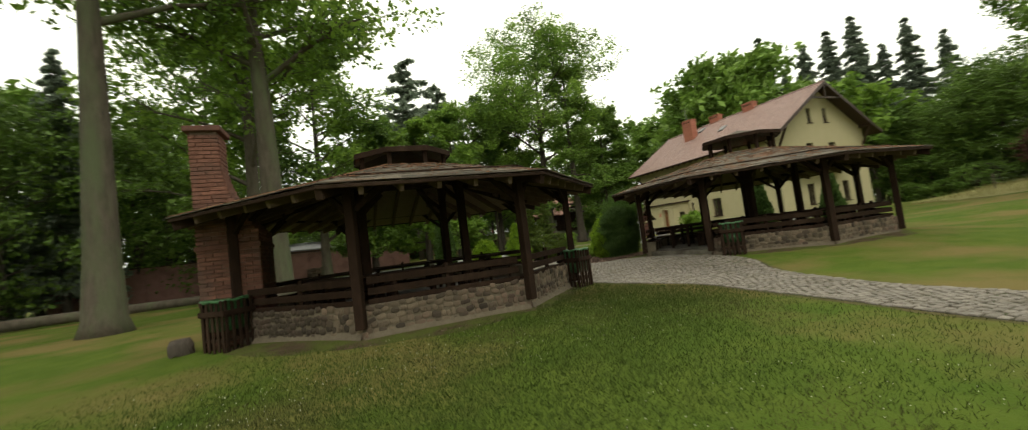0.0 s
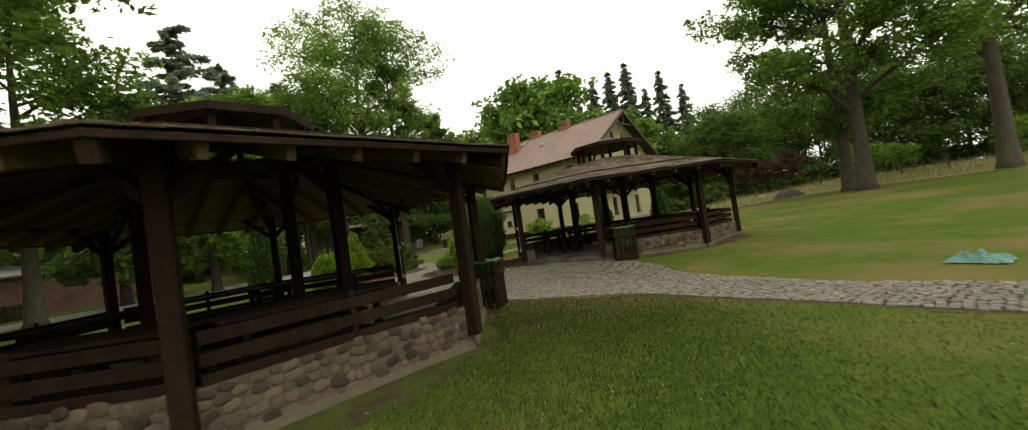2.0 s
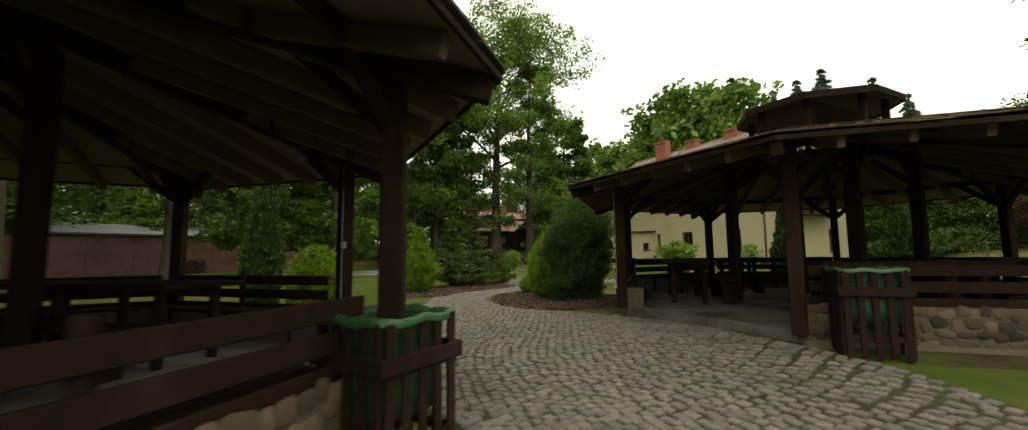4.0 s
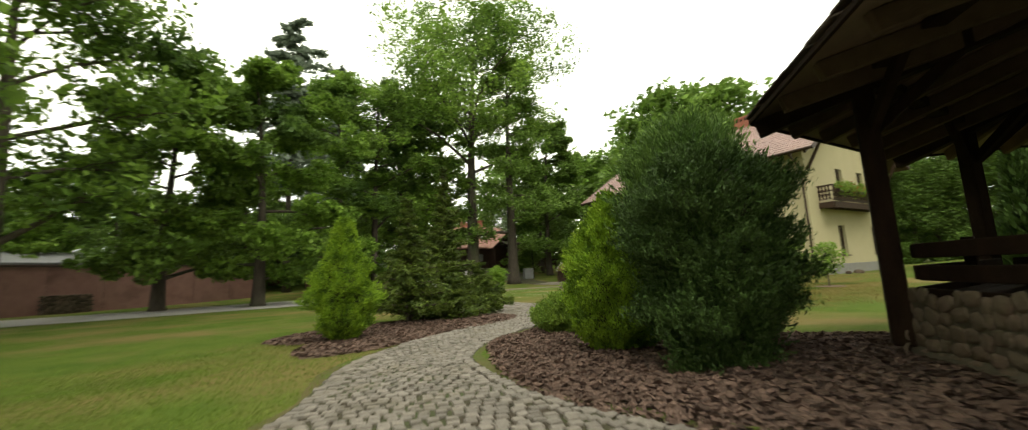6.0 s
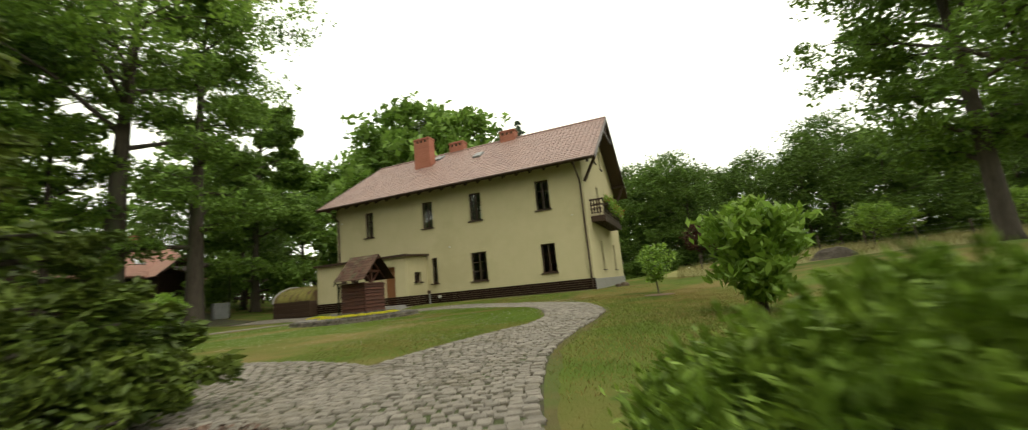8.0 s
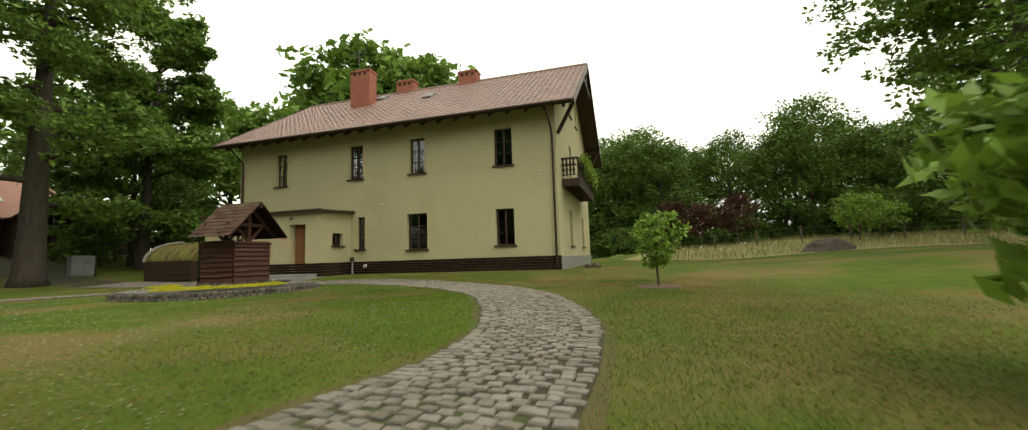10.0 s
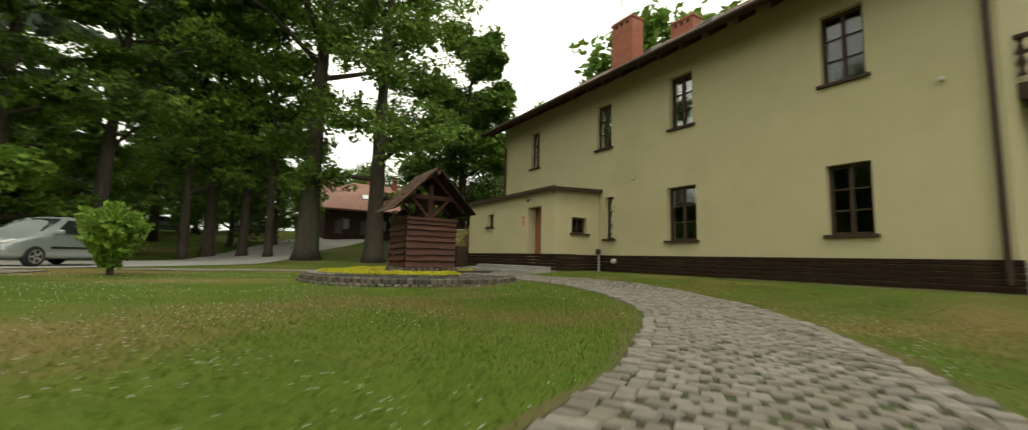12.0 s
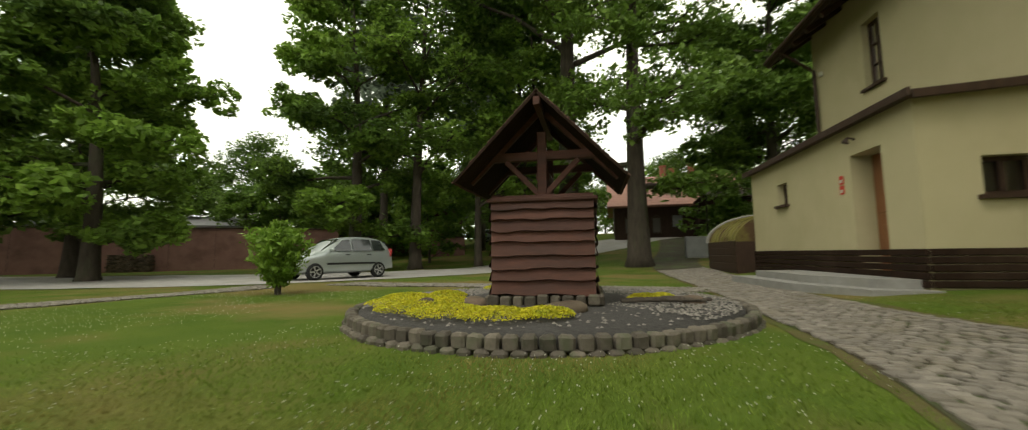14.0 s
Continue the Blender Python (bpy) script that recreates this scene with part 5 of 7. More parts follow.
def shrub(name, label, at, h, r, leaves, leaf, leaf_mat, seed, shape="cone", base=0.08, tall=2.0, jitter=0.5, lumps=0.16, stems=True, category="shrub", squash=1.0, long=2.2, plumes=0, reach=0.25):
    """A dense shrub: short stems, a solid core painted as shaded twigs, and an outer coat of sprays."""
    rr = random.Random(seed)
    t = thing(name, at, label, category)

    def prof(s):
        if shape in OUTLINES:
            for (s0, q0), (s1, q1) in zip(OUTLINES[shape], OUTLINES[shape][1:]):
                if s <= s1:
                    k = (s - s0) / (s1 - s0)
                    return q0 + (q1 - q0) * k * k * (3 - 2 * k) * 0.4 + (q1 - q0) * k * 0.6
            return 0.0
        if shape == "cone":
            return max(0.0, math.sin(math.pi * min(1.0, 0.13 + s * 0.30)) * (1 - s ** 2.2)) * 1.22
        if shape == "flame":
            return (0.78 + 0.22 * math.sin(min(1.0, s / 0.3) * 1.571)) * (1.0 if s < 0.3 else max(0.0, 1 - ((s - 0.3) / 0.7) ** 1.9))
        if shape == "egg":
            return math.sqrt(max(0.0, 1 - ((s - 0.42) / 0.58) ** 2)) if s > 0.42 else 0.72 + 0.28 * math.sin(s / 0.42 * 1.571)
        if shape == "urn":
            return (0.62 + 0.38 * math.sin(min(1.0, s / 0.6) * 1.571)) * (1.0 if s < 0.62 else math.sqrt(max(0.0, 1 - ((s - 0.62) / 0.38) ** 2.2)))
        if shape == "column":
            return (0.75 + 0.25 * math.sin(s * 6)) * (1 - s ** 5) ** 0.8
        if shape == "vase":
            return 0.35 + 0.75 * math.sin(min(1, s * 1.15) * 2.1) if s < 0.9 else 0.35
        return math.sqrt(max(0.0, 1 - (2 * s - 0.75) ** 2 / 1.6)) if s < 0.99 else 0.2

    def bump(a, s):
        c = Vector((math.cos(a) * 1.6, math.sin(a) * 1.6, s * h / r * 1.6))
        return 1 + lumps * 1.6 * noise.noise(c * 1.1 + Vector((seed * 3.7, 0, 0))) + lumps * noise.noise(c * 2.9 + Vector((0, seed * 2.3, 0)))

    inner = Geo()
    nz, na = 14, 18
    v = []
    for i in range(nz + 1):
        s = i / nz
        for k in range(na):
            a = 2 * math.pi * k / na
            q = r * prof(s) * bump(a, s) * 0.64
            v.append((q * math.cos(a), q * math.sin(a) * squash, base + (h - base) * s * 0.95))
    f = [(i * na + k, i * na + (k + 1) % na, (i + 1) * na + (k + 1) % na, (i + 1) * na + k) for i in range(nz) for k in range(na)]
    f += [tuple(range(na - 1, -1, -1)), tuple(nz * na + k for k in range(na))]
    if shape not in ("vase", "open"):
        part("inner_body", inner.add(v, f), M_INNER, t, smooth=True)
    if stems:
        g = Geo()
        for k in range(5):
            a = k * 1.3
            g.tube([(0.05 * math.cos(a), 0.05 * math.sin(a), -0.06), (0.1 * r * math.cos(a), 0.1 * r * math.sin(a), h * 0.2), (0.5 * r * math.cos(a), 0.5 * r * math.sin(a) * squash, h * 0.6)], [0.03, 0.022, 0.008], 5, False)
        part("stem", g, M_DARKBARK, t)
    nr = np.random.default_rng(seed)
    cs, ns = [], []
    for i in range(leaves):
        s = nr.random()
        a = nr.random() * 6.2832
        if nr.random() > 0.25 + 0.75 * prof(s):
            s = nr.random() * 0.8
        depth = 1 - 0.36 * nr.random() ** 1.3 if shape not in ("vase", "open") else math.sqrt(nr.random())
        q = r * prof(s) * bump(a, s) * depth * (1 + 0.03 * nr.normal())
        cs.append((q * math.cos(a), q * math.sin(a) * squash, base + (h - base) * s + 0.02 * nr.normal()))
        ns.append((math.cos(a), math.sin(a), tall * 0.5))
    for i in range(plumes):
        # upright sprays that break the outline
        s, a = nr.random() ** 0.8, nr.random() * 6.2832
        q = r * prof(s) * bump(a, s) * (0.72 + 0.22 * nr.random())
        o = np.array((q * math.cos(a), q * math.sin(a) * squash, base + (h - base) * s * 0.97))
        d = np.array((math.cos(a) * 0.55, math.sin(a) * 0.55, 0.95)) + 0.3 * nr.normal(size=3)
        d *= reach * (0.5 + 0.8 * nr.random()) / np.linalg.norm(d)
        for k in range(26):
            w = nr.random()
            cs.append(tuple(o + d * w + nr.normal(size=3) * reach * 0.13 * (1.1 - w)))
            ns.append(tuple(d / reach * 1.5))
    cs, ns = np.array(cs), np.array(ns)
    tagged(part("foliage", leaf_mesh("foliage", cs, leaf, leaf_mat, seed, ns, up=0.0, long=long, jitter=jitter), leaf_mat, t), kind="stuff")
    return t


def gz_at(x, y, dz=0.0):
    return (x, y, ground_z(x, y) + dz)


shrub("thuja", "yellow-green rounded conical thuja in a mulch bed", gz_at(14.72, 30.9), 2.3, 0.54, 46000, 0.02, M_THUJA, 1, "knob", lumps=0.34, plumes=1100, reach=0.13)
shrub("thuja", "yellow-green egg-shaped thuja beside a dark yew", gz_at(17.42, 26.5), 2.1, 0.62, 76000, 0.018, M_THUJA, 2, "drop", lumps=0.3, plumes=1500, reach=0.13)
shrub("thuja", "bright yellow-green rounded thuja on the lawn", gz_at(11.17, 25.3), 1.5, 0.54, 24000, 0.027, M_THUJA, 3, "egg", plumes=500, reach=0.14)
shrub("yew", "large dark green yew with upright feathery shoots", gz_at(17.1, 24.84), 2.08, 0.66, 90000, 0.0135, M_YEW, 4, "urn", tall=2.4, jitter=0.8, lumps=0.42, long=3.6, base=-0.05, plumes=2600, reach=0.2)
shrub("yew", "feathery green yew with loose upright plumes", gz_at(17.98, 25.62), 2.72, 0.66, 70000, 0.016, M_YEWLIGHT, 14, "urn", tall=3.6, jitter=0.5, lumps=0.42, long=4.2, plumes=2600, reach=0.36)
for jx, jy, jh, jr, jn, js in ((18.05, 34.1, 4.4, 1.25, 40000, 5), (16.6, 33.0, 3.2, 1.2, 34000, 6), (18.85, 33.55, 1.45, 1.15, 30000, 7), (17.6, 32.7, 1.5, 0.9, 22000, 8)):
    jun = conifer("olive-green juniper with layered feathery sprays in mulch", jh, jr, 0.07, 0.06, int(jh * 6), jn, 0.042, M_JUNIPER, M_DARKBARK, js, droop=-0.22, ragged=0.5, taper=1.5)
    jun.name = "juniper"
    jun.location = gz_at(jx, jy)
shrub("bush", "wide low green bush spreading beside the cobbled path", gz_at(18.5, 28.6), 0.65, 0.86, 40000, 0.021, M_BUSH, 8, "round", jitter=0.8, lumps=0.25, long=2.8, plumes=800, reach=0.16)
shrub("bush", "small broad-leaved green shrub on the lawn", gz_at(24.75, 28.37), 1.75, 0.62, 4200, 0.085, M_LEAFLIGHT, 9, "vase", jitter=1.2, base=0.2, lumps=0.5)
shrub("bush", "rounded fresh green shrub on the lawn near the driveway", gz_at(26.0, 45.5), 1.62, 0.5, 3400, 0.07, M_LEAFLIGHT, 10, "vase", jitter=1.2, base=0.22, lumps=0.4)
sap = thing("young_tree", gz_at(32.5, 30.35), "thin young tree with pale green leaves in a soil ring", "tree")
part("stem", Geo().tube([(0, 0, -0.05), (0.01, 0.02, 0.5), (-0.02, 0.0, 1.0), (0.0, 0.02, 1.5)], [0.03, 0.026, 0.02, 0.008], 7), M_BARK, sap)
sg = Geo()
for k in range(12):
    a, z = k * 2.4, 0.55 + k * 0.075
    l = 0.55 * (1 - k / 22)
    sg.tube([(0, 0, z), (math.cos(a) * l * 0.5, math.sin(a) * l * 0.5, z + 0.1), (math.cos(a) * l, math.sin(a) * l, z + 0.16)], [0.012, 0.008, 0.004], 5, False)
part("twig", sg, M_BARK, sap)
sc = []
for k in range(1500):
    a, s = R.random() * 6.283, math.sqrt(R.random())
    zz = 0.62 + 0.24 * int(R.random() * 4.99) + R.gauss(0, 0.05)
    wide = (0.27 + 0.33 * min(1.0, max(0.0, (zz - 0.6) / 0.7))) * (1 + 0.3 * math.sin(3 * a + 5 * zz)) * (1.0 if zz < 1.5 else 0.7)
    sc.append((wide * s * math.cos(a), wide * s * math.sin(a), zz + 0.12 * s * math.sin(2 * a)))
tagged(part("foliage", leaf_mesh("foliage", np.array(sc), 0.07, M_LEAFLIGHT, 12, up=0.0), M_LEAFLIGHT, sap), kind="stuff")
part("soil_ring", Geo().lathe([(0.55, -0.02), (0.5, 0.03), (0.1, 0.04)], 20), M_MULCH, sap)
for i, (x, y) in enumerate(((24.6, 23.9), (25.6, 21.4))):
    shrub("columnar_conifer", "slim dark green columnar conifer on the lawn", gz_at(x, y), 3.2, 0.42, 6000, 0.07, M_YEW, 20 + i, "column", tall=3.0)
shrub("columnar_conifer", "slim dark green columnar conifer beside the driveway", gz_at(10.1, 27.6), 4.2, 0.44, 9000, 0.06, M_YEW, 23, "column", tall=3.0)

# park trees near the walk
NEAR_TREES = [
    # x, y, height, crown radius, trunk radius, first limb, leaves, leaf size, leaf material, bark
    (-1.4, 27.7, 26, 6.5, 0.56, 0.47, 12000, 0.24, M_LEAF, M_BARK, 101),
    (3.3, 30.9, 27, 6.5, 0.55, 0.42, 12000, 0.24, M_LEAF, M_BARK, 102),
    (1.6, 36.5, 24, 6.5, 0.45, 0.25, 14000, 0.26, M_LEAF, M_BARK, 103),
    (35.2, 59.0, 26, 4.4, 0.56, 0.18, 24000, 0.22, M_LEAFDARK, M_BARKMID, 104),
    (31.7, 60.8, 31, 9.4, 0.65, 0.42, 34000, 0.245, M_LEAF, M_BARKMID, 105),
    (22.2, 61.5, 22, 4.0, 0.38, 0.3, 9500, 0.22, M_LEAF, M_BARKMID, 106),
    (28.4, 65.0, 22, 3.6, 0.28, 0.2, 12000, 0.24, M_LEAF, M_BARKMID, 122),
    (29.8, 63.4, 21, 3.4, 0.24, 0.22, 11000, 0.24, M_LEAF, M_BARKMID, 123),
    (25.4, 64.4, 21, 3.4, 0.26, 0.22, 10000, 0.24, M_LEAF, M_BARKMID, 124),
    (26.5, 66.0, 24, 4.0, 0.36, 0.22, 13000, 0.24, M_LEAF, M_BARKMID, 108),
    (40.5, 14.5, 25, 6.0, 0.47, 0.17, 46000, 0.2, M_LEAFDARK, M_DARKBARK, 109),
    (43.2, 15.6, 22, 5.0, 0.42, 0.2, 22000, 0.22, M_LEAFDARK, M_DARKBARK, 110),
    (49.0, 7.6, 24, 6.0, 0.55, 0.36, 11000, 0.26, M_LEAF, M_BARK, 111),
    (52.5, 4.6, 24, 6.0, 0.50, 0.36, 10000, 0.28, M_LEAF, M_BARK, 112),
    (43.8, 64.8, 21, 4.5, 0.40, 0.10, 62000, 0.24, M_LEAFDARK, M_BARKMID, 118),
    (13.3, 50.5, 15, 3.5, 0.34, 0.12, 38000, 0.22, M_LEAF, M_BARKMID, 114),
    (8.5, 53.0, 15, 4.6, 0.35, 0.14, 30000, 0.26, M_LEAFDARK, M_BARKMID, 119),
    (18.9, 60.2, 19.5, 4.4, 0.42, 0.11, 44000, 0.22, M_LEAF, M_BARKMID, 120),
    (4.5, 46.0, 20, 6.0, 0.40, 0.18, 16000, 0.26, M_LEAF, M_BARK, 115),
    (-3.0, 47.0, 22, 6.0, 0.40, 0.18, 14000, 0.26, M_LEAFDARK, M_BARK, 116),
]
for x, y, h, cr, tr, first, nlv, lf, lm, bk, sd in NEAR_TREES:
    nlv, lf = int(nlv * 1.3), lf * 0.84
    kind = {M_LEAF: "tall park tree with a grey trunk and green crown", M_LEAFDARK: "tall park tree with a dense dark green crown"}[lm]
    t = broadleaf(kind, h, cr, tr, first, nlv, lf, lm, bk, sd, hang={114: 0.5, 119: 0.6, 120: 0.5, 118: 0.75, 104: 0.5}.get(sd, 0.0))
    t.location = gz_at(x, y)

# woods all round, from a few kinds
kinds = [broadleaf("deciduous tree at the edge of the woods", 17, 5.5, 0.35, 0.12, 4600, 0.46, M_LEAF, M_DARKBARK, 201, clump=1.35, twigs=3, sides=7),
         broadleaf("deciduous tree at the edge of the woods", 19, 6.0, 0.35, 0.10, 4800, 0.46, M_LEAFDARK, M_DARKBARK, 202, clump=1.35, twigs=3, sides=7),
         broadleaf("bushy young tree at the edge of the woods", 10, 4.2, 0.18, 0.05, 3600, 0.40, M_LEAF, M_DARKBARK, 203, clump=1.4, twigs=3, sides=7)]
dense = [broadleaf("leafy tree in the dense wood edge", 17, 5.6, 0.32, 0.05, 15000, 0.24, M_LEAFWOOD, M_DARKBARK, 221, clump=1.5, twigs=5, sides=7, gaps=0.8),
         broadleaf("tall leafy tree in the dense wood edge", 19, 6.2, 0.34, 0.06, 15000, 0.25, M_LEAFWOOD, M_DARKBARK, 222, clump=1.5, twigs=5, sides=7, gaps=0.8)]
firs = [conifer("spruce standing over the woods, needles paled grey-green to paint in haze", 24, 4.6, 0.3, 0.10, 30, 26000, 0.24, M_HAZENEEDLE, M_DARKBARK, 211, droop=0.3, ragged=0.5, taper=0.85),
        conifer("dark pine with bare lower trunk", 25, 5.4, 0.3, 0.4, 13, 8000, 0.34, M_HAZENEEDLE, M_DARKBARK, 212, droop=-0.12, ragged=0.8, taper=0.4)]
rw = random.Random(5)
spots = []
for i in range(46):
    # an arc of woods east and south-east of the house
    s = i / 45
    x = 90 - 14 * math.sin(3.1 * s) + rw.uniform(-4, 4)
    y = -34 + 118 * s + rw.uniform(-2, 2)
    spots.append((x - 4, y, rw.choice((3, 4)), rw.uniform(0.64, 0.8) * (0.93 if 0 < y < 46 else 1.0)))
    if i % 3 == 0:
        spots.append((x + 9, y + 1, rw.choice((0, 1)), rw.uniform(0.7, 0.85)))
for i in range(12):
    # taller trees behind the house
    s = i / 11
    spots.append((66 + rw.uniform(-4, 4) + 8 * s, 56 + 30 * s + rw.uniform(-3, 3), rw.choice((0, 1)), rw.uniform(1.2, 1.5)))
for i in range(20):
    # west edge of the park
    s = i / 19
    spots.append((-24 + rw.uniform(-6, 6), -5 + 66 * s, rw.choice((0, 1, 2)), rw.uniform(0.9, 1.2)))
for i in range(24):
    # low growth far behind the driveway
    s = i / 23
    spots.append((-26 + 110 * s + rw.uniform(-2, 2), 104 + rw.uniform(-5, 5), 2, rw.uniform(0.75, 1.25)))
for x, y, k, s in ((-9, 57, 1, 0.95), (-1, 68, 0, 0.45), (6, 66, 1, 0.36), (-14, 66, 0, 1.0), (9, 74, 2, 0.9), (16, 80, 2, 1.0), (24, 88, 0, 0.9), (55, 92, 1, 1.2), (-10, 64, 2, 0.8), (-5, 72, 2, 0.9), (1, 76, 2, 0.8), (6, 80, 2, 0.9), (12, 72, 2, 0.7), (18, 82, 2, 0.8), (7.5, 68, 2, 0.7), (16, 76, 2, 0.6), (12, 73, 3, 0.85), (-10, 66, 4, 0.9), (45.0, 68.0, 4, 0.8),
                   (-14, 46, 4, 0.8), (-10, 53, 3, 0.85), (-18, 37, 4, 0.8), (-17, 55, 3, 0.9), (-24, 47, 4, 0.9), (-22, 30, 3, 0.9),
                   (13, 88, 3, 0.5), (19, 91, 4, 0.5), (25, 86, 3, 0.5), (30, 90, 4, 0.5), (36, 94, 3, 0.5), (43, 92, 3, 0.6), (49, 88, 4, 0.6), (3, 70, 3, 0.7), (24, 77, 1, 0.68), (27.5, 73, 4, 0.66), (30.5, 71.5, 1, 0.6), (20.5, 68, 2, 0.6), (56, 79, 3, 0.7)):
    spots.append((x, y, k, s))
for i in range(12):
    s = i / 11
    spots.append((18 + 72 * s, -32 + rw.uniform(-6, 6), rw.choice((0, 1)), rw.uniform(0.8, 1.05)))
for x, y, k, s in spots:
    ob = copy_thing((kinds + dense)[k], Matrix.Identity(4))
    ob.matrix_basis = Matrix.LocRotScale(gz_at(x, y), Euler((0, 0, rw.uniform(0, 6.28))), (s * rw.uniform(0.9, 1.1), s * rw.uniform(0.9, 1.1), s))
for x, y, k, s in ((92.4, 71.9, 0, 1.6), (96.4, 65.7, 0, 1.42), (98.6, 62.2, 0, 1.47), (100.2, 58.5, 0, 1.52), (103.2, 51.8, 0, 1.36), (94.6, 68.8, 0, 1.25), (101.5, 55.0, 0, 1.22), (104.5, 47.5, 0, 1.18), (89, 75, 0, 1.25), (15.6, 70, 1, 1.15), (22, 78, 1, 1.1), (-12, 48, 0, 0.8), (-16, 40, 0, 0.8)):
    ob = copy_thing(firs[k], Matrix.Identity(4))
    ob.matrix_basis = Matrix.LocRotScale(gz_at(x, y), Euler((0, 0, rw.uniform(0, 6.28))), (s, s, s))
for ob, x, y in ((kinds[0], 72, 44), (kinds[1], 74, 52), (kinds[2], -18, 58), (dense[0], 84, 36), (dense[1], 88, 30), (firs[0], 90, 74), (firs[1], 19, 90)):
    ob.location = gz_at(x, y)
# small trees and shrubs before the woods
for x, y, h, r, lm, sd, lb in ((63.0, 25.1, 4.2, 1.3, M_REDLEAF, 401, "small purple-leaved tree at the edge of the meadow"), (62.5, 22.4, 4.5, 1.45, M_REDLEAF, 402, "small purple-leaved tree at the edge of the meadow"),
                               (66.0, 27.5, 4.8, 1.6, M_REDLEAF, 403, "small purple-leaved tree at the edge of the meadow"), (58.2, 15.4, 3.3, 1.5, M_LEAFLIGHT, 404, "low pale green bushy tree in the meadow"),
                               (60.5, 13.0, 2.8, 1.2, M_LEAFLIGHT, 405, "low pale green bushy tree in the meadow"), (61.5, 5.0, 3.2, 1.4, M_LEAFLIGHT, 406, "low pale green bushy tree in the meadow")):
    t = broadleaf(lb, h, r, 0.06, 0.3, 3200, 0.13, lm, M_DARKBARK, sd, twigs=5, sides=7, clump=1.6, gaps=1.0)
    t.location = gz_at(x, y)
for i in range(20):
    s = i / 19
    x, y = 70 + 3 * math.sin(5 * s) + rw.uniform(-1, 1), -18 + 56 * s
    hh = rw.uniform(1.6, 3.0)
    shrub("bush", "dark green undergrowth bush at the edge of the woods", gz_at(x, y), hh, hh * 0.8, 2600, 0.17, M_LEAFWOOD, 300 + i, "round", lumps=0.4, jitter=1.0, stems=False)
# tall meadow grass
rg = np.random.default_rng(44)
v, f = [], []
for i in range(15000):
    x, y = rg.uniform(48.6, 64), rg.uniform(-14, 30)
    if x < 49.2 + 1.2 * noise.noise((y * 0.2, 0, 2)):
        continue
    z, h, b = ground_z(x, y) - 0.02, rg.uniform(0.25, 0.6), rg.random() * 6.283
    w, lx, ly = rg.uniform(0.008, 0.02), rg.normal() * 0.1, rg.normal() * 0.1
    k = len(v)
    v += [(x - w * math.cos(b), y - w * math.sin(b), z), (x + w * math.cos(b), y + w * math.sin(b), z), (x + lx, y + ly, z + h)]
    f.append((k, k + 1, k + 2))
tagged(part("tall_grass", Geo().add(v, f), M_MEADOW, label="tall pale dry grass standing in the meadow"), category="grass", kind="stuff")

# ---- brick grill with chimney at the gazebo ----
def brick_courses(x0, x1, y0, y1, z0, z1, taper=None):
    """Places of bricks on the faces of a block that may taper with height."""
    out = []
    bh, bl, bd = 0.076, 0.25, 0.12
    rows = int((z1 - z0) / bh)
    for r in range(rows):
        z = z0 + (r + 0.5) * bh
        a, b, c, d = (x0, x1, y0, y1) if taper is None else taper(z)
        for side in range(4):
            p, q = (((a, c), (b, c)), ((b, c), (b, d)), ((b, d), (a, d)), ((a, d), (a, c)))[side]
            L = math.hypot(q[0] - p[0], q[1] - p[1])
            ang = math.atan2(q[1] - p[1], q[0] - p[0])
            n = max(1, round(L / bl))
            w = L / n
            for i in range(n + (r % 2)):
                u0 = max(0, (i - 0.5 * (r % 2)) * w)
                u1 = min(L, (i + 1 - 0.5 * (r % 2)) * w)
                if u1 - u0 < 0.03:
                    continue
                u = (u0 + u1) / 2
                pos = Vector((p[0] + math.cos(ang) * u, p[1] + math.sin(ang) * u, z)) + Vector((-math.sin(ang), math.cos(ang), 0)) * 0.04
                pos += Vector((R.uniform(-1, 1), R.uniform(-1, 1), 0)) * 0.002
                out.append((0, Matrix.Translation(pos) @ pose(0, 0, 0, 0, 0, math.degrees(ang)) @ Matrix.Diagonal(((u1 - u0 - 0.010) / 0.24, 1, 1, 1))))
    return out


grill = thing("brick_grill", (3.76, 18.72, 0), "tall red brick outdoor grill with a stepped chimney beside the gazebo", "grill")


def chim_taper(z):
    t = 1 - min(max((3.32 - z) / 1.35, 0.0), 1.0) ** 1.9
    return (0.0, 0.98 - 0.52 * t, 0.0, 1.5 - 0.95 * t)


core = Geo()
zs = [-0.15, 1.95, 2.1, 2.25, 2.4, 2.55, 2.7, 2.9, 3.1, 3.35, 3.9]
cv = []
for z in zs:
    a, b, c, d = chim_taper(z)
    cv += [(a + 0.02, c + 0.02, z), (b - 0.02, c + 0.02, z), (b - 0.02, d - 0.02, z), (a + 0.02, d - 0.02, z)]
core.add(cv, [(i * 4 + k, i * 4 + (k + 1) % 4, (i + 1) * 4 + (k + 1) % 4, (i + 1) * 4 + k) for i in range(len(zs) - 1) for k in range(4)] + [(len(zs) * 4 - 4, len(zs) * 4 - 3, len(zs) * 4 - 2, len(zs) * 4 - 1)])
part("core", core, M_BRICKJOINT, grill, "mortar body of the grill")
bv, bf = box_data((0.24, 0.10, 0.065), 0.004)
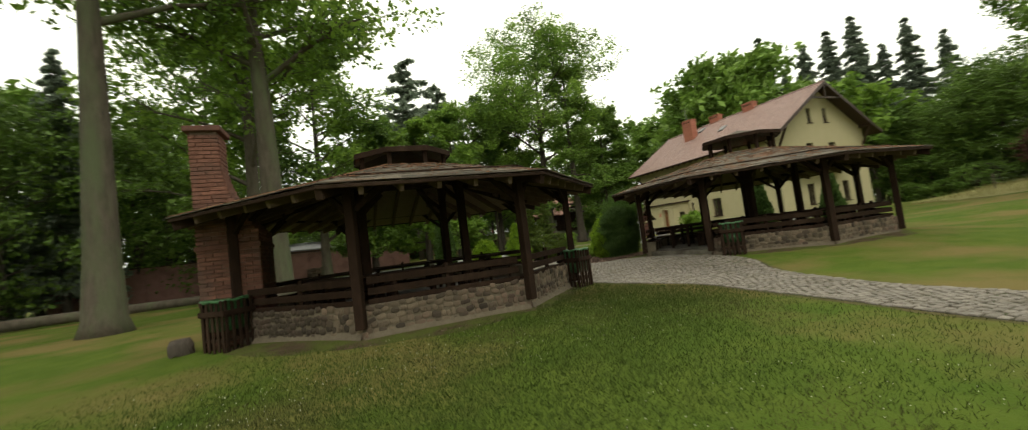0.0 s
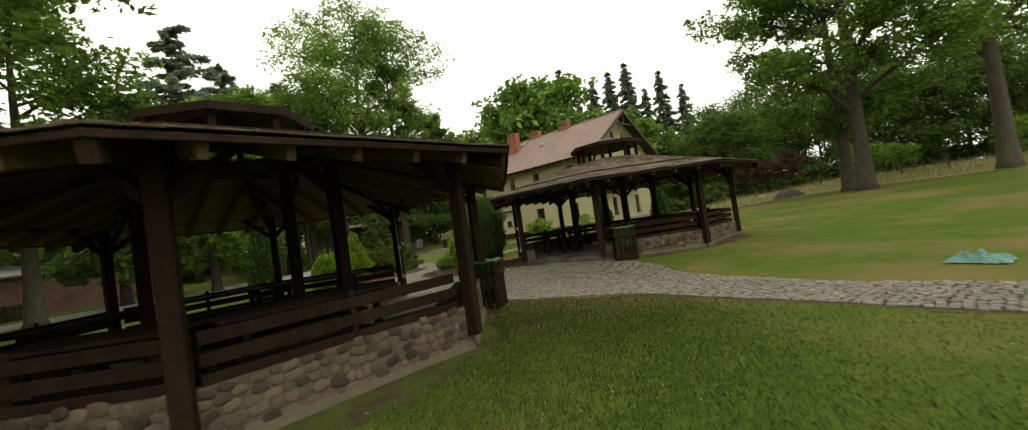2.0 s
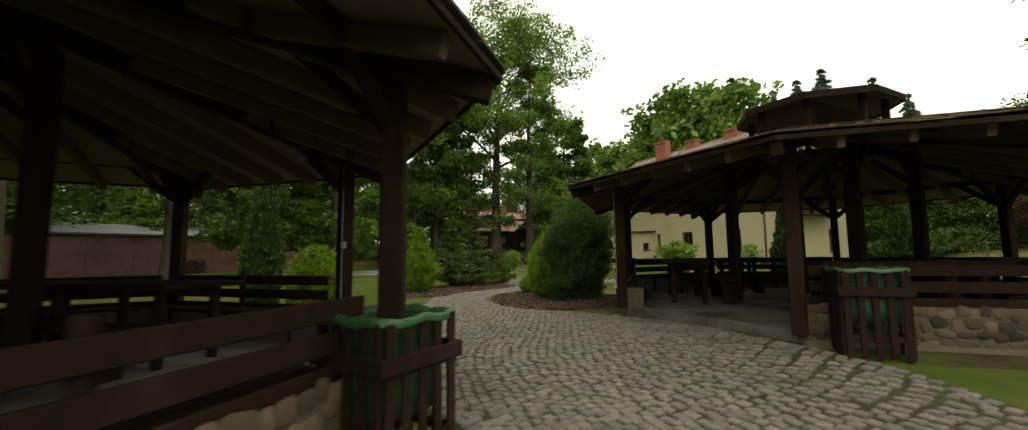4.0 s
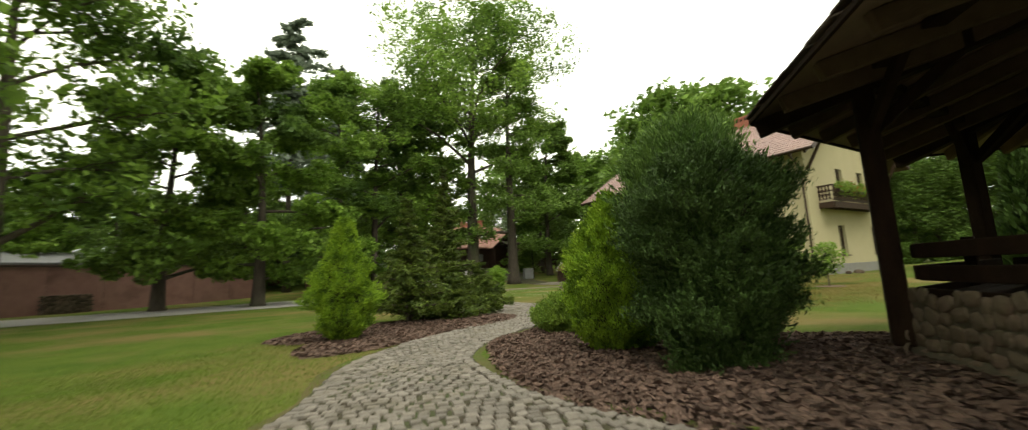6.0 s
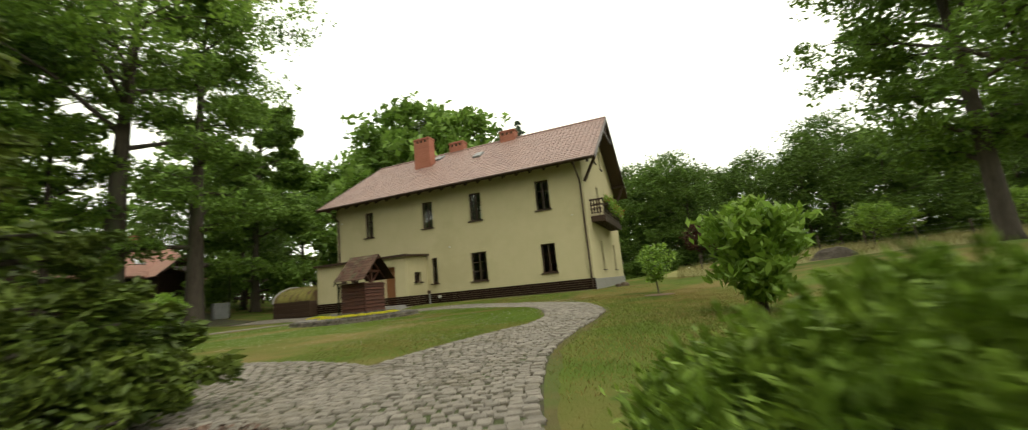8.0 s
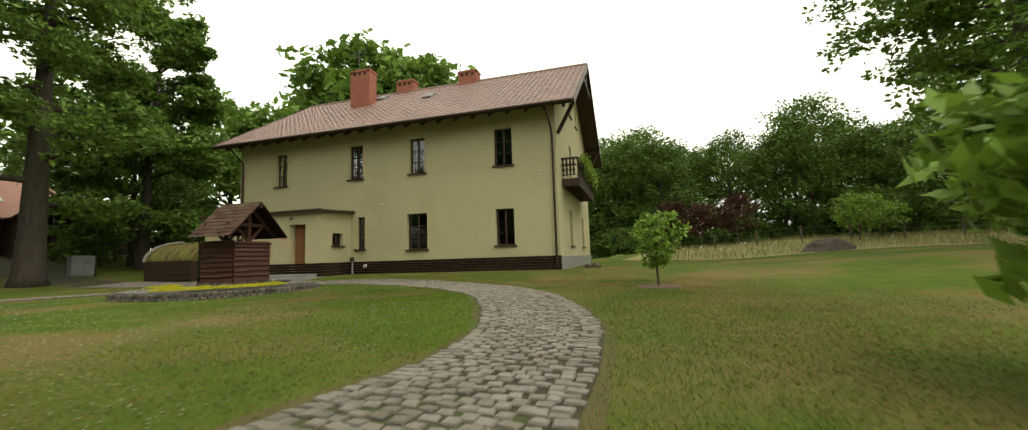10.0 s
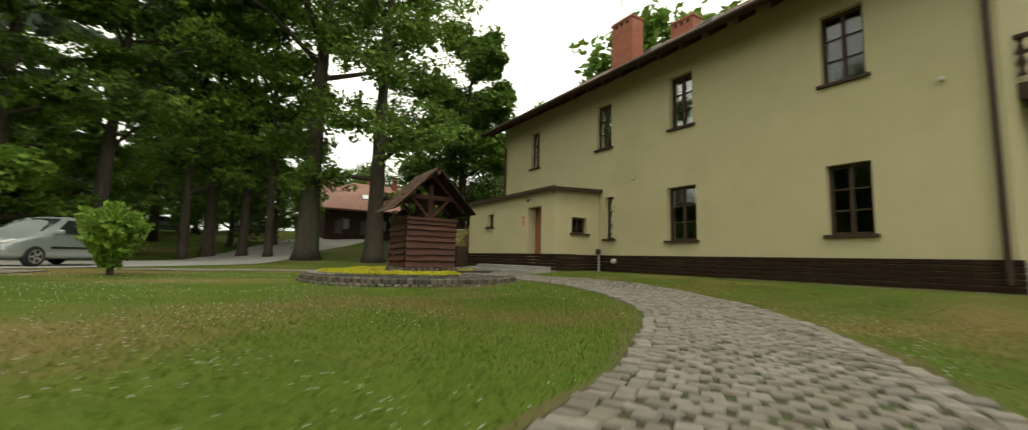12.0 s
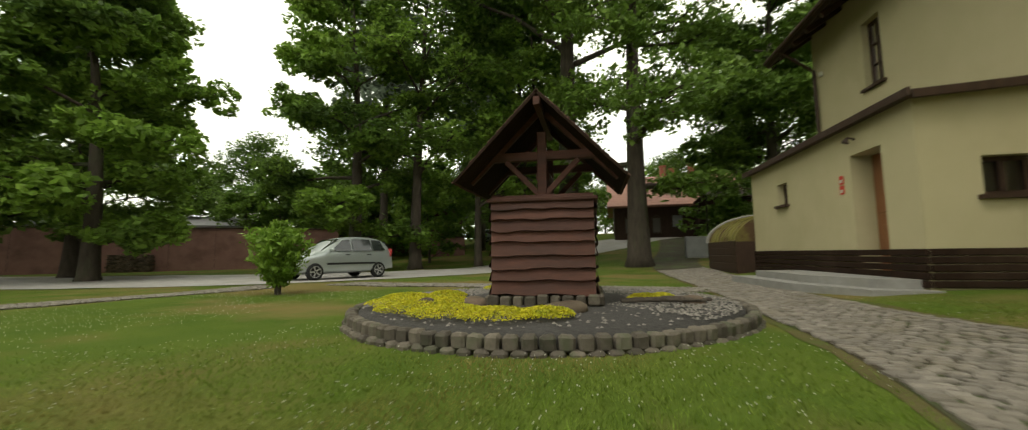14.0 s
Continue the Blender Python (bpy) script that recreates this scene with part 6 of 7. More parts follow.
lay_pieces(grill, "brick", M_BRICK, [(bv, bf)], brick_courses(0, 0, 0, 0, -0.12, 3.88, chim_taper), (0.6, 0.0, 1.8), 300)
a, b, c, d = chim_taper(3.95)
part("chimney_cap", Geo().box(((a + b) / 2, (c + d) / 2, 3.94), (b - a + 0.14, d - c + 0.14, 0.1), ch=0.01), M_BRICK, grill)
part("ledge", Geo().box((0.49, 0.75, 0.72), (1.05, 1.57, 0.09), ch=0.01), M_BRICK, grill)
part("ledge", Geo().box((0.49, 0.75, 1.72), (1.05, 1.57, 0.09), ch=0.01), M_BRICK, grill)

rk = part("rock", Geo().add(STONES[2][0], [tuple(f) for f in STONES[2][1]]), M_DARKBARK, smooth=True)
rk.matrix_basis = Matrix.Translation((3.3, 19.1, ground_z(3.3, 19.1) + 0.1)) @ Matrix.Diagonal((0.26, 0.24, 0.24, 1)) @ pose(0, 0, 0, 90, 0, 20)
tagged(rk, "dark weathered boulder lying at the foot of the grill", "rock")

# ---- well ----
M_SETT = mat("dark_granite_sett", (0.085, 0.072, 0.055), (0.135, 0.116, 0.09), 14, 0.85, 0.5, 90, (0.08, 0.085, 0.05), 3, 0.3, spread=0.4)
well = thing("well", (32.36, 42.82, -0.02), "timber well house of red-brown waney boards with gabled roof", "well")
part("footing", Geo().box((0, 0, 0.04), (1.22, 1.22, 0.16), ch=0.02), M_SAND, well, "mortar footing under the well")
for side in range(4):
    for k in range(9):
        m = pose(0, 0, 0, 0, 0, 90 * side) @ Matrix.Translation((-0.6 + 0.15 * k, -0.665, 0.06 + R.uniform(-0.012, 0.012)))
        part("sett", Geo().box((0, 0, 0), (0.125 + R.uniform(-0.015, 0.015), 0.11, 0.13), ch=0.02).turned(m), M_SETT, well)
for side in range(4):
    z = 0.13
    i = 0
    while z < 1.24:
        hgt = R.uniform(0.12, 0.17)
        n = 12
        v = []
        for k in range(n + 1):
            u = -0.63 + 1.26 * k / n
            w = 0.028 * noise.noise((u * 3.1, i * 5.3, side * 2.7)) + 0.02 * noise.noise((u * 9.0, i * 3.7, side * 1.9))
            v += [(u, -0.60, z + hgt + 0.02), (u, -0.625, z + hgt), (u, -0.672, z + 0.004 + w), (u, -0.615, z - 0.012 + w)]
        f = [(k * 4 + j, k * 4 + j + 1, k * 4 + 5 + j, k * 4 + 4 + j) for k in range(n) for j in range(3)]
        m = pose(0, 0, 0, 0, 0, 90 * side)
        part("board", Geo().add([m @ Vector(p) for p in v], f), M_REDWOOD, well)
        z += hgt
        i += 1
inner = Geo().box((0, 0, 0.68), (1.2, 1.2, 1.1))
part("shaft", inner, M_DARKWOOD, well)
part("lid", Geo().box((0, 0, 1.28), (1.36, 1.36, 0.05), ch=0.01), M_REDWOOD, well)
for y in (-0.45, 0.45):
    part("post", Geo().box((0, y, 1.72), (0.12, 0.1, 0.9), ch=0.01), M_REDWOOD, well)
    part("cross_beam", Geo().beam((-0.72, y, 1.86), (0.72, y, 1.86), 0.09, 0.11), M_REDWOOD, well)
    for s in (-1, 1):
        part("brace", Geo().beam((0, y - 0.01, 1.32), (s * 0.46, y - 0.01, 1.8), 0.06, 0.07), M_REDWOOD, well)
        part("rafter", Geo().beam((s * 0.95, y, 1.55), (0, y, 2.48), 0.07, 0.09), M_REDWOOD, well)
part("ridge_beam", Geo().beam((0, -0.95, 2.42), (0, 0.7, 2.42), 0.08, 0.1), M_REDWOOD, well)
part("winding_roller", Geo().tube([(0, -0.4, 1.62), (0, 0.4, 1.62)], 0.09, 12), M_REDWOOD, well)
M_WELLROOF = mat("brown_weathered_roof", (0.07, 0.036, 0.024), (0.105, 0.056, 0.038), 9, 0.85, 0.5, 80, (0.10, 0.09, 0.05), 2.5, 0.3, spread=0.25)
for s in (-1, 1):
    for r in range(9):
        for c in range(6):
            t0 = r / 9
            x, z = s * (1.02 - 1.0 * t0), 1.50 + 1.05 * t0
            ang = math.degrees(math.atan2(1.05, 1.0))
            o = Vector((x - s * 0.06, -0.96 + 0.16 + c * 0.27, z + 0.05 + R.uniform(0, 0.008)))
            ob = part("roof_shingle", Geo().box((0, 0, 0), (0.23, 0.265, 0.02), ch=0.004), M_WELLROOF, well)
            ob.matrix_basis = Matrix.Translation(o) @ pose(0, 0, 0, 0, s * (ang - 4), R.uniform(-1.5, 1.5))
    part("roof_panel", Geo().slab([Vector((s * 1.02, -0.95, 1.50)), Vector((s * 1.02, 0.7, 1.50)), Vector((0, 0.7, 2.55)), Vector((0, -0.95, 2.55))][::s], (s * 1.05, 0, 1.0), 0.03), M_DARKWOOD, well)

# bed round the well: soil, kerb stones, flowers, stones, logs
BC, BR = (32.28, 43.15), 2.6
bz = ground_z(*BC) - 0.03
bed = thing("flower_bed", (*BC, bz), "round raised flower bed edged with granite setts round the well", "flower bed")
M_SOIL = mat("dark_soil", (0.045, 0.042, 0.04), (0.08, 0.075, 0.068), 20, 0.95, 0.7, 60)
M_PEBBLE = mat("pale_pebbles", (0.17, 0.155, 0.135), (0.25, 0.23, 0.20), 30, 0.85, 0.5, 60, spread=0.35, island=True)
part("soil", Geo().lathe([(BR - 0.1, -0.1), (BR - 0.1, 0.17), (BR * 0.6, 0.22), (0.3, 0.25)], 48), M_SOIL, bed, smooth=True)
kv, kf = box_data((0.135, 0.13, 0.14), 0.024)
for tier in range(2):
    nst = 106
    for k in range(nst):
        a = 2 * math.pi * (k + 0.5 * tier) / nst
        ob = part("sett", Geo().add([(x * R.uniform(0.92, 1.05), y * R.uniform(0.9, 1.08), z * R.uniform(0.9, 1.08)) for x, y, z in kv], kf), M_SETT, bed)
        rr = BR + (0.03 if tier == 0 else -0.02) + R.uniform(-0.015, 0.015)
        ob.matrix_basis = Matrix.Translation((rr * math.cos(a), rr * math.sin(a), -0.0 + 0.115 * tier)) @ pose(0, 0, 0, R.uniform(-4, 4), R.uniform(-4, 4), math.degrees(a) + 90)
g = Geo()
for i in range(5200):
    a = R.uniform(-0.75, 3.6)
    s = math.sqrt(R.uniform(0.18, 0.9)) * BR
    if R.random() < 0.12:
        a = R.uniform(0, 6.28)
    w = R.uniform(0.011, 0.024)
    x, y, z = s * math.cos(a), s * math.sin(a), 0.245 - 0.05 * s / BR * 0.9
    g.add([(x + w, y, z), (x, y + w, z), (x - w, y, z), (x, y - w, z), (x, y, z + w * 0.8)], [(0, 1, 4), (1, 2, 4), (2, 3, 4), (3, 0, 4)])
tagged(part("gravel", g, M_PEBBLE, bed, "pale pebbles strewn on the bed"), kind="stuff")
M_YELLOW = mat("yellow_stonecrop", (0.62, 0.52, 0.02), (0.50, 0.52, 0.03), 12, 0.7, 0, 10, (0.28, 0.34, 0.03), 5, 0.25, spread=0.25, island=True, leafy=0.2)
for nm, blobs, n in (("stonecrop", [(-1.75, -0.85, .5), (-1.35, -1.35, .5), (-0.85, -1.7, .45), (-1.95, -0.3, .38), (-0.3, -1.85, .42), (-1.2, -0.75, .35), (0.2, -1.75, .3), (-1.5, 0.1, 0.3)], 24000), ("stonecrop", [(1.35, -0.25, .26), (1.55, -0.15, .2)], 3000), ("stonecrop", [(-0.9, 1.5, .4), (-0.4, 1.75, .35)], 3500)):
    cs = []
    for i in range(n):
        bx, by, br = R.choice(blobs)
        a, s = R.uniform(0, 6.283), math.sqrt(R.random()) * br
        x, y = bx + s * math.cos(a), by + s * math.sin(a)
        cs.append((x, y, 0.235 + 0.075 * math.sqrt(max(0, 1 - (s / br) ** 2)) * R.uniform(0.5, 1.15)))
    ob = part(nm, leaf_mesh(nm, np.array(cs), 0.017, M_YELLOW, 77, up=0.3, long=1.3), M_YELLOW)
    ob.location = (*BC, bz)
    tagged(ob, "yellow flowering stonecrop cushion in the round bed", "flowers", "stonecrop cushions", "stuff")
for x, y, w, h in ((-0.75, -0.95, 0.2, 0.13), (0.35, -1.35, 0.33, 0.12), (-0.45, -0.75, 0.15, 0.1), (1.9, -0.4, 0.18, 0.1), (-1.3, -1.2, 0.16, 0.14)):
    ob = part("rock", Geo().add(STONES[int(abs(x) * 10) % 6][0], [tuple(f) for f in STONES[int(abs(x) * 10) % 6][1]]), M_STONE, smooth=True)
    ob.matrix_basis = Matrix.Translation((BC[0] + x, BC[1] + y, bz + 0.22)) @ Matrix.Diagonal((w, w * 0.7, h, 1)) @ pose(0, 0, 0, 90, 0, 40 * x)
    tagged(ob, "rounded grey-brown field stone lying in the bed", "rock", "stones in the bed")
for k, (x, y, l, an) in enumerate(((1.5, -0.65, 1.0, 8), (1.55, -0.5, 1.1, 4), (1.6, -0.35, 0.9, 12))):
    ob = part("stick", Geo().tube([(-l / 2, 0, 0), (0, 0.02, 0.01), (l / 2, 0, 0)], [0.02, 0.024, 0.018], 7), M_DARKBARK)
    ob.matrix_basis = pose(BC[0] + x, BC[1] + y, bz + 0.26, 0, 0, an)
    tagged(ob, "short dark log lying on the pebbles", "log", "logs in the bed")

# ---- boundary walls, buildings, yard ----
def yard_wall(name, a, b, h, material, label):
    a, b = Vector((*a, 0)), Vector((*b, 0))
    za = -0.35
    d = (b - a)
    w = tagged(part(name, Geo().beam(a + Vector((0, 0, (za + h) / 2)), b + Vector((0, 0, (za + h) / 2)), 0.3, h - za, 0.01), material, label=label), category="wall", kind="structure")
    part("coping", Geo().beam(a + Vector((0, 0, h + 0.04)), b + Vector((0, 0, h + 0.04)), 0.42, 0.09, 0.01), M_BROWN, w)
    n = int(d.length / 2.5)
    for i in range(1, n):
        p = a.lerp(b, i / n)
        e = d.normalized()
        part("wall_joint", Geo().box(p + Vector((e.y, -e.x, 0)) * 0.153 + Vector((0, 0, h / 2 - 0.1)), (0.02, 0.012, h - 0.1), pose(0, 0, 0, 0, 0, math.degrees(math.atan2(e.y, e.x)))), M_BROWN, w)
    return w


yard_wall("wall_1", (-14, 50.0), (13.4, 67.0), 2.7, M_WALLBROWN, "long brown-red rendered yard wall with dark coping")
yard_wall("wall_2", (17.6, 73.2), (21.4, 74.2), 2.2, M_WALLBROWN, "brown-red rendered yard wall behind the driveway")


def far_house(name, x, y, z, w, d, h, rise, turn, wall_m, roof_m, label, cat="building"):
    t = thing(name, (x, y, z), label, cat, "", turn)
    part("wall_block", Geo().box((0, 0, h / 2), (w, d, h), ch=0.02), wall_m, t)
    g = Geo()
    o = 0.6
    rf = [Vector((-w / 2 - o, -d / 2 - o, h - 0.1)), Vector((w / 2 + o, -d / 2 - o, h - 0.1)), Vector((w / 2 + o, 0, h + rise)), Vector((-w / 2 - o, 0, h + rise))]
    for s in (1, -1):
        q = [Vector((p.x, p.y * s, p.z)) for p in rf]
        part("roof", Geo().slab(q if s > 0 else q[::-1], (0, -s * rise, d / 2), 0.15), roof_m, t)
        gb = [Vector((s * w / 2, -d / 2, h)), Vector((s * w / 2, d / 2, h)), Vector((s * w / 2, 0, h + rise - 0.15))]
        part("gable", Geo().slab(gb if s > 0 else gb[::-1], (s, 0, 0), 0.2), wall_m, t)
    n = int(w / 3)
    for i in range(n):
        x0 = -w / 2 + (i + 0.5) * w / n
        wd = part("window", Geo().box((x0, -d / 2 - 0.02, h * 0.55), (1.0, 0.08, 1.2), ch=0.01), M_BROWN, t)
        # Flat grey roof-sheet colour paints a dull reflection on the pane.
        part("pane", Geo().box((x0, -d / 2 - 0.065, h * 0.55), (0.82, 0.02, 1.02)), M_GREYROOF, wd, "dull grey pane, reflection painted as colour")
    return t


far_house("outbuilding", -2.5, 66.5, -0.3, 13, 7, 3.6, 0.9, 31, M_BRICK, M_GREYROOF, "low brick outbuilding with a grey sheet roof")
far_house("outbuilding", 12.0, 80.5, 0.9, 12, 8, 4.3, 1.2, 2, M_BRICK, M_GREYROOF, "brick outbuilding with a flat grey roof among trees")
BZ = 1.55
barn = far_house("barn", 40.6, 82.0, BZ, 11, 10, 3.35, 3.4, -2, M_BARNWOOD, M_BARNTILE, "dark timber guest barn with a red tiled roof and skylights", "barn")
for x in (-1.4, 1.6):
    sk = part("skylight", Geo().box((x, -3.1, 3.35 + 3.45 * 0.42 + 0.12), (0.85, 1.1, 0.1), pose(0, 0, 0, 34, 0, 0), 0.01), M_GREYROOF, barn, "pale roof window")
    part("pane", Geo().box((x, -3.13, 3.35 + 3.45 * 0.42 + 0.185), (0.7, 0.92, 0.012), pose(0, 0, 0, 34, 0, 0)), M_SKYPANE, sk)
for x, y, z in ((-0.4, 0.3, 7.0), (0.6, 1.2, 6.8), (2.2, -0.6, 6.9)):
    part("chimney", Geo().box((x, y, z), (0.55, 0.55, 1.9), ch=0.01).box((x, y, z + 0.9), (0.68, 0.68, 0.12), ch=0.01), M_CHIM, barn)
for r in range(14):
    # courses of roof tiles on the slope that faces the park
    k = (r + 0.5) / 14
    part("tile_course", Geo().box((0, -5.6 * (1 - k), 3.29 + 3.5 * k + 0.02), (12.1, 0.5, 0.03), pose(0, 0, 0, 30.5, 0, 0), 0.006), M_BARNTILE, barn)
# wing with a gable towards the park
wing = part("wing", Geo().box((3.3, -4.9, 1.7), (3.6, 4.0, 3.4), ch=0.02), M_BARNWOOD, barn, "projecting timber wing with a dark boarded gable")
part("gable", Geo().slab([Vector((1.4, -6.91, 3.3)), Vector((5.2, -6.91, 3.3)), Vector((3.3, -6.91, 4.95))], (0, -1, 0), 0.15), M_BARNWOOD, wing)
for q in (-1, 1):
    part("roof", Geo().slab([Vector((3.3 + q * 2.3, -7.5, 3.15)), Vector((3.3 + q * 2.3, -1.5, 3.15)), Vector((3.3, -1.5, 5.15)), Vector((3.3, -7.5, 5.15))][::q], (q * 2.0, 0, 2.3), 0.12), M_BARNTILE, wing)
    part("verge_board", Geo().beam((3.3 + q * 2.3, -7.52, 3.08), (3.3, -7.52, 5.08), 0.05, 0.24), M_BARNWOOD, wing)
for x in (-4.2, -1.8, 3.9):
    wd = part("arched_window", Geo().box((x, -6.93 if x > 3 else -5.03, 1.5), (0.8, 0.1, 1.5), ch=0.02).tube([(x - 0.35, -6.95 if x > 3 else -5.05, 2.2), (x, -6.95 if x > 3 else -5.05, 2.42), (x + 0.35, -6.95 if x > 3 else -5.05, 2.2)], 0.06, 6), M_BROWN, barn)
    # The opaque dark pane colour stands in for the dim room behind.
    part("pane", Geo().box((x, -6.99 if x > 3 else -5.09, 1.5), (0.62, 0.02, 1.3)), M_DARKROOM, wd)
# open timber shelter beside the barn
shel = thing("shelter", (46.2, 73.6, ground_z(46.2, 73.6)), "long open dark timber shelter with posts and rail", "shelter")
sb = ground_z(46.2, 73.6)
for q in (-1, 1):
    part("roof", Geo().slab([Vector((-4.2, q * 2.4, 4.75 - sb)), Vector((3.7, q * 2.4, 4.75 - sb)), Vector((3.3, 0, 5.5 - sb)), Vector((-4.2, 0, 5.5 - sb))][::-q], (0, q * 0.75, 2.4), 0.12), M_BARNWOOD, shel)
    part("plate_beam", Geo().beam((-4.1, q * 2.1, 4.6 - sb), (3.6, q * 2.1, 4.6 - sb), 0.16, 0.2), M_BARNWOOD, shel)
    part("rail", Geo().beam((-4.1, q * 2.1, 0.95), (3.6, q * 2.1, 0.95), 0.07, 0.12).beam((-4.1, q * 2.1, 0.55), (3.6, q * 2.1, 0.55), 0.05, 0.3), M_BARNWOOD, shel)
    for x in (-4.0, -2.1, -0.2, 1.7, 3.5):
        part("post", Geo().box((x, q * 2.1, (4.6 - sb) / 2 - 0.1), (0.17, 0.17, 4.7 - sb), ch=0.01), M_BARNWOOD, shel)
far_house("cottage", 52.5, 92.0, ground_z(52.5, 92.0), 11, 8, 1.4, 2.6, -4, M_BARNWOOD, M_BARNTILE, "low building with a red tiled roof beyond the shelter")

cel = thing("root_cellar", (37.35, 53.0, ground_z(37.35, 53.0)), "low lean-to cellar with a mossy curved roof beside the house", "cellar")
M_MOSS = mat("mossy_tarred_roof", (0.12, 0.105, 0.03), (0.22, 0.20, 0.05), 2.2, 0.95, 0.7, 30, (0.10, 0.06, 0.03), 1.6, 0.4, stretch=(1, 2.5, 0.6))
arch = [(1.95 * (1 - math.cos(math.pi / 2 * k / 9)), 1.0 + 1.0 * math.sin(math.pi / 2 * k / 9)) for k in range(10)]
rim = arch + [(3.2, 1.95), (3.2, 1.0)]
cn = len(rim)
cv = [(x, y, z) for y in (-1.55, 1.6) for x, z in rim]
part("roof", Geo().add(cv, [(k, cn + k, cn + (k + 1) % cn, (k + 1) % cn) for k in range(cn)] + [tuple(range(cn)), tuple(range(2 * cn - 1, cn - 1, -1))]), M_MOSS, cel, "mossy curved roof")
for k in range(8):
    y = -1.4 + 0.4 * k
    part("roof_seam", Geo().tube([(x - 0.01, y + 0.25 * x / 2, z + 0.012) for x, z in arch], 0.018, 5), M_MOSS, cel)
part("edge_trim", Geo().tube([(x - 0.03, 1.62, z + 0.03) for x, z in arch], 0.065, 6), M_CONCRETE, cel, "pale curved edge of the roof")
part("base_wall", Geo().box((1.62, 0.03, 0.45), (3.2, 3.14, 1.1), ch=0.02), M_BROWN, cel, "dark boarded base")
for z in (0.2, 0.45, 0.7, 0.93):
    part("board", Geo().box((0.01, 0.03, z), (0.04, 3.16, 0.22), ch=0.008), M_BROWN, cel)

pump = thing("hand_pump", (32.1, 44.0, bz + 0.2), "slim dark iron hand pump with a bent spout behind the well", "pump")
part("pipe", Geo().tube([(0, 0, -0.1), (0, 0, 1.3), (-0.04, 0, 1.45), (-0.14, 0, 1.52), (-0.24, 0, 1.46), (-0.27, 0, 1.36)], [0.05, 0.045, 0.03, 0.025, 0.025, 0.025], 8), M_INNER, pump)
part("lever", Geo().tube([(0.0, 0, 1.2), (0.1, 0.0, 1.3), (0.16, 0.0, 0.8)], [0.02, 0.02, 0.015], 6), M_INNER, pump)
cab = thing("utility_cabinet", (38.4, 61.3, ground_z(38.4, 61.3)), "pale grey metal utility cabinet on the verge", "cabinet")
part("body", Geo().box((0, 0, 0.6), (1.1, 0.4, 1.1), ch=0.02), M_GREYROOF, cab)
part("door", Geo().box((-0.27, -0.21, 0.62), (0.5, 0.02, 0.95), ch=0.008), M_GREYROOF, cab)
part("door", Geo().box((0.27, -0.21, 0.62), (0.5, 0.02, 0.95), ch=0.008), M_GREYROOF, cab)
part("foot", Geo().box((0, 0, 0.03), (1.0, 0.34, 0.12)), M_CONCRETE, cab)
lampp = thing("street_lamp", (39.0, 61.2, ground_z(39.0, 61.2)), "black lantern street lamp on a slim post", "street lamp")
part("post", Geo().tube([(0, 0, 0), (0, 0, 0.5), (0, 0, 0.55), (0, 0, 3.4)], [0.09, 0.08, 0.05, 0.035], 10), M_INNER, lampp)
part("lantern", Geo().lathe([(0.06, 3.4), (0.1, 3.45), (0.17, 3.8), (0.2, 3.82), (0.05, 4.0), (0.02, 4.1)], 8), M_GREYROOF, lampp)
pile = thing("woodpile", (3.0, 59.9, -0.2), "stack of split firewood under the yard wall", "woodpile", "", 32)
for r in range(9):
    for c in range(16):
        ob = part("log", Geo().tube([(0, -0.45, 0), (0, 0.45, 0)], R.uniform(0.055, 0.075), 6), M_STONE, pile)
        ob.matrix_basis = pose(-1.1 + c * 0.14 + 0.07 * (r % 2), R.uniform(-0.05, 0.05), 0.07 + r * 0.125, 0, R.uniform(0, 60), 0)
# fallen trunk and tarp, stump
logt = tagged(part("fallen_log", Geo().tube([(-17, 38.5, 0.1), (-8, 38.2, 0.12), (1.0, 37.6, 0.1)], [0.32, 0.28, 0.2], 12), M_BARK, label="long fallen tree trunk lying on the grass", smooth=True), category="log")
M_TARP = mat("teal_tarpaulin", (0.075, 0.19, 0.165), (0.125, 0.265, 0.235), 6, 0.45, 0.4, 30, spec=0.4)
v, f, n = [], [], 22
for j in range(n + 1):
    for i in range(n + 1):
        x, y = (i / n - 0.5) * 1.3, (j / n - 0.5) * 0.75
        e = max(abs(x) / 0.65, abs(y) / 0.375)
        v.append((x * (1 + 0.15 * noise.noise((x * 3, y * 3, 1))), y * (1 + 0.2 * noise.noise((x * 3, y * 3, 5))), max(0.0, 0.02 + (1 - e ** 2) * (0.17 + 0.2 * noise.noise((x * 5, y * 5, 2))) + 0.03 * noise.noise((x * 14, y * 14, 3)))))
tarp = part("tarpaulin", Geo().add(v, [(j * (n + 1) + i, j * (n + 1) + i + 1, (j + 1) * (n + 1) + i + 1, (j + 1) * (n + 1) + i) for j in range(n) for i in range(n)]), M_TARP)
tarp.matrix_basis = pose(*gz_at(15.5, 11.9, 0.01), 0, 0, 70) @ Matrix.Diagonal((0.56, 0.56, 0.68, 1))
tagged(tarp, "crumpled teal tarpaulin lying on the lawn", "tarpaulin")
st = tagged(part("stump", Geo().lathe([(0.38, -0.05), (0.33, 0.06), (0.28, 0.16), (0.25, 0.2), (0.1, 0.21)], 14), M_BARK, label="low sawn tree stump in the lawn"), category="stump")
st.location = gz_at(14.4, 10.3)

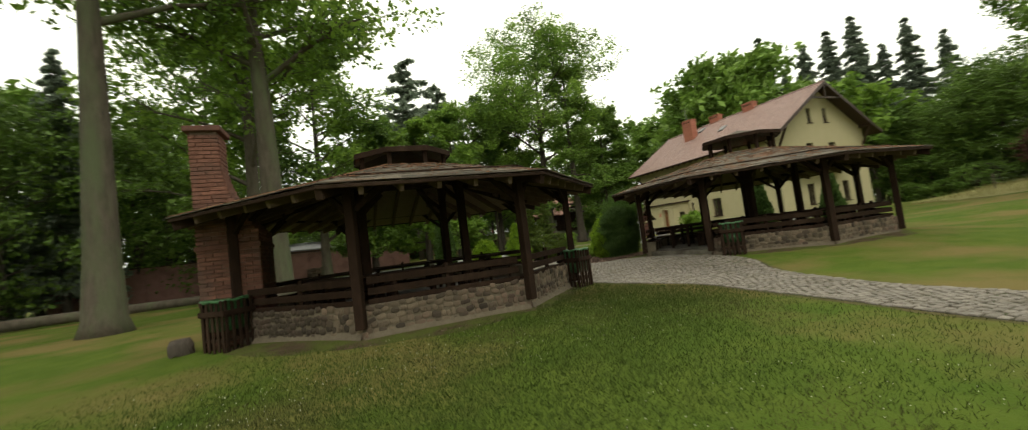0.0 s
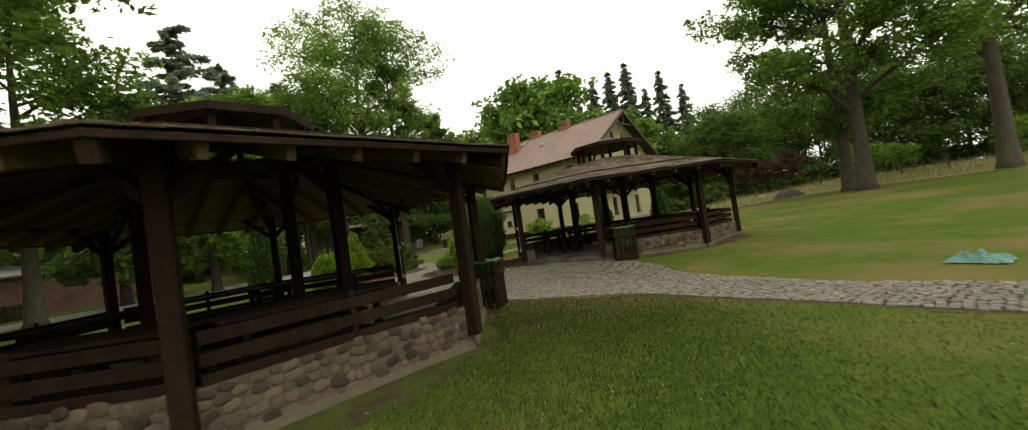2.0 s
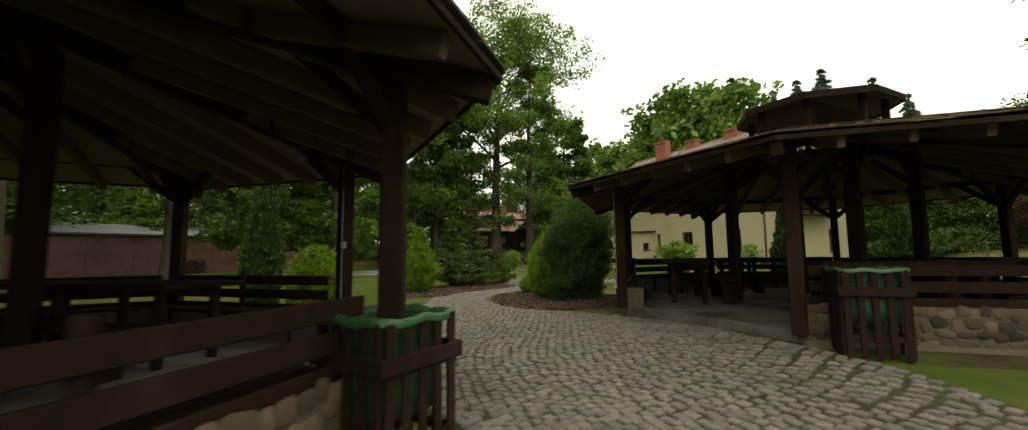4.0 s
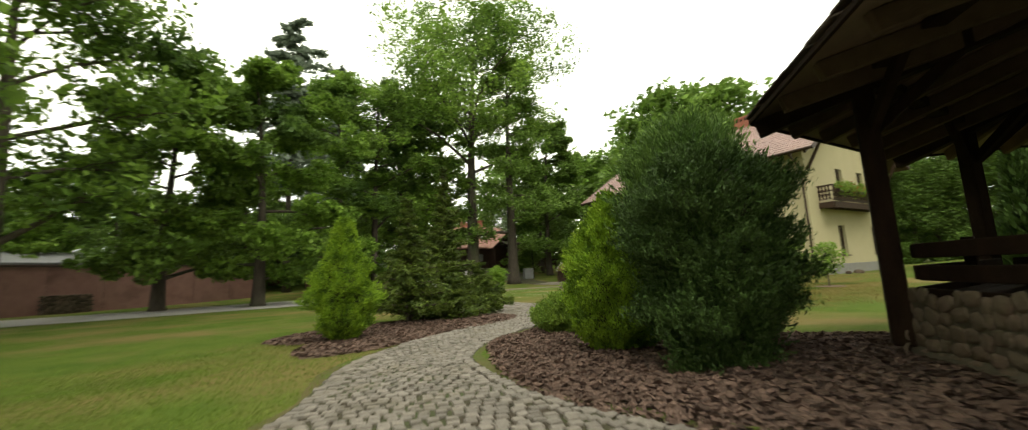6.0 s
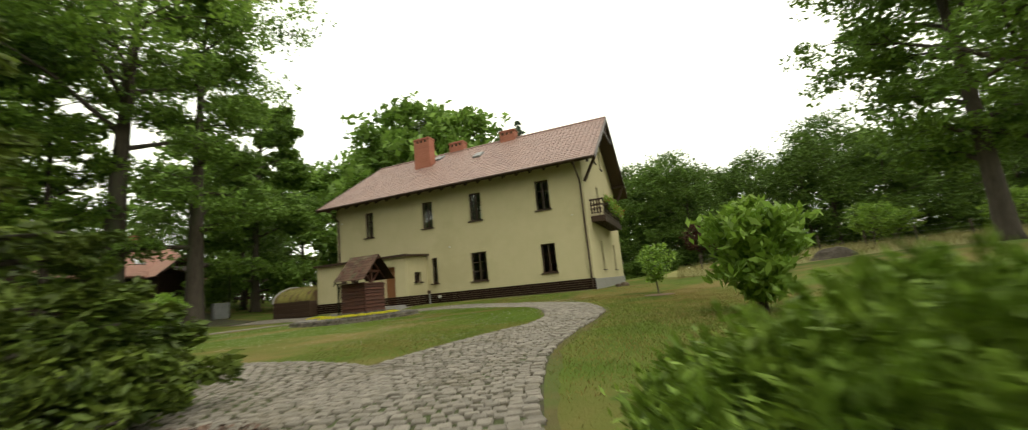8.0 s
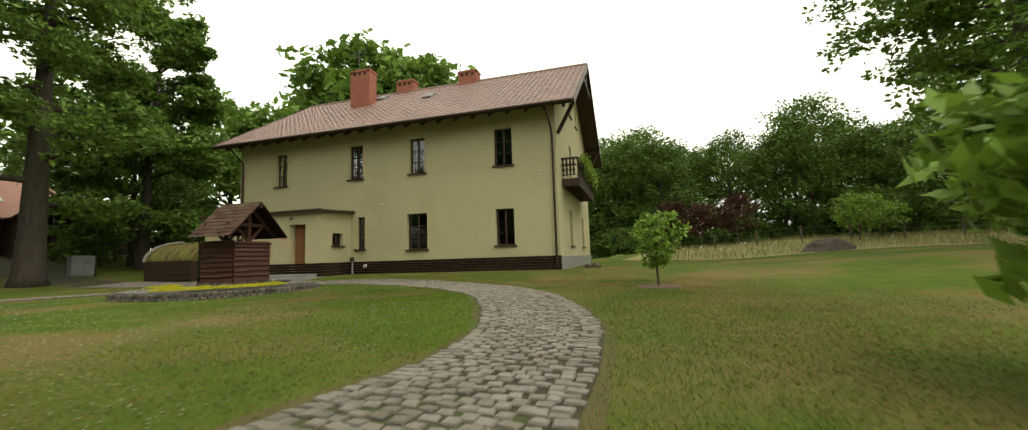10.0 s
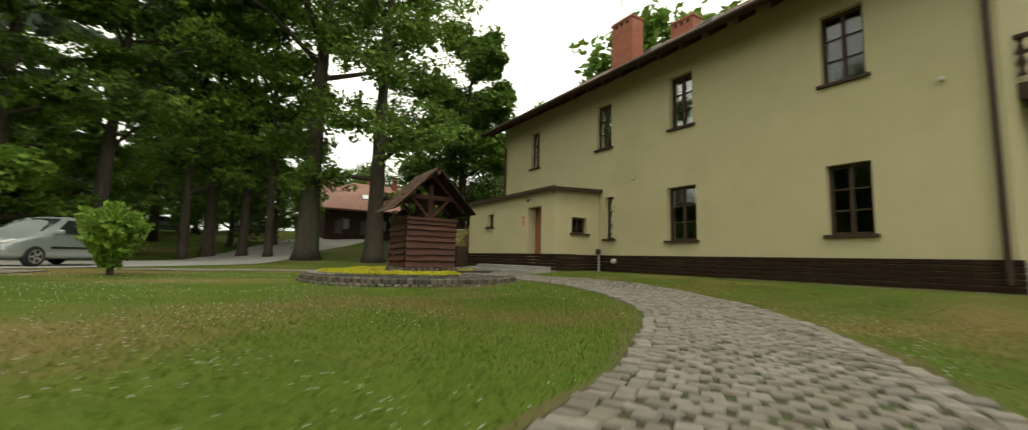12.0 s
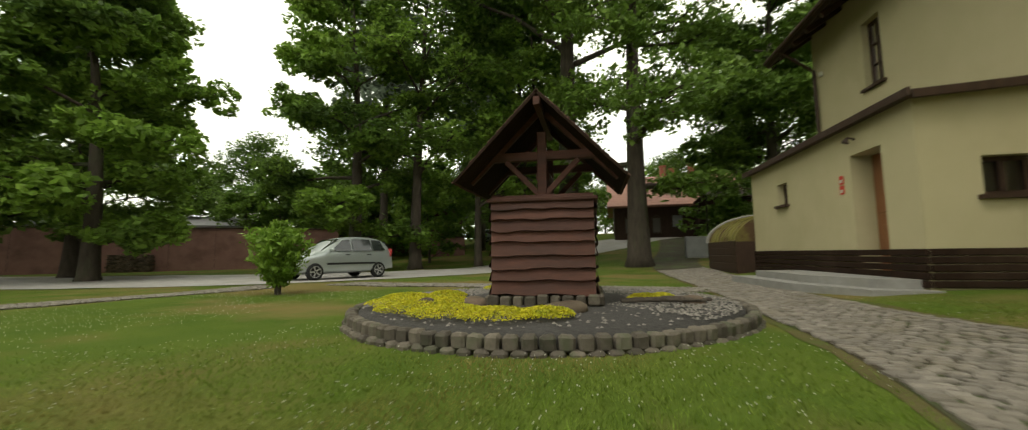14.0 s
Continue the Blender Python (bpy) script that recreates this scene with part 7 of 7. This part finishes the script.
# ---- meadow fence, stump, stones by the house ----
fence = thing("fence", (57.5, 8, 0), "low weathered wire fence with wooden posts in the meadow", "fence")
fp = []
for i in range(14):
    x, y = 57.5 + 0.8 * math.sin(i * 0.6), 28 - 3.0 * i
    z = ground_z(x, y)
    fp.append((x - 57.5, y - 8, z))
    part("post", Geo().box((x - 57.5, y - 8, z + 0.6), (0.1, 0.1, 1.4), pose(0, 0, 0, R.uniform(-3, 3), R.uniform(-3, 3), 20), 0.012), M_BARK, fence)
for h in (0.45, 0.8, 1.15):
    part("wire", Geo().tube([(a, b, c + h) for a, b, c in fp], 0.004, 4), M_GREYROOF, fence)
root = tagged(part("stump", Geo().lathe([(1.4, -0.1), (1.15, 0.2), (0.9, 0.4), (0.7, 0.62), (0.35, 0.68)], 15), M_DARKBARK, label="wide rotting grey-brown tree stump at the meadow edge"), category="stump")
for v in root.data.vertices:
    v.co *= 1 + 0.22 * noise.noise(v.co * 1.7)
root.location = gz_at(50.2, 20.4)
for x, y, w in ((40.9, 32.9, 0.22), (41.4, 32.6, 0.28), (41.9, 32.9, 0.2)):
    ob = part("rock", Geo().add(STONES[int(w * 100) % 6][0], [tuple(f) for f in STONES[int(w * 100) % 6][1]]), M_STONE, smooth=True)
    ob.matrix_basis = Matrix.Translation((x, y, ground_z(x, y) + w * 0.3)) @ Matrix.Diagonal((w, w * 0.8, w * 0.6, 1)) @ pose(0, 0, 0, 90, 0, 60 * x)
    tagged(ob, "grey field stone lying at the corner of the house", "rock", "stones at the house")

# ---- parked car ----
M_CARPAINT = mat("silver_green_car_paint", (0.42, 0.46, 0.45), (0.46, 0.50, 0.49), 1, 0.28, 0.0, 60, metal=0.55, spec=0.5)
M_TYRE = mat("black_tyre_rubber", (0.015, 0.015, 0.015), (0.025, 0.025, 0.025), 20, 0.85, 0.2)
M_RIM = mat("silver_alloy_rim", (0.5, 0.5, 0.5), (0.56, 0.56, 0.56), 5, 0.3, 0, metal=0.8)
M_CARGLASS = mat("tinted_car_glass", (0.02, 0.024, 0.025), (0.03, 0.034, 0.035), 1, 0.04, 0, spec=0.8)
M_LAMP = mat("clear_lamp_lens", (0.6, 0.6, 0.58), (0.7, 0.7, 0.68), 8, 0.1, 0, spec=0.7)
M_REDLAMP = mat("red_lamp_lens", (0.4, 0.02, 0.02), (0.45, 0.03, 0.03), 8, 0.12, 0, spec=0.7)


def build_car(at, turn):
    """A compact van-shaped family car, front towards +x."""
    car = thing("car", at, "silver-green compact family car parked on the gravel", "car", "", turn)
    # stations along the length: x, sill height, belt height, half width, roof height, half width of the roof
    st = [(2.05, 0.32, 0.60, 0.62, 0.61, 0.55), (1.98, 0.24, 0.72, 0.76, 0.74, 0.66), (1.6, 0.20, 0.86, 0.84, 0.90, 0.72), (1.05, 0.20, 0.96, 0.86, 1.02, 0.74),
          (0.55, 0.20, 0.99, 0.86, 1.34, 0.62), (0.15, 0.20, 1.00, 0.86, 1.54, 0.58), (-0.6, 0.20, 1.00, 0.86, 1.60, 0.59), (-1.3, 0.22, 1.00, 0.86, 1.57, 0.58),
          (-1.75, 0.26, 1.00, 0.84, 1.46, 0.56), (-1.98, 0.30, 0.98, 0.80, 1.10, 0.66), (-2.05, 0.34, 0.85, 0.74, 0.88, 0.66)]
    n = 10
    v = []
    for x, sill, belt, w, roof, rw_ in st:
        ring = [(-w * 0.9, sill), (-w, sill + 0.12), (-w * 1.01, (sill + belt) / 2), (-w * 0.97, belt), (-rw_, roof - 0.05), (-rw_ * 0.8, roof), (0, roof + 0.02), (rw_ * 0.8, roof), (rw_, roof - 0.05),
                (w * 0.97, belt), (w * 1.01, (sill + belt) / 2), (w, sill + 0.12), (w * 0.9, sill)]
        v += [(x, y, z) for y, z in ring]
    m = 13
    f = [(i * m + k, i * m + k + 1, (i + 1) * m + k + 1, (i + 1) * m + k) for i in range(len(st) - 1) for k in range(m - 1)]
    f += [tuple(range(m)), tuple((len(st) - 1) * m + k for k in range(m - 1, -1, -1))]
    f += [(i * m, (i + 1) * m, (i + 1) * m + m - 1, i * m + m - 1) for i in range(len(st) - 1)]
    me = Geo().add(v, f).mesh("body")
    bm = bmesh.new()
    bm.from_mesh(me)
    bmesh.ops.recalc_face_normals(bm, faces=bm.faces)
    bm.to_mesh(me)
    bm.free()
    me.shade_smooth()
    body = part("body", me, M_CARPAINT, car)
    sub = body.modifiers.new("round", "SUBSURF")
    sub.levels = sub.render_levels = 2

    def side_pane(pts, s):
        q = [Vector((x, s * y, z)) for x, y, z in pts]
        return Geo().slab(q if s < 0 else q[::-1], (0, s, 0.25), 0.012)

    for s in (-1, 1):
        part("side_window", side_pane([(0.72, 0.845, 1.03), (-0.12, 0.85, 1.04), (-0.12, 0.665, 1.47), (0.18, 0.67, 1.45)], s), M_CARGLASS, car)
        part("side_window", side_pane([(-0.2, 0.85, 1.04), (-0.98, 0.85, 1.05), (-0.98, 0.665, 1.49), (-0.2, 0.665, 1.49)], s), M_CARGLASS, car)
        part("side_window", side_pane([(-1.06, 0.85, 1.05), (-1.62, 0.83, 1.07), (-1.45, 0.68, 1.44), (-1.06, 0.665, 1.48)], s), M_CARGLASS, car)
        part("rub_strip", Geo().box((-0.15, s * 0.865, 0.58), (2.0, 0.03, 0.07), ch=0.008), M_TYRE, car)
        part("door_mirror", Geo().box((0.72, s * 0.95, 1.06), (0.14, 0.2, 0.14), ch=0.03), M_CARPAINT, car)
        part("headlight", Geo().box((1.83, s * 0.58, 0.70), (0.3, 0.34, 0.16), pose(0, 0, 0, 0, 18, -s * 18), 0.04), M_LAMP, car)
        part("tail_light", Geo().box((-1.93, s * 0.72, 0.95), (0.16, 0.14, 0.36), pose(0, 0, 0, 0, -12, s * 12), 0.03), M_REDLAMP, car)
        for hx in (0.05, -0.85):
            part("door_handle", Geo().box((hx, s * 0.875, 0.9), (0.18, 0.03, 0.035), ch=0.008), M_TYRE, car)
    part("windscreen", Geo().slab([Vector((1.0, -0.66, 1.05)), Vector((1.0, 0.66, 1.05)), Vector((0.28, 0.55, 1.49)), Vector((0.28, -0.55, 1.49))], (0.6, 0, 0.8), 0.012), M_CARGLASS, car)
    part("rear_window", Geo().slab([Vector((-1.98, -0.6, 1.08)), Vector((-1.82, -0.5, 1.42)), Vector((-1.82, 0.5, 1.42)), Vector((-1.98, 0.6, 1.08))], (-1, 0, 0.3), 0.012), M_CARGLASS, car)
    part("bumper", Geo().box((2.0, 0, 0.42), (0.16, 1.35, 0.2), ch=0.05), M_CARPAINT, car)
    part("bumper", Geo().box((-2.02, 0, 0.45), (0.14, 1.45, 0.24), ch=0.05), M_CARPAINT, car)
    part("grille", Geo().box((2.06, 0, 0.62), (0.05, 0.5, 0.09), ch=0.01), M_TYRE, car)
    part("plate", Geo().box((2.09, 0, 0.44), (0.015, 0.5, 0.11), ch=0.004), M_CLOVER, car, "plain white number plate with a dark bar")
    for x in (1.28, -1.3):
        for s in (-1, 1):
            w = part("wheel", Geo().lathe([(0.2, -0.09), (0.285, -0.09), (0.31, -0.05), (0.31, 0.05), (0.285, 0.09), (0.2, 0.09)], 24), M_TYRE, car, smooth=True)
            w.matrix_basis = pose(x, s * 0.79, 0.31, 90, 0, 0)
            rim = Geo().lathe([(0.2, -0.02), (0.205, 0.092), (0.185, 0.094), (0.17, 0.06), (0.05, 0.07)], 24)
            for k in range(5):
                a = 2 * math.pi * k / 5
                rim.beam((0.03 * math.cos(a), 0.03 * math.sin(a), 0.085), (0.185 * math.cos(a), 0.185 * math.sin(a), 0.085), 0.05, 0.025)
            r = part("rim", rim, M_RIM, w)
            r.matrix_basis = pose(0, 0, 0, 0 if s < 0 else 180, 0, 0)
    return car


dirv = Vector((23.4 - 24.6, 50.98 - 53.44))
parked = build_car((23.2, 51.9, ground_z(23.2, 51.9) + 0.02), math.degrees(math.atan2(dirv.y, dirv.x)) )

for x, y, turn in ((21.6, 87.0, 15), (29.2, 85.0, 160)):
    far_car = copy_thing(parked, Matrix.Identity(4))
    far_car.matrix_basis = pose(x, y, ground_z(x, y) + 0.03, 0, 0, turn)
    tagged(far_car, "pale car parked far off under the trees", "car")

# ---- pieces of paths ----
def cobbles(line, parent, near, limit, seed, size=0.1):
    """Rows of cut granite cobbles along a path."""
    rr = random.Random(seed)
    protos = []
    for i in range(5):
        top = [(x * 0.36 + rr.uniform(-.05, .05), y * 0.36 + rr.uniform(-.05, .05), 0.021 + rr.uniform(-0.004, 0.004)) for x, y in ((-1, -1), (1, -1), (1, 1), (-1, 1))]
        rim = [(x * 1.19, y * 1.17, 0.013) for x, y, z in top]
        low = [(x * 1.22, y * 1.2, -0.02) for x, y, z in top]
        protos.append((top + rim + low, [(0, 1, 2, 3)] + [(4 + k, 4 + (k + 1) % 4, (k + 1) % 4, k) for k in range(4)] + [(8 + k, 8 + (k + 1) % 4, 4 + (k + 1) % 4, 4 + k) for k in range(4)]))
    places = []
    acc = 0.0
    prev = None
    row = 0
    for i, p in enumerate(line):
        if prev is not None:
            acc += float(np.linalg.norm(p[:2] - prev[:2]))
        prev = p
    total, s, i = acc, 0.0, 0
    seg = [float(np.linalg.norm(line[k + 1][:2] - line[k][:2])) for k in range(len(line) - 1)]
    done = 0.0
    while s < total and i < len(seg):
        while i < len(seg) and done + seg[i] < s:
            done += seg[i]
            i += 1
        if i >= len(seg):
            break
        t = (s - done) / seg[i]
        p = line[i] * (1 - t) + line[i + 1] * t
        d = (line[min(i + 6, len(line) - 1)] - line[max(i - 5, 0)])[:2]
        d = d / np.linalg.norm(d)
        ang = math.degrees(math.atan2(d[1], d[0]))
        n = max(3, int(round((p[2] - 0.26) / (size * 1.25)))) + 2
        wi = (p[2] - 0.26) / (n - 2)
        bow = 0.10
        for k in range(n):
            edge = k in (0, n - 1)
            w = 0.15 if edge else wi
            u = (k - 0.5 + rr.uniform(-0.14, 0.14) + (0.25 if row % 2 else -0.25) * (1 < k < n - 2)) * wi + 0.13 - p[2] / 2
            if edge:
                u = (p[2] / 2 - 0.075 + rr.uniform(-0.03, 0.02)) * (-1 if k == 0 else 1)
            du = rr.uniform(-0.022, 0.022) + bow * math.sin(u * 2.1 + 0.4) * (not edge)
            x, y = p[0] - d[1] * u + d[0] * du, p[1] + d[0] * u + d[1] * du
            places.append((rr.randrange(5), Matrix.Translation((x, y, ground_z(x, y) + 0.009 + rr.uniform(-0.004, 0.004))) @ pose(0, 0, 0, rr.uniform(-2, 2), rr.uniform(-2, 2), ang + 90 + rr.uniform(-7, 7))
                           @ Matrix.Diagonal((w * rr.uniform(0.84, 1.0), size * rr.uniform(0.92, 1.1), 1, 1))))
        s += size * 1.01
        row += 1
    lay_pieces(parent, "cobble", M_COBBLE, protos, places, near, limit)


near_main = [p for p in main_line if -2 < p[1] and not (p[1] > 56)]
cobbles(near_main, path_main, (27.5, 32.3, 0), 300, 51)
cobbles(side_line, path_side, (20.5, 33, 0), 60, 52)
cobbles(cross_line, path_cross, (33, 47, 0), 60, 53)
for par in (path_main, path_side, path_cross):
    for ob in par.children:
        if "field" in ob.name:
            ob.data.materials[0] = M_COBBLE_F
for g0 in (gaz_a, gaz_b):
    for ob in g0.children:
        if ob.name.startswith("shingle_field"):
            ob.data.materials[0] = M_SHINGLE_F

# ---- grass ----
def off_lawn(x, y):
    """Whether a place is paved, bedded or built on."""
    for q in PATHPTS_NEAR(x, y):
        if (q[0] - x) ** 2 + (q[1] - y) ** 2 < (q[2] / 2 + 0.02) ** 2:
            return True
    for cx, cy in (GA, GB):
        if (x - cx) ** 2 + (y - cy) ** 2 < (3.62 + 0.45 * noise.noise((x * 1.9, y * 1.9, 4))) ** 2:
            return True
    for cx, cy, rx, ry, tn in ((17.45, 25.5, 1.98, 3.25, -0.08), (16.35, 32.1, 2.95, 1.55, 0.14), (18.4, 28.55, 1.35, 0.98, 0.5), (17.0, 27.9, 1.3, 0.72, 1.0), (15.75, 31.1, 2.45, 1.08, 0.73), (*BC, BR + 0.1, BR + 0.1, 0)):
        dx, dy = x - cx, y - cy
        u, w = dx * math.cos(tn) + dy * math.sin(tn), -dx * math.sin(tn) + dy * math.cos(tn)
        if (u / rx) ** 2 + (w / ry) ** 2 < 1.0:
            return True
    return x > 37.8 and y > 33.9 or (35.9 < x and 44.3 < y < 47.5)


grid_of = {}
for q in main_line + side_line + cross_line:
    for ddx in (-1, 0, 1):
        for ddy in (-1, 0, 1):
            grid_of.setdefault((int(q[0] // 2.5) + ddx, int(q[1] // 2.5) + ddy), []).append(q)


def PATHPTS_NEAR(x, y):
    return grid_of.get((int(x // 2.5), int(y // 2.5)), ())


def grass(name, spots_, per, spread_r, seed, blade=0.042, blades=None):
    """Short mown blades scattered about a line of places, as one mesh."""
    rr = np.random.default_rng(seed)
    v, f = [], []
    for cx, cy in spots_:
        for i in range(per):
            r, a = spread_r * 1.15 * math.sqrt(rr.random()) * (0.75 + 0.5 * rr.random()), rr.random() * 6.283
            x, y = cx + r * math.cos(a), cy + r * math.sin(a)
            if off_lawn(x, y):
                continue
            z = ground_z(x, y) - 0.004
            h = blade * (0.5 + rr.random())
            b = rr.random() * 6.283
            w = 0.003 + 0.0025 * rr.random()
            lx, ly = rr.normal() * 0.025, rr.normal() * 0.025
            k = len(v)
            v += [(x - w * math.cos(b), y - w * math.sin(b), z), (x + w * math.cos(b), y + w * math.sin(b), z), (x + lx, y + ly, z + h)]
            f.append((k, k + 1, k + 2))
    tagged(part(name, Geo().add(v, f), blades or M_BLADE, label="short mown grass blades with dry tips"), category="grass", kind="stuff")


# Deeper green lawn near the grill gazebo, darkened further to paint in tree shade.
M_SHADEBLADE = mat("deep_green_shaded_lawn_blade", (0.038, 0.066, 0.009), (0.064, 0.088, 0.016), 1.1, 0.7, 0, 40, (0.085, 0.08, 0.028), 0.5, 0.34, spread=0.35, island=True, spec=0.15, leafy=0.3)
shaded_spots = [(6 + 1.3 * math.cos(k), 12.5 + 1.3 * math.sin(k)) for k in range(6)] + [(7.5, 14.0), (9.0, 14.5), (10.2, 15.3), (11.0, 16.3), (11.2, 17.6), (12.0, 16.6), (10.7, 15.7), (11.5, 16.9), (9.8, 16.2), (8.5, 12.5), (10.5, 13.0), (3.5, 13.5), (4.5, 15.2), (6.5, 15.4)]
lawn_spots = [(12.0, 25.5), (12.6, 28), (13.5, 30), (11, 29),
              (22.5, 29.6), (24.5, 30.2), (26.5, 30.4), (28.5, 31.0), (30, 32), (24.5, 34.0), (26.5, 34.2), (28.5, 35.0), (29.8, 36.5), (31, 36.2), (31.2, 38), (32.5, 37.8), (33.2, 39.2), (31.5, 39.8), (29.5, 38.2), (33.6, 38.4),
              (30.2, 34.9), (31.6, 35.6), (32.2, 36.8), (36.4, 38.2), (38, 41), (37, 43.4), (38.5, 37)]
grass("grass", shaded_spots, 8500, 1.9, 60, blade=0.034, blades=M_SHADEBLADE)
grass("grass", lawn_spots, 8500, 1.9, 61, blade=0.03)
M_DRYBLADE = mat("sun_dried_grass_blade", (0.185, 0.145, 0.042), (0.26, 0.20, 0.07), 1.1, 0.7, 0, 40, (0.10, 0.14, 0.03), 0.5, 0.35, spread=0.3, island=True, spec=0.2, leafy=0.3)
dry_spots = [(21.5, 28.8), (23.2, 29.0), (25.2, 29.2), (27.0, 29.4), (29.0, 29.6), (30.8, 30.2), (32.6, 31.4), (34.2, 32.6), (27.5, 27.6), (30.5, 28.0), (33.5, 29.6), (35.8, 31.0), (22.0, 33.2), (24.2, 33.4), (37.5, 33.0), (34.5, 35.0), (36.0, 36.5)]
grass("dry_grass", dry_spots, 8000, 1.9, 62, blade=0.027, blades=M_DRYBLADE)
rc = np.random.default_rng(8)
v, f = [], []
for i in range(11000):
    k = (0, 1, 1, 1, 1, 1, 1, 1, 2)[rc.integers(0, 9)]
    if k == 0:
        x, y = rc.uniform(3, 11), rc.uniform(9, 16.2)
    elif k == 1:
        x, y = rc.uniform(23, 35), rc.uniform(33, 46)
    else:
        x, y = rc.uniform(35.5, 40), rc.uniform(35, 52)
    if noise.noise((x * 0.5, y * 0.5, 9)) < -0.12 or off_lawn(x, y):
        continue
    z, w = ground_z(x, y) + 0.045, 0.0038 + 0.002 * rc.random()
    o = len(v)
    v += [(x + w, y, z), (x, y + w, z), (x - w, y, z), (x, y - w, z), (x, y, z + w), (x, y, z - w)]
    f += [(o, o + 1, o + 4), (o + 1, o + 2, o + 4), (o + 2, o + 3, o + 4), (o + 3, o, o + 4), (o + 1, o, o + 5), (o + 2, o + 1, o + 5), (o + 3, o + 2, o + 5), (o, o + 3, o + 5)]
tagged(part("clover_flowers", Geo().add(v, f), M_CLOVER, label="small white clover heads in the lawn"), category="flowers", kind="stuff")
